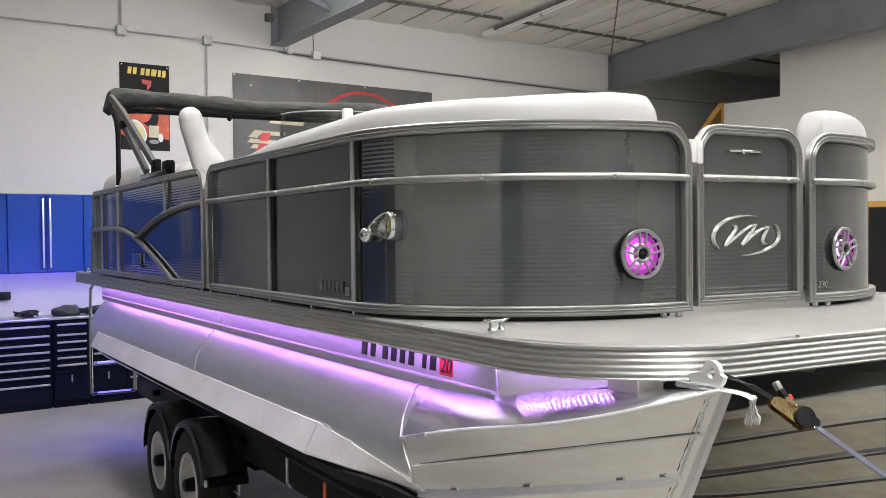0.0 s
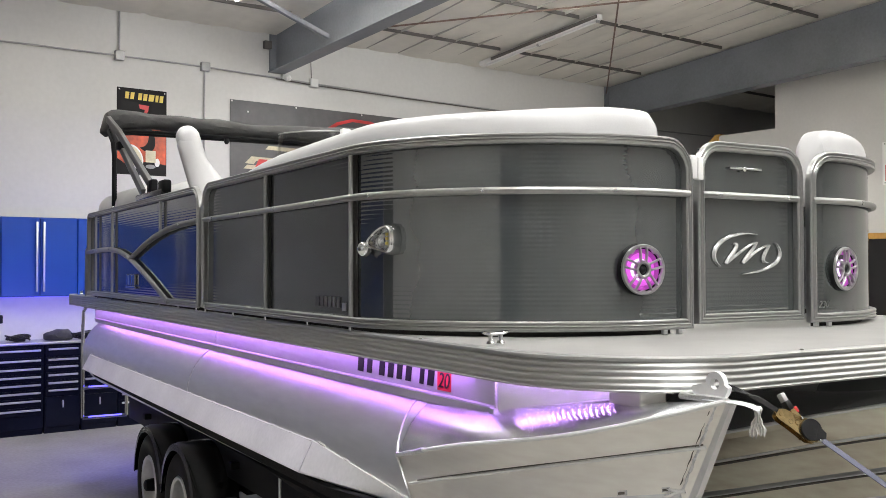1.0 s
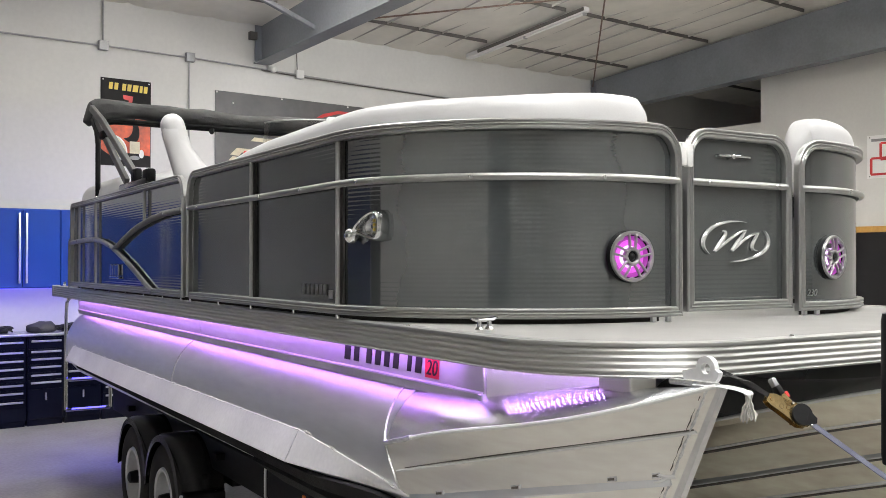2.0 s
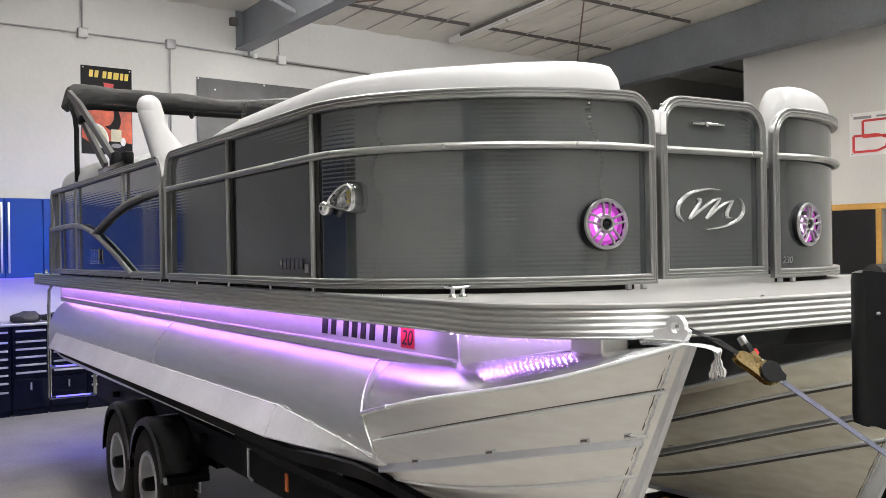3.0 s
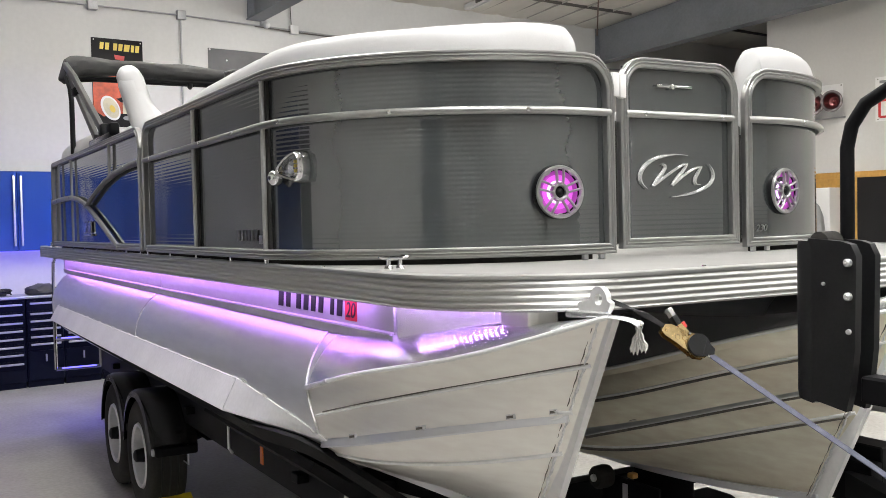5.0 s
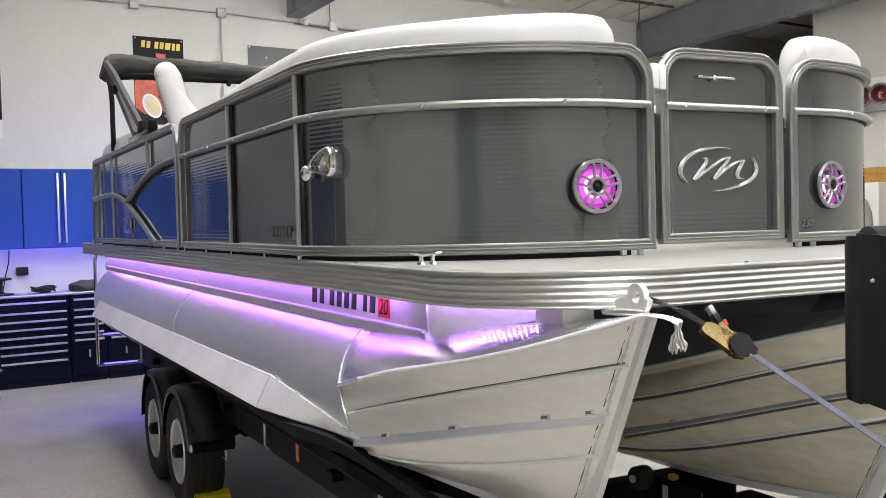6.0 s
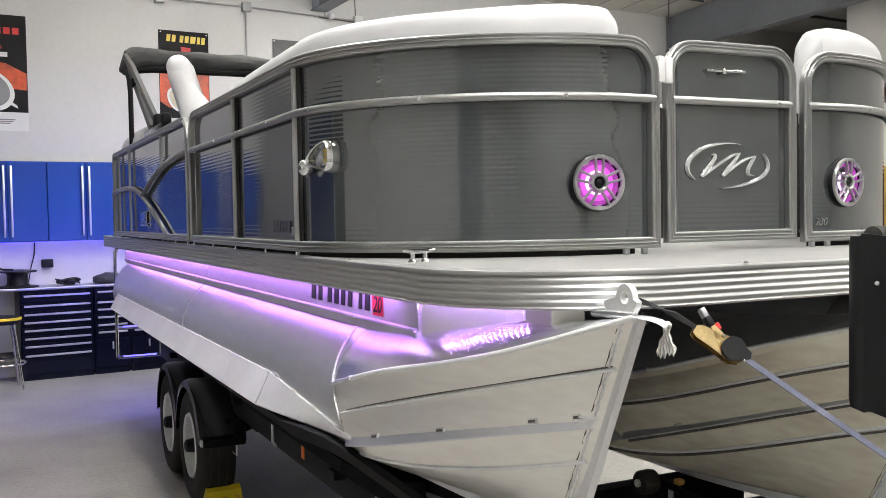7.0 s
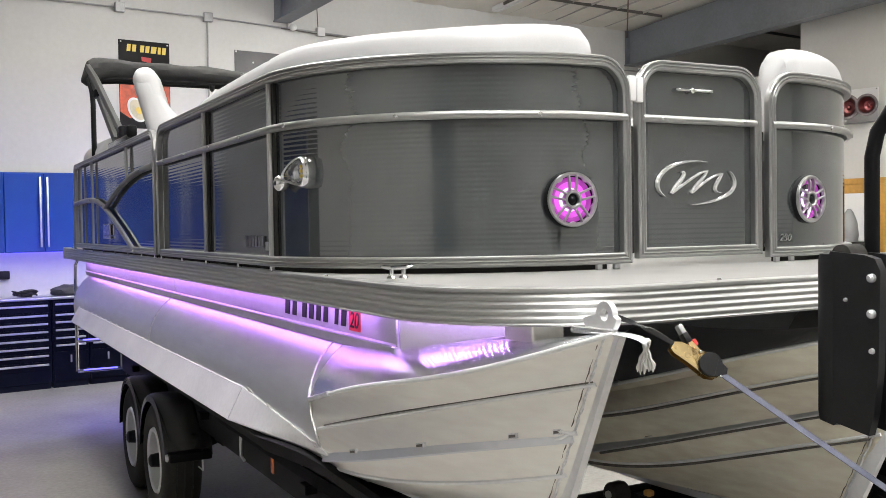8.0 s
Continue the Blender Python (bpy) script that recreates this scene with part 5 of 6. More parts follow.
            # slotted drain tabs over the lip, and the forked weld where it meets the stem
            for u_ in (0.23, 0.555, 0.843, 0.952):
                reach_ = lerp(0.022, 0.009, u_)
                tab = part("drain_tab", rings(bmesh.new(), [[(x0 + sd * (w + o), y, z + h) for o, h in ((-0.004, 0.014), (0.008, 0.014), (0.008, 0.027), (-0.004, 0.027))] for w, y, z in (on_line(2, u_ - reach_), on_line(2, u_ + reach_))]), "weld", root)
                part("slot", rings(bmesh.new(), [[(x0 + sd * (w + o), y, z + h) for o, h in ((0.0, 0.017), (0.0095, 0.017), (0.0095, 0.0235), (0.0, 0.0235))] for w, y, z in (on_line(2, u_ - reach_ * 0.72), on_line(2, u_ + reach_ * 0.72))]), "seamshade", tab)
            for up_ in (0.004, 0.022):
                part("lip_weld", piped([(x0 + sd * (on_line(2, u_)[0] + 0.006), on_line(2, u_)[1], on_line(2, u_)[2] + lerp(up_, 0.014, k_)) for u_, k_ in ((0.945, 0.0), (0.96, 0.2), (0.972, 0.7), (0.982, 1.0), (0.995, 1.0))], [0.002, 0.004, 0.004, 0.0045, 0.006], 8), "alubright", root)
            # seam where the cone meets the tube, and a tube seam
            part("seam_weld", piped([(x0 + sd * (r + 0.001) * math.cos(a), tube_end(math.degrees(a)) + 0.45 * max(0, math.sin(a) * r - 0.06), zc + (r + 0.001) * math.sin(a)) for a in (radians(d) for d in range(-16, 72, 2))], 0.0045, 8), "weld", root)
            for ys in (2.68,):
                part("seam_weld", piped([(x0 + sd * (r + 0.0005) * math.cos(a), ys, zc + (r + 0.0005) * math.sin(a)) for a in (radians(d) for d in range(-40, 72, 3))], 0.0045, 8), "weld", root)
    # stem bar
    bm = bmesh.new()
    bot = keel_end
    plate(bm, [(x0 - 0.010, stem(1.50) + 0.015, 1.498), (x0 - 0.010, stem(1.50) - 0.014, 1.498), (x0 - 0.010, stem(bot) - 0.026, bot - 0.01), (x0 - 0.010, stem(bot) + 0.03, bot + 0.004)], (0.020, 0, 0))
    part("stem_bar", bm, "alubright", root, "pale aluminium stem bar")
    part("stem_weld", piped([(x0 + (outer or -1) * 0.021, lerp(stem(1.49), stem(bot), i / 60) + 0.018 + 0.0015 * math.sin(i * 1.3), lerp(1.49, bot, i / 60)) for i in range(61)], [0.0035 + 0.001 * math.sin(i * 2.1) for i in range(61)], 8), "weld", root)
    part("stem_seam", piped([(x0 + (outer or -1) * 0.027, lerp(stem(1.49), stem(bot), i / 60) + 0.026 + 0.0012 * math.sin(i * 1.9), lerp(1.49, bot, i / 60)) for i in range(61)], [0.0011 + 0.0006 * math.sin(i * 0.9) for i in range(61)], 6), "seamshade", root)
    # keel bar
    part("keel_bar", rings(bmesh.new(), [[(x0 - 0.02, y, z - 0.012), (x0 + 0.02, y, z - 0.012), (x0 + 0.02, y, z + 0.01), (x0 - 0.02, y, z + 0.01)] for y, z in [(on_line(0, i / 10)[1], on_line(0, i / 10)[2]) for i in range(10, -1, -1)] + [(5.6, zc - r)]]), "alu", root)
    return root, on_line


# bow cone lines, keel upward: height at the tube, height at the stem, fullness, rise
SIDE_CONE = [(1.026, 1.164, 2.81, 2.38, 0.564, 0.0), (1.059, 1.255, 2.24, 1.02, 0.20, -0.002), (1.137, 1.385, 1.90, 0.97, 0.247, 0.0), (1.216, 1.500, 2.75, 1.166, 0.318, 0.013)]
SIDE_KEEL = (0.900, 0.959, 0.0, 0.7, 0.594, 0.0)
MID_CONE = [(0.871, 1.148, 1.12, 1.48, 0.469, -0.007), (0.939, 1.244, 1.05, 0.98, 0.273, -0.002), (1.042, 1.362, 2.65, 1.18, 0.457, -0.008), (1.161, 1.456, 2.70, 0.98, 0.261, -0.006)]
MID_KEEL = (0.803, 0.871, 0.0, 2.13, 0.422, 0.0)
port_tube, port_line = pontoon(-1.0, 1.14, 0.285, SIDE_KEEL, "brushed aluminium port pontoon with pointed bow cone", -1, SIDE_CONE)
pontoon(1.0, 1.14, 0.285, SIDE_KEEL, "brushed aluminium starboard pontoon", 1, SIDE_CONE)
pontoon(0.0, 1.085, 0.285, MID_KEEL, "brushed aluminium centre pontoon", 0, MID_CONE, "midcone", 0.032, 0.06)

# lifting strake along the port tube
bm = bmesh.new()
st_path = [(0.16, 1.084, 1.076), (0.4, 1.110, 1.068), (0.7, 1.137, 1.055), (0.975, 1.159, 1.046), (0.98, 1.159, 1.045), (2.0, 1.158, 1.044), (3.5, 1.154, 1.043), (5.33, 1.150, 1.042)]
loops = []
for y, za, zb in st_path:
    t = min(1, max(0, (y - 0.16) / 0.8))
    xa = -1.0 - math.sqrt(0.285 ** 2 - (za - 1.14) ** 2) - 0.001
    xb = -1.0 - math.sqrt(0.285 ** 2 - (zb - 1.14) ** 2)
    loops.append([(xa + 0.02, y, za), (xa - 0.004, y, za), (lerp(xb - 0.002, -1.345, t), y, zb + 0.003), (lerp(xb - 0.001, -1.341, t), y, zb - 0.002), (xb + 0.03, y, zb + 0.004)])
rings(bm, loops)
strake = part("lifting_strake", bm, "alubright", boat, "bright folded aluminium lifting strake")
for i in range(22):
    y = lerp(1.0, 5.25, i / 21)
    part("stitch_weld", piped([(-1.288, y - 0.02, 1.160), (-1.290, y, 1.158), (-1.288, y + 0.02, 1.160)], [0.002, 0.0045, 0.002], 6), "alubright", strake)
for i in range(4):
    y = lerp(0.25, 0.9, i / 3)
    part("stitch_weld", piped([(-1.283, y - 0.03, 1.087 + 0.068 * (y - 0.25) / 0.65), (-1.286, y, 1.091 + 0.068 * (y - 0.25) / 0.65), (-1.284, y + 0.03, 1.095 + 0.068 * (y - 0.25) / 0.65)], [0.003, 0.006, 0.003], 6), "weld", strake)
part("joint_weld", piped([(-1.289, 0.977, 1.158), (-1.346, 0.977, 1.047)], 0.003, 6), "weld", strake)

# risers between tubes and deck
RX, RY = 1.172, -0.085                      # riser face, its forward corner
for sd in (-1, 1):
    bm = bmesh.new()
    rings(bm, [[(sd * (RX + 0.002), y, 1.503), (sd * (RX - 0.002), y, 1.413), (sd * (RX + 0.006), y, 1.409), (sd * (RX + 0.007), y, 1.404), (sd * (RX + 0.001), y, 1.401), (sd * (RX - 0.003), y, 1.376), (sd * (RX - 0.025), y, 1.372), (sd * (RX - 0.022), y, 1.503)] for y in (RY, 2.0, 4.0, 5.75)])
    riser = part("riser", bm, "riser", boat, "brushed aluminium riser under the deck")
    bm = bmesh.new()
    nose = [(lerp(RX - 0.004, 1.0, t), lerp(RY, -0.45, t), lerp(1.378, 1.462, t ** 0.7)) for t in (i / 8 for i in range(9))]
    rings(bm, [[(sd * x, y, z), (sd * x, y, 1.503), (sd * (x - 0.004), y + 0.004, 1.503), (sd * (x - 0.004), y + 0.004, z)] for x, y, z in nose])
    part("riser_nose", bm, "risernose", riser, "bright bow end of the riser")
    part("nose_weld", piped([(sd * (x + 0.002), y - 0.002, z + 0.001) for x, y, z in nose], 0.0025, 6), "weld", riser)
    part("lip_corner", boxed(sd * RX - 0.010, sd * RX + 0.010, RY - 0.004, RY + 0.02, 1.372, 1.408, 0.003, 1), "alu", riser)
    part("corner_weld", piped([(sd * (RX + 0.002), RY, 1.503), (sd * (RX - 0.001), RY - 0.001, 1.408)], 0.004, 6), "weld", riser)
    part("end_box", boxed(sd * 1.0 - 0.06, sd * 1.0 + 0.03, -0.57, -0.45, 1.456, 1.503, 0.003, 1), "alunose", riser)
    part("seam_weld", piped([(sd * (RX + 0.002), 2.55, 1.50), (sd * (RX - 0.002), 2.55, 1.415)], 0.003, 6), "weld", riser)
# registration marks as plain bars, and the year decal
for y0, y1 in ((0.828, 0.768), (0.752, 0.700), (0.655, 0.602), (0.588, 0.535), (0.522, 0.472), (0.458, 0.408), (0.362, 0.322), (0.310, 0.258)):
    bm = bmesh.new()
    plate(bm, [(-RX + 0.0005, y0, 1.432), (-RX + 0.0005, y1 + 0.014, 1.432), (-RX - 0.002, y1, 1.488), (-RX - 0.002, y0 - 0.014, 1.488)], (-0.002, 0, 0))
    part("registration_bar", bm, "ink", boat)
ry = 0.244
bm = bmesh.new()
plate(bm, [(-RX + 0.0005, ry, 1.424), (-RX + 0.0005, ry - 0.082, 1.424), (-RX - 0.002, ry - 0.088, 1.491), (-RX - 0.002, ry - 0.006, 1.491)], (-0.002, 0, 0))
dec = part("year_decal", bm, "decal", boat, "small red year decal")
lettering("20", 0.068, pose(-RX - 0.0035, ry - 0.008, 1.434, 90, 0, -90), "ink", "decal_number", dec)

# light strips under the rub rail
part("side_light_strip", boxed(-STRIP_X - 0.005, -STRIP_X + 0.005, RY + 0.1, 5.7, 1.4945, 1.4965), "leds", boat, "violet light strip under the deck edge")
ls = part("bow_light_strip", boxed(-0.008, 0.008, -0.215, 0.215, 0.0, 0.003), "whitebox", boat, "light strip at the bow riser with bright chips")
ls.matrix_local = pose(-1.115, -0.281, 1.492, 0, 0, 24)
for k in range(22):
    y = lerp(-0.205, 0.205, k / 21)
    part("light_chip", boxed(-0.004, 0.004, y - 0.002, y + 0.002, -0.003, 0.0), "ledchip", ls)

# lifting eye on the bow of the port tube, and its twin
for x0 in (-1.0, 1.0):
    c = Vector((x0, -0.768, 1.536))
    outer_, inner_ = [], []
    for i in range(40):
        a = 2 * math.pi * i / 40
        rr = 0.029
        if math.sin(a) < 0.1:
            q = max(0.029, min(0.040 / max(1e-3, -math.sin(a)), 0.075)) if math.sin(a) < 0 else 0.029
            rr = q if math.cos(a) > -0.15 else min(q, 0.041)
        outer_.append((rr * math.cos(a), rr * math.sin(a)))
        inner_.append((0.0135 * math.cos(a), 0.0135 * math.sin(a)))
    bm = bmesh.new()
    loops = [[(x0 + t, c.y + a, c.z + b) for a, b in pts] for pts, t in ((outer_, -0.007), (outer_, 0.007), (inner_, 0.007), (inner_, -0.007))]
    rings(bm, loops, cap=False, wrap=True)
    eye_ = part("lifting_eye", bm, "alubright", boat, "welded aluminium lifting eye")
    bm = bmesh.new()
    rings(bm, [[(x0 + wd * math.cos(a), y, z + 0.0032 * math.sin(a)) for a in (2 * math.pi * q / 16 for q in range(16))] for y, z, wd in ((-0.74, 1.4965, 0.022), (-0.79, 1.498, 0.021), (-0.83, 1.499, 0.019), (-0.865, 1.497, 0.016), (-0.882, 1.493, 0.012), (-0.890, 1.488, 0.007), (-0.893, 1.482, 0.003))])
    part("tip_plate", bm, "alu", eye_, "rounded lip plate at the bow tip")
    part("foot_weld", piped([(x0 - 0.010, -0.81, 1.500), (x0 - 0.012, -0.74, 1.499), (x0 - 0.010, -0.66, 1.496)], 0.008, 8), "weld", eye_)
    part("foot_plate", boxed(x0 - 0.018, x0 + 0.018, -0.79, -0.70, 1.491, 1.499, 0.003, 1), "alubright", eye_)

# bow lounges: white cushions along the fence
def cushion(side):
    loops = []
    s0, s1 = at_y(2.28), END - 0.095
    tab = [(at_y(2.28), 2.232), (at_y(2.1), 2.252), (at_y(1.95), 2.270), (at_y(1.75), 2.295), (at_y(1.5), 2.312), (at_y(1.1), 2.322), (at_y(0.8), 2.328), (END - 0.7, 2.334), (END - 0.3, 2.350), (END - 0.15, 2.346), (s1, 2.33)]
    n = 90
    for i in range(n + 1):
        t = i / n
        s = lerp(s0, s1, t)
        top = curve_at(tab, s)
        e = min(1.0, (s - s0) / 0.12, (s1 - s) / 0.08)
        f = math.sqrt(max(0.0, 1 - (1 - e) ** 2))
        p, nrm = surf(s, 0, side)
        seam = 0.004 * (math.exp(-((s - (END - 0.55)) / 0.006) ** 2) + math.exp(-((s - at_y(0.85)) / 0.006) ** 2))
        loop = []
        zb, wd = 2.10, 0.155
        for k in range(28):
            a = 2 * math.pi * k / 28
            ca, sa = math.cos(a), math.sin(a)
            q = 0.55
            ox = math.copysign(abs(ca) ** q, ca) * wd / 2 * (0.35 + 0.65 * f)
            oz = math.copysign(abs(sa) ** 0.7, sa)
            zc_ = (top + zb) / 2
            hz = (top - zb) / 2 * (0.55 + 0.45 * f) - (seam if sa > 0 else 0)
            off = -0.095 + ox + 0.012 * max(0, oz) * 0
            loop.append(Vector((p.x, p.y, zb + (top - zb) / 2 * (0.55 + 0.45 * f) + oz * hz)) + Vector((nrm.x, nrm.y, 0)) * off)
        loops.append(loop)
    part("lounge_cushion", rings(bmesh.new(), loops), "vinyl", boat, "smooth white vinyl lounge backrest cushion")


cushion(-1)
cushion(1)


def soft(name, x0, x1, y0, y1, z0, z1, r, parent, material="vinyl", label="", puff=0.01):
    bm = bmesh.new()
    bmesh.ops.create_cube(bm, size=2.0)
    bmesh.ops.subdivide_edges(bm, edges=list(bm.edges), cuts=9, use_grid_fill=True)
    h = Vector(((x1 - x0) / 2, (y1 - y0) / 2, (z1 - z0) / 2))
    c = Vector(((x0 + x1) / 2, (y0 + y1) / 2, (z0 + z1) / 2))
    for v in bm.verts:
        p = Vector((v.co.x * h.x, v.co.y * h.y, v.co.z * h.z))
        core = Vector((max(-h.x + r, min(h.x - r, p.x)), max(-h.y + r, min(h.y - r, p.y)), max(-h.z + r, min(h.z - r, p.z))))
        d = p - core
        if d.length > 1e-6:
            p = core + d.normalized() * r
        p.z += puff * (1 - v.co.x ** 2) * (1 - v.co.y ** 2) * (1 if v.co.z > 0 else 0)
        v.co = c + p
    return part(name, bm, material, parent, label)


aft = part("stern_lounge", boxed(-1.18, 1.18, 4.3, 5.35, DECK, 2.0, 0.03), "vinyl", boat, "white vinyl stern sun lounge")
soft("back_pad", -1.22, -0.95, 4.30, 5.50, 2.0, 2.385, 0.12, aft)
soft("back_pad", -1.2, 1.2, 5.12, 5.38, 2.0, 2.33, 0.10, aft)
soft("back_pad", -1.20, -0.7, 3.22, 3.92, 2.0, 2.345, 0.15, aft)
soft("back_pad", 0.95, 1.20, 4.35, 5.36, 2.0, 2.33, 0.10, aft)
part("inner_floor_box", boxed(-1.13, -0.75, 0.95, 2.2, DECK, 2.02, 0.02), "vinyl", boat, "white vinyl seat base inside the fence")
part("inner_floor_box", boxed(0.75, 1.13, 0.95, 2.2, DECK, 2.02, 0.02), "vinyl", boat, "white vinyl seat base inside the fence")

# captain's chair
ch = thing("helm_chair", "white vinyl high-backed helm chair with armrest", "chair", BOAT @ pose(-0.91, 2.83, DECK, 0, 0, 72) @ Matrix.Diagonal((0.84, 0.84, 0.83, 1)))
part("pedestal", turned(bmesh.new(), (0, 0, 0), (0, 0, 1), [(0.15, 0), (0.15, 0.012), (0.05, 0.03), (0.04, 0.35), (0.06, 0.40)], 24), "rail", ch)
soft("seat", -0.26, 0.26, -0.30, 0.22, 0.40, 0.55, 0.06, ch)
bk = soft("backrest", -0.21, 0.21, -0.075, 0.075, 0.0, 0.70, 0.07, ch, label="tall white chair back leaning aft")
bk.matrix_local = pose(0, 0.20, 0.50, -16, 0, 0)
for v in bk.data.vertices:
    low = max(0.0, min(1.0, (0.52 - v.co.z) / 0.25))
    if v.co.y < 0:
        v.co.y *= 1 + 1.3 * low
    v.co.x *= 0.82 + 0.22 * low
soft("headrest", -0.17, 0.17, -0.085, 0.07, 0.44, 0.74, 0.07, bk)
for x in (-0.30, 0.30):
    part("armrest", piped([(x, 0.02, 0.865), (x, -0.06, 0.875), (x, -0.18, 0.88), (x, -0.27, 0.875), (x, -0.30, 0.865)], [0.016, 0.024, 0.026, 0.024, 0.012], 12), "plastic", ch, "black padded armrest")
    part("arm_support", piped([(x, 0.00, 0.86), (x * 0.9, 0.06, 0.60)], 0.012, 8), "rail", ch)

# helm console with smoked screen
hc = thing("helm_console", "helm console with smoked wrap-round windscreen", "console", BOAT)
part("body", boxed(-0.72, -0.05, 2.35, 2.9, DECK, 2.30, 0.05), "vinyl", hc)
bm = bmesh.new()
loops = []
for i in range(25):
    a = radians(180 * i / 24)
    x, y = -0.38 - 0.42 * math.cos(a), 2.66 - 0.30 * math.sin(a)
    loops.append([(x, y, 2.29), (-0.38 + (x + 0.38) * 0.86, y + 0.10, 2.575), (-0.38 + (x + 0.38) * 0.85, y + 0.105, 2.575), (x * 0.99 - 0.004, y + 0.005, 2.29)])
rings(bm, loops)
sc_ = part("windscreen", bm, "smoke", hc, "smoked plastic windscreen")
sc_.visible_shadow = False
part("screen_edge", piped([loops[i][1] for i in range(0, 14)], 0.004, 8), "rail", hc, "pale edge trim of the screen")
part("screen_clip", boxed(-0.52, -0.46, 2.38, 2.42, 2.48, 2.58, 0.012), "whitebox", hc)
part("wheel", piped([(-0.60 + 0.15 * math.cos(t), 3.05 + 0.06 * math.sin(t), 2.27 + 0.12 * math.sin(t)) for t in (2 * math.pi * i / 32 for i in range(33))], 0.014, 8), "cream", hc, "cream rimmed steering wheel")

# folded sun top
bi = thing("bimini_top", "folded black canvas sun top on its frame", "sun top", BOAT)
bm = bmesh.new()
loops = []
nb = 60
for i in range(nb + 1):
    t = i / nb
    x = lerp(-1.24, 1.24, t)
    e = min(t, 1 - t) * 2.48
    z = 2.955 - 0.09 * math.exp(-e / 0.06) + 0.012 * math.sin(t * 9)
    y = 5.22 + 0.03 * math.sin(t * 5)
    rr = min(1.0, 0.2 + math.sqrt(e / 0.07)) * 0.098 * (0.88 + 0.25 * noise.noise((t * 9, 0, 0)) + 0.45 * math.exp(-e / 0.16) - 0.25 * math.exp(-e / 0.02))
    loops.append([(x, y + 1.3 * rr * math.cos(a) * (1 + 0.12 * noise.noise((t * 22, k * 0.9, 1))), z + 0.78 * rr * math.sin(a) * (1 + 0.12 * noise.noise((t * 20, k * 0.8, 5)))) for k, a in ((k, 2 * math.pi * k / 16) for k in range(16))])
rings(bm, loops)
boot = part("canvas_boot", bm, "canvas", bi, "rolled black canvas boot")
for z, y in ((2.875, 5.15), (2.862, 5.20)):
    part("bow_tube", piped([(-1.2, y, z - 0.02), (-1.0, y, z), (1.0, y, z), (1.2, y, z - 0.02)], 0.014, 8), "blackpaint", bi)
part("knob", turned(bmesh.new(), (-0.28, 5.12, 2.86), (0, 0, -1), [(0.02, 0), (0.02, 0.03), (0.01, 0.045)], 12), "plastic", bi)
for sd in (-1, 1):
    flat_tube = [(-0.013, -0.026), (0.013, -0.026), (0.017, -0.020), (0.017, 0.020), (0.013, 0.026), (-0.013, 0.026)]
    part("strut", rail(bmesh.new(), [((sd * 1.215, y, z), (sd, 0, 0)) for y, z in ((5.05, 2.935), (4.68, 2.790), (3.74, 2.335))], flat_tube), "strutgrey", bi, "dark grey flat strut")
    part("strut", rail(bmesh.new(), [((sd * 1.200, y, z), (sd, 0, 0)) for y, z in ((5.02, 2.875), (4.85, 2.780), (4.02, 2.310))], flat_tube), "strutgrey", bi, "dark grey flat strut")
    part("strut_joint", boxed(sd * 1.215 - 0.022, sd * 1.215 + 0.022, 4.60, 4.70, 2.66, 2.72, 0.012), "blackpaint", bi)
    part("post", piped([(sd * 1.22, 5.00, 2.84), (sd * 1.22, 4.86, 2.74), (sd * 1.22, 4.81, 2.64), (sd * 1.22, 4.81, 2.245)], 0.018, 10), "blackpaint", bi)
    part("post_foot", turned(bmesh.new(), (sd * 1.22, 4.81, 2.245), (0, 0, 1), [(0.025, 0), (0.025, 0.012), (0.018, 0.02)], 14), "chrome", bi)
    part("hinge", boxed(sd * 1.22 - 0.032, sd * 1.22 + 0.032, 3.36, 4.02, 2.246, 2.292, 0.010), "gloss", bi, "glossy black slide track")
    part("hinge_knuckle", boxed(sd * 1.22 - 0.028, sd * 1.22 + 0.028, 3.34, 3.46, 2.27, 2.345, 0.015), "blackpaint", bi)
    part("hinge_knuckle", boxed(sd * 1.21 - 0.022, sd * 1.21 + 0.022, 3.68, 3.80, 2.285, 2.375, 0.012), "blackpaint", bi)

# stern ladder and rails
ld = thing("boarding_ladder", "chrome tube boarding ladder at the stern", "ladder", BOAT)
for x in (-1.225, -0.87):
    part("side_tube", piped([(x, 5.84, 1.50), (x, 5.95, 1.46), (x, 5.98, 1.30), (x, 5.98, 0.57)], 0.014, 10), "chrome", ld)
for z in (0.57, 0.82):
    part("rung", piped([(-1.225, 5.98, z), (-0.87, 5.98, z)], 0.014, 10), "chrome", ld)
part("rail_hoop", piped([(-1.25, 5.60, 1.98), (-1.25, 5.68, 1.96), (-1.245, 5.72, 1.90), (-1.245, 5.72, DECK)], 0.014, 10), "rail", boat, "bent rail hoop at the stern corner")
part("ladder_glow", boxed(-1.18, -0.91, 5.962, 5.967, 0.823, 0.835), "ledb", ld, "blue light strip on a ladder rung")
part("ladder_glow", boxed(-1.18, -0.91, 5.962, 5.967, 0.573, 0.585), "ledb", ld, "blue light strip on a ladder rung")
for k in range(3):
    part("stern_lamp_bead", turned(bmesh.new(), (-1.15, 5.5 - 0.09 * k, 1.47 - 0.005 * k), (-1, 0, 0), [(0.012, 0), (0.012, 0.01), (0.002, 0.014)], 10), "leds", boat)


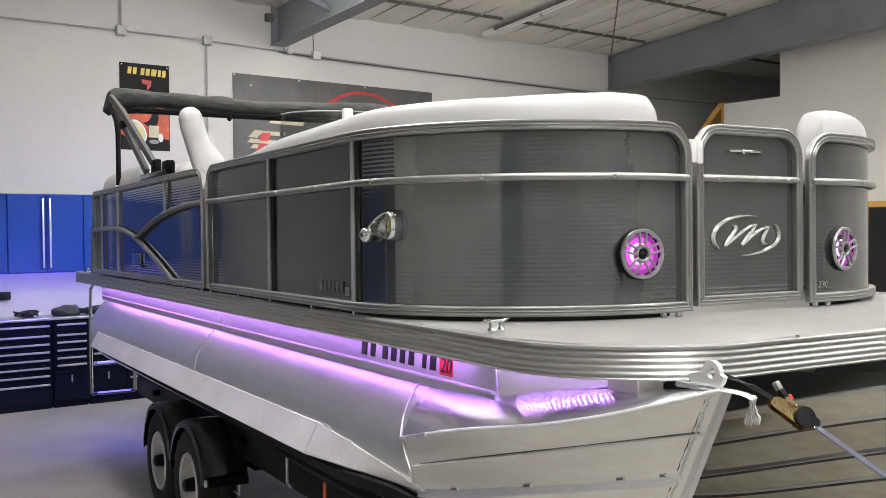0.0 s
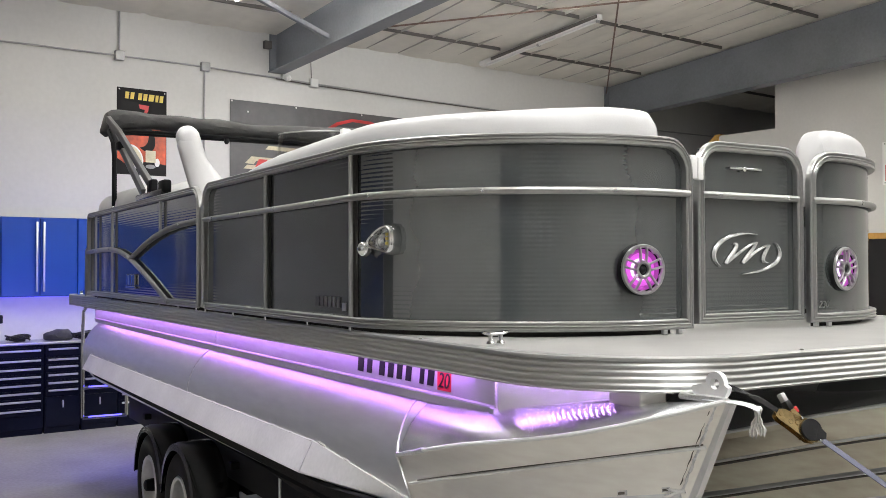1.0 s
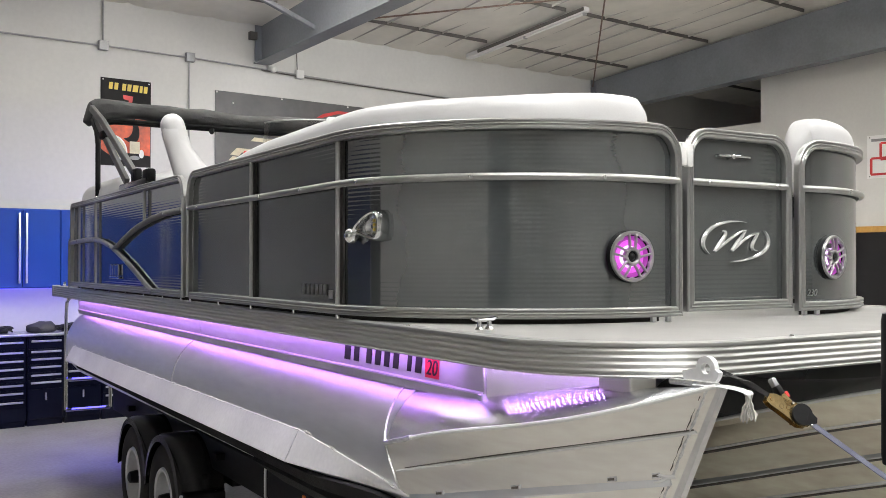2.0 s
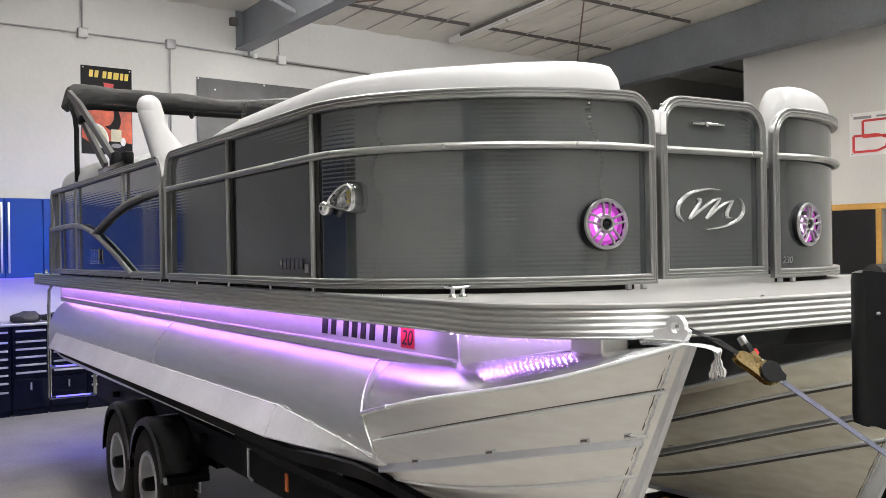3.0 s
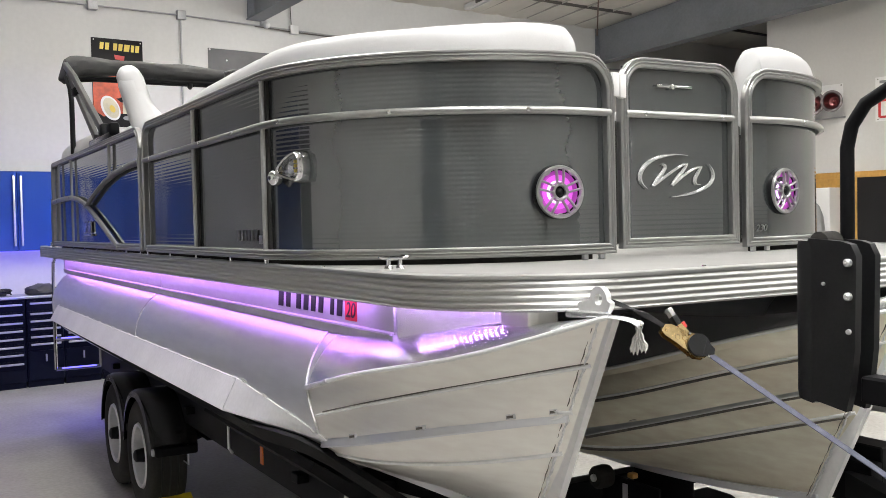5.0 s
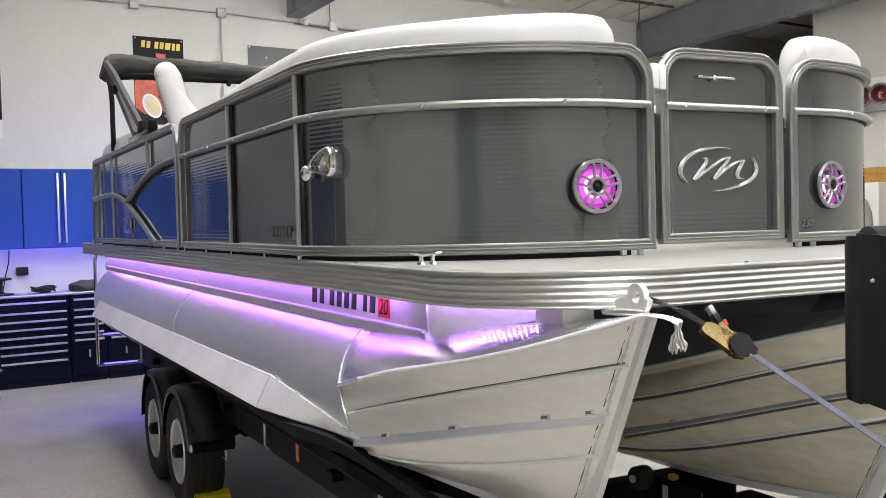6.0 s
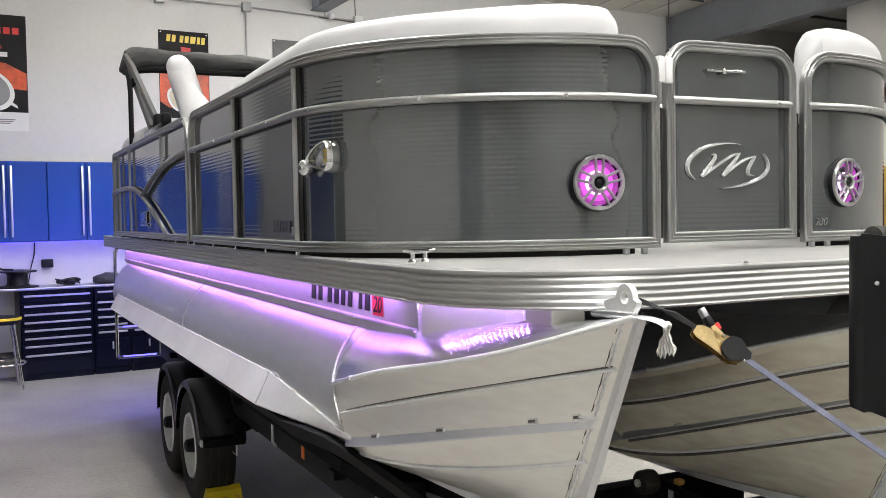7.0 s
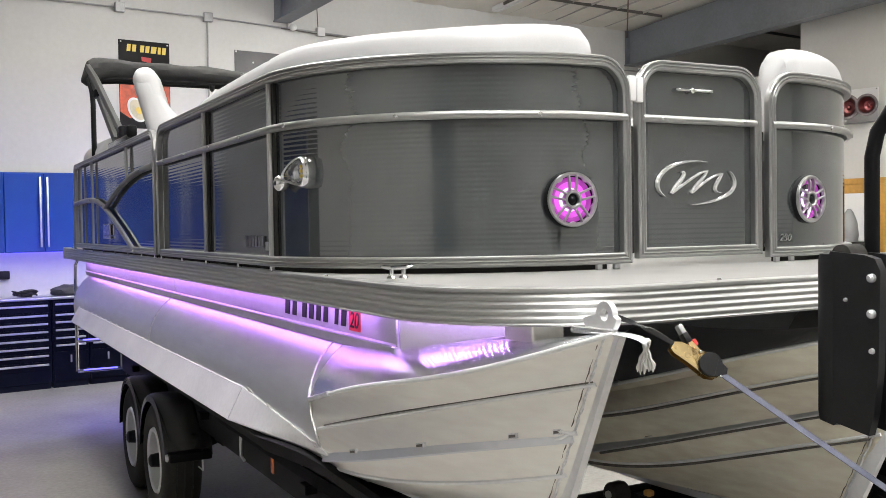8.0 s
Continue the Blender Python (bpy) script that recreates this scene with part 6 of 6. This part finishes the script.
# ---- the trailer ----
tr = thing("boat_trailer", "black tandem-axle pontoon boat trailer", "trailer")
for sd in (-1, 1):
    fr = part("frame_rail", boxed(sd * 0.90 - 0.035, sd * 0.90 + 0.035, -0.1, 5.6, 0.572, 0.745, 0.008, 2), "blackpaint", tr, "black steel frame rail with amber marker")
    part("marker", boxed(sd * 0.936 - 0.004, sd * 0.936 + 0.004, 1.73, 1.765, 0.615, 0.70, 0.003, 1), "reflector", fr, "amber side reflector")
    part("wire_guard", piped([(sd * 0.945, 2.16, 0.745), (sd * 0.95, 2.20, 0.74), (sd * 0.95, 2.20, 0.60), (sd * 0.945, 2.16, 0.585)], 0.007, 8), "rim", fr)
    mk = part("name_plate", boxed(min(sd * 0.93, sd * 1.05), max(sd * 0.93, sd * 1.05), -0.10, 0.62, 0.62, 0.80, 0.006, 1), "blackpaint", fr)
    for k, (w, h) in enumerate(((0.06, 0.062), (0.045, 0.066), (0.05, 0.046), (0.036, 0.046), (0.05, 0.046), (0.026, 0.066), (0.05, 0.046), (0.05, 0.066), (0.036, 0.046))):
        y = 0.565 - 0.056 * k
        part("maker_mark_bar", boxed(sd * 1.052 - 0.003, sd * 1.052 + 0.003, y - w * 0.9, y, 0.72, 0.72 + h, 0.0025, 1), "white", mk)
    for xb in (0.88,):
        part("bunk", rings(bmesh.new(), [[(sd * (xb - 0.045), y, z), (sd * (xb + 0.045), y, z), (sd * (xb + 0.045), y, z + 0.07), (sd * (xb - 0.045), y, z + 0.07)] for y, z in ((0.10, 0.845), (0.45, 0.805), (0.9, 0.800), (5.6, 0.800))]), "carpet", tr, "black carpeted bunk board")
    part("bunk_board", rings(bmesh.new(), [[(sd * x, y, z) for x, z in ((1.225, 0.955), (1.10, 0.868), (0.94, 0.850), (0.94, 0.80), (1.10, 0.815), (1.24, 0.925))] for y in (0.40, 0.9, 1.6)]), "carpet", tr, "black carpeted bunk board under the tube")
    part("side_guide", rings(bmesh.new(), [[(sd * (x - e), y, z + f) for x, z in ((1.20, 0.945), (1.255, 1.005), (1.280, 1.0), (1.245, 0.945))] for y, e, f in ((-0.40, 0.20, -0.11), (-0.2, 0.13, -0.08), (0.0, 0.05, -0.01), (0.2, -0.012, 0.045), (0.34, -0.03, 0.055), (0.5, -0.045, 0.05), (0.7, -0.05, 0.035), (0.95, 0.0, 0.0), (5.4, 0.0, 0.0))]), "carpet", tr, "black carpeted side guide board")
    for y in (1.22, 2.9, 4.9):
        part("bunk_bracket", boxed(sd * 0.84 - 0.02, sd * 0.84 + 0.36 * sd if sd > 0 else sd * 0.84 + 0.02, y - 0.03, y + 0.03, 0.72, 0.82) if sd > 0 else boxed(-0.985, -0.86, y - 0.035, y + 0.035, 0.66, 0.70, 0.004, 1), "blackpaint", tr)
for y in (0.5, 2.2, 3.1, 5.0):
    part("cross_member", boxed(-0.9, 0.9, y - 0.04, y + 0.04, 0.60, 0.70, 0.006, 1), "blackpaint", tr)
part("tongue", boxed(-0.06, 0.06, -3.2, 0.55, 0.50, 0.60, 0.008, 2), "blackpaint", tr)
for sd in (-1, 1):
    part("tongue_brace", rings(bmesh.new(), [[(x - 0.04, y, 0.60), (x + 0.04, y, 0.60), (x + 0.04, y, 0.70), (x - 0.04, y, 0.70)] for x, y in ((sd * 0.88, 0.0), (sd * 0.05, -1.6))]), "blackpaint", tr)


def wheel_at(x, y, sd):
    tyre = part("wheel", turned(bmesh.new(), (0, 0, 0), (sd, 0, 0), [(0.16, -0.10), (0.26, -0.108), (0.30, -0.103), (0.322, -0.09), (0.332, -0.07), (0.335, 0.0), (0.332, 0.07), (0.322, 0.09), (0.30, 0.103), (0.26, 0.108), (0.21, 0.102), (0.195, 0.095), (0.192, 0.085)], 56), "rubber", tr, "worn black trailer tyre on a silver rim")
    tyre.matrix_local = pose(x, y, 0.342) @ Matrix.Scale(1.02, 4)
    for q in (-0.045, 0.0, 0.045):
        part("tread_groove", turned(bmesh.new(), (q, 0, 0), (sd, 0, 0), [(0.3335, -0.005), (0.3358, -0.004), (0.3358, 0.004), (0.3335, 0.005)], 56), "ink", tyre)
    part("rim", turned(bmesh.new(), (0, 0, 0), (sd, 0, 0), [(0.195, 0.088), (0.186, 0.103), (0.176, 0.104), (0.166, 0.096), (0.158, 0.050), (0.152, 0.020), (0.146, 0.012)], 48), "rim", tyre)
    # disc coloured darker for the shade deep inside the rim
    part("rim_disc", turned(bmesh.new(), (0, 0, 0), (sd, 0, 0), [(0.147, 0.012), (0.138, 0.006), (0.12, 0.012), (0.085, 0.030), (0.06, 0.034), (0.058, 0.008)], 48), "rimdark", tyre, "shaded grey wheel disc")
    for k in range(5):
        a = 2 * math.pi * k / 5
        part("rim_hole", turned(bmesh.new(), (sd * 0.010, 0.118 * math.cos(a), 0.118 * math.sin(a)), (sd, 0, 0), [(0.029, -0.012), (0.029, 0.006), (0.022, 0.007), (0.001, 0.007)], 16), "ink", tyre)
        part("wheel_nut", turned(bmesh.new(), (sd * 0.026, 0.075 * math.cos(a + 0.6), 0.075 * math.sin(a + 0.6)), (sd, 0, 0), [(0.011, 0), (0.011, 0.018), (0.006, 0.022)], 6), "chrome", tyre)
    part("hub", turned(bmesh.new(), (sd * 0.005, 0, 0), (sd, 0, 0), [(0.045, 0), (0.042, 0.07), (0.036, 0.115), (0.02, 0.125)], 24), "plastic", tyre, "black hub cap")


for sd in (-1, 1):
    for y in (3.40, 4.13):
        wheel_at(sd * 1.03, y, sd)
        part("axle_stub", piped([(sd * 1.0, y, 0.342), (sd * 0.7, y, 0.45)], 0.03, 10), "blackpaint", tr)
        # arched mudguard over each wheel
        loops = []
        for i in range(25):
            a = radians(170 - 168 * i / 24)
            rr = 0.39
            cy, cz = y + rr * math.cos(a), 0.36 + rr * 0.98 * math.sin(a)
            oy, oz = math.cos(a), math.sin(a)
            loops.append([(sd * 0.88, cy, cz), (sd * 1.12, cy, cz), (sd * 1.145, cy - 0.012 * oy, cz - 0.012 * oz), (sd * 1.15, cy - 0.05 * oy, cz - 0.05 * oz), (sd * 1.143, cy - 0.05 * oy, cz - 0.05 * oz), (sd * 1.135, cy - 0.018 * oy, cz - 0.018 * oz), (sd * 1.11, cy - 0.008 * oy, cz - 0.008 * oz), (sd * 0.88, cy - 0.008 * oy, cz - 0.008 * oz)])
        part("mudguard", rings(bmesh.new(), loops), "gloss", tr, "black rounded mudguard")
    part("step_plate", boxed(min(sd * 0.9, sd * 1.14), max(sd * 0.9, sd * 1.14), 2.94, 3.03, 0.42, 0.47, 0.01, 2), "blackpaint", tr)
    part("step_lamp", turned(bmesh.new(), (sd * 1.141, 2.98, 0.445), (sd, 0, 0), [(0.022, 0), (0.02, 0.01), (0.005, 0.013)], 16), "rim", tr)
    part("jack_loop", piped([(sd * 0.95, 3.08, 0.47), (sd * 0.95, 3.08, 0.355), (sd * 0.95, 2.97, 0.355), (sd * 0.95, 2.97, 0.47)], 0.005, 8), "rim", tr)
    part("axle_beam", boxed(min(sd * 0.62, sd * 0.78), max(sd * 0.62, sd * 0.78), 3.2, 4.6, 0.42, 0.60, 0.01, 1), "blackpaint", tr)

# keel rollers and their cradle under the centre tube
cr = part("keel_cradle", boxed(-0.34, 0.34, 0.06, 0.16, 0.56, 0.64, 0.006, 1), "blackpaint", tr, "black keel roller cradle")
for sd in (-1, 1):
    part("cradle_plate", boxed(sd * 0.078 - 0.006, sd * 0.078 + 0.006, 0.05, 0.36, 0.60, 0.765, 0.004, 1), "blackpaint", cr)
    bm = bmesh.new()
    turned(bm, (sd * 0.086, 0.317, 0.758), (sd, 0, 0), [(0.02, 0.0), (0.040, 0.004), (0.044, 0.02), (0.042, 0.06), (0.036, 0.068), (0.012, 0.070)], 24)
    part("roller", bm, "rubber", cr, "black rubber keel roller")
    part("roller_pin", turned(bmesh.new(), (sd * 0.154, 0.317, 0.758), (sd, 0, 0), [(0.014, 0), (0.014, 0.010), (0.006, 0.012)], 12), "rim", cr)
    part("slot", boxed(sd * 0.086 - 0.002, sd * 0.086 + 0.002, 0.215, 0.240, 0.665, 0.745), "rim", cr)
    part("cradle_bolt", turned(bmesh.new(), (sd * 0.084, 0.12, 0.66), (sd, 0, 0), [(0.010, 0), (0.010, 0.006), (0.004, 0.008)], 6), "rim", cr)
    part("cradle_arm", rings(bmesh.new(), [[(sd * 0.10, y, z), (sd * 0.32, y, z), (sd * 0.32, y, z + 0.03), (sd * 0.10, y, z + 0.03)] for y, z in ((-0.02, 0.60), (0.10, 0.64), (0.22, 0.64))]), "blackpaint", cr)
part("cradle_pad", boxed(-0.075, -0.045, 0.20, 0.23, 0.765, 0.785, 0.004, 1), "wood", cr)

# bow stop: black upright guide with bolts, hoop and arm
ws = part("bow_stop", bmesh.new(), "plastic", tr, "black upright bow stop guide with bolts")
bm = bmesh.new()
prof = [(-0.845, 1.262), (-0.87, 1.257), (-0.88, 1.264), (-0.965, 1.250), (-0.978, 1.30), (-0.99, 1.40), (-0.995, 1.62), (-0.98, 1.648), (-0.955, 1.655), (-0.862, 1.662), (-0.852, 1.64), (-0.845, 1.62)]
plate(bm, [(-0.43, y, z) for y, z in prof], (0.022, 0, 0))
part("side_plate", bm, "plastic", ws)
bm = bmesh.new()
plate(bm, [(-0.36, y, z) for y, z in prof], (0.02, 0, 0))
part("side_plate", bm, "plastic", ws)
bm = bmesh.new()
turned(bm, (-0.395, -0.850, 1.255), (0, 0, 1), [(0.02, 0), (0.037, 0.008), (0.04, 0.03), (0.04, 0.38), (0.037, 0.40), (0.02, 0.405)], 24)
part("bumper", bm, "plastic", ws, "rounded black bumper")
part("top_roller", turned(bmesh.new(), (-0.425, -0.885, 1.650), (1, 0, 0), [(0.010, 0), (0.028, 0.004), (0.028, 0.06), (0.010, 0.064)], 24), "rubber", ws)
for x in (-0.432, -0.338):
    for z in (1.605, 1.525):
        part("bolt", turned(bmesh.new(), (x, -0.975, z), (-1, 0, 0), [(0.010, -0.005), (0.010, 0.006), (0.006, 0.011), (0.001, 0.012)], 12), "rim", ws)
part("bolt", turned(bmesh.new(), (-0.432, -0.975, 1.442), (-1, 0, 0), [(0.007, -0.002), (0.006, 0.004), (0.001, 0.005)], 10), "rim", ws)
part("bolt", turned(bmesh.new(), (-0.432, -0.905, 1.552), (-1, 0, 0), [(0.005, -0.002), (0.004, 0.003), (0.001, 0.004)], 10), "rim", ws)
part("hoop", piped([(-0.34, -0.905, 1.30), (-0.34, -0.905, 1.88), (-0.335, -0.915, 1.935), (-0.33, -0.95, 1.985), (-0.325, -1.02, 2.02), (-0.32, -1.12, 2.03), (-0.32, -1.3, 2.03)], 0.017, 12), "blackpaint", ws, "black tube hoop")
part("arm", boxed(-0.40, -0.34, -1.9, -0.98, 1.27, 1.335, 0.006, 1), "blackpaint", ws)
part("mast", boxed(-0.42, -0.32, -1.95, -1.84, 0.55, 1.34, 0.006, 1), "blackpaint", ws)
part("mast_foot", boxed(-0.42, 0.06, -1.95, -1.84, 0.52, 0.60, 0.006, 1), "blackpaint", ws)

# wheel chock
ck = thing("wheel_chock", "bright yellow plastic wheel chock on the floor", "wheel chock", pose(-1.0, 3.11, 0, 0, 0, 0))
bm = bmesh.new()
rings(bm, [[(x, -0.14, 0), (x, 0.13, 0), (x, 0.125, 0.03), (x, 0.06, 0.13), (x, 0.02, 0.15), (x, -0.02, 0.13), (x, -0.06, 0.04), (x, -0.13, 0.03)] for x in (-0.10, -0.095, 0.095, 0.10)])
part("body", bm, "yellow", ck)
for x in (-0.07, 0.0, 0.07):
    part("rib", boxed(x - 0.01, x + 0.01, -0.12, 0.02, 0.03, 0.10, 0.004, 1), "yellow", ck)

# ratchet strap from the port lifting eye
rs = thing("ratchet_strap", "ratchet tie-down strap hooked to the lifting eye", "ratchet strap")
a, b = Vector((-1.0, -0.775, 1.540)), Vector((-0.815, -0.889, 1.423))
d = (b - a).normalized()


def belt(pts, w, side, t=0.002):
    return rail(bmesh.new(), [(p, side) for p in pts], [(-t, -w / 2), (t, -w / 2), (t, w / 2), (-t, w / 2)])


nside = Vector((-0.5, -0.75, 0.45))
loops = []
for i in range(25):
    t = i / 24
    c = a + d * 0.20 * t + Vector((0, 0, 0.012 * math.sin(math.pi * t)))
    tw = 1.0 + 5.5 * t
    u_ = Vector((0.3 * math.cos(tw), -0.4 * math.cos(tw), math.sin(tw))).normalized()
    w_ = d.cross(u_).normalized()
    loops.append([c + u_ * p_ + w_ * q_ for p_, q_ in ((-0.006, -0.002), (0.006, -0.002), (0.006, 0.002), (-0.006, 0.002))])
part("hook_webbing", rings(bmesh.new(), loops), "canvas", rs, "black twisted hook end")
end = Vector((-0.14, -1.29, 0.86))
wd = (end - b).normalized()
part("webbing", belt([b, b + wd * 0.5, end], 0.012, nside), "webbing", rs, "grey-blue flat webbing")
yax = d
zax = (nside - yax * nside.dot(yax)).normalized()
xax = yax.cross(zax).normalized()
rm = Matrix((xax.to_4d(), yax.to_4d(), zax.to_4d(), (0, 0, 0, 1))).transposed()
rm[3] = (0, 0, 0, 1)
rm.translation = b - d * 0.03
rm = rm @ Matrix.Diagonal((0.76, 0.76, 0.76, 1))
up_ = 1.0 if xax.z > 0 else -1.0
CHEEK = [(-0.014, -0.098), (0.010, -0.100), (0.020, -0.085), (0.026, -0.045), (0.036, 0.0), (0.040, 0.022), (0.030, 0.046), (0.008, 0.056), (-0.016, 0.050), (-0.032, 0.034), (-0.034, 0.010), (-0.026, -0.035), (-0.024, -0.080)]
bm = bmesh.new()
plate(bm, [(x * 0.9, y, 0.012) for x, y in CHEEK], (0, 0, 0.003))
rt = part("ratchet", bm, "brass", rs, "yellow zinc ratchet buckle")
rt.matrix_local = rm
bm = bmesh.new()
plate(bm, [(x * 0.9, y, -0.014) for x, y in CHEEK], (0, 0, 0.003))
part("side_cheek", bm, "brass", rt)
bm = bmesh.new()
plate(bm, [(0.033 * math.cos(t), 0.016 + 0.033 * math.sin(t), 0.015) for t in (2 * math.pi * k / 32 for k in range(32))], (0, 0, 0.010))
part("spool_cover", bm, "plastic", rt, "round black ratchet cover")
bm = bmesh.new()
plate(bm, [(-0.022, 0.030, 0.019), (-0.010, 0.062, 0.019), (0.006, 0.066, 0.019), (0.028, 0.036, 0.019)], (0, 0, 0.007))
part("cover_tail", bm, "plastic", rt)
for x, y, z in ((0.020 * up_, -0.022, 0.019), (-0.020 * up_, 0.052, 0.026)):
    part("rivet", turned(bmesh.new(), (x, y, z), (0, 0, 1), [(0.005, 0), (0.004, 0.003), (0.001, 0.004)], 10), "chrome", rt)
part("cheek_hole", turned(bmesh.new(), (-0.006 * up_, -0.050, 0.0148), (0, 0, 1), [(0.008, 0), (0.007, 0.0006)], 14), "ink", rt)
for y in (-0.086, -0.03, 0.02):
    part("cross_pin", piped([(0.0, y, -0.017), (0.0, y, 0.017)], 0.006, 10), "brass", rt)
hd_ = part("handle", bmesh.new(), "brass", rt)
hd_.matrix_local = pose(0, 0.016, 0, 0, 0, 36 * up_) @ Matrix.Diagonal((-1 if up_ > 0 else 1, 1, 1, 1))
for z in (0.012, -0.015):
    bm = bmesh.new()
    plate(bm, [(-0.020, -0.028, z), (0.0, -0.040, z), (0.012, -0.085, z), (0.022, -0.085, z), (0.034, -0.020, z), (0.036, 0.012, z), (0.0, 0.034, z), (-0.030, 0.010, z)], (0, 0, 0.003))
    part("handle_plate", bm, "brass", hd_)
part("grip", boxed(0.008, 0.026, -0.110, -0.078, -0.016, 0.016, 0.004, 2), "plastic", hd_)
part("grip_tip", boxed(0.009, 0.025, -0.136, -0.106, -0.014, 0.014, 0.004, 2), "galv", hd_)
part("release_tab", boxed(-0.004, 0.008, -0.082, -0.062, -0.012, 0.012, 0.002, 1), "red", hd_, "red release tab")

rg = thing("rag", "torn white rag strips tied under the bow tip", "rag")
base = Vector((-0.985, -0.868, 1.490))
for lean, long_, k in ((-0.007, 0.062, 0), (0.006, 0.056, 1)):
    loops = []
    for i in range(15):
        t = i / 14
        c = base + Vector((lean * t + 0.003 * math.sin(t * 7 + 2 * k), -lean * 1.1 * t, -long_ * t))
        w = 0.006 + 0.004 * t + 0.0014 * math.sin(t * 17 + k)
        across = [lerp(-w, w, q / 8) for q in range(9)]
        fold = [0.0035 * math.sin(q * 2.2 + 3 * t + k) * (1.1 - 0.5 * t) for q in range(9)]
        tail = [0.005 * math.sin(q * 1.7 + k) * t ** 6 for q in range(9)]
        loops.append([c + Vector((0.65 * a, -0.76 * a, f_)) + Vector((0.76, 0.65, 0)) * g_ for a, g_, f_ in zip(across, fold, tail)] + [c + Vector((0.65 * a, -0.76 * a, f_)) + Vector((0.76, 0.65, 0)) * (g_ - 0.0015) for a, g_, f_ in reversed(list(zip(across, fold, tail)))])
    part("strip", rings(bmesh.new(), loops), "rag", rg)
part("knot", turned(bmesh.new(), base + Vector((0, 0, -0.004)), (0, 0, 1), [(0.003, 0), (0.010, 0.003), (0.011, 0.008), (0.007, 0.013), (0.002, 0.014)], 14), "rag", rg)
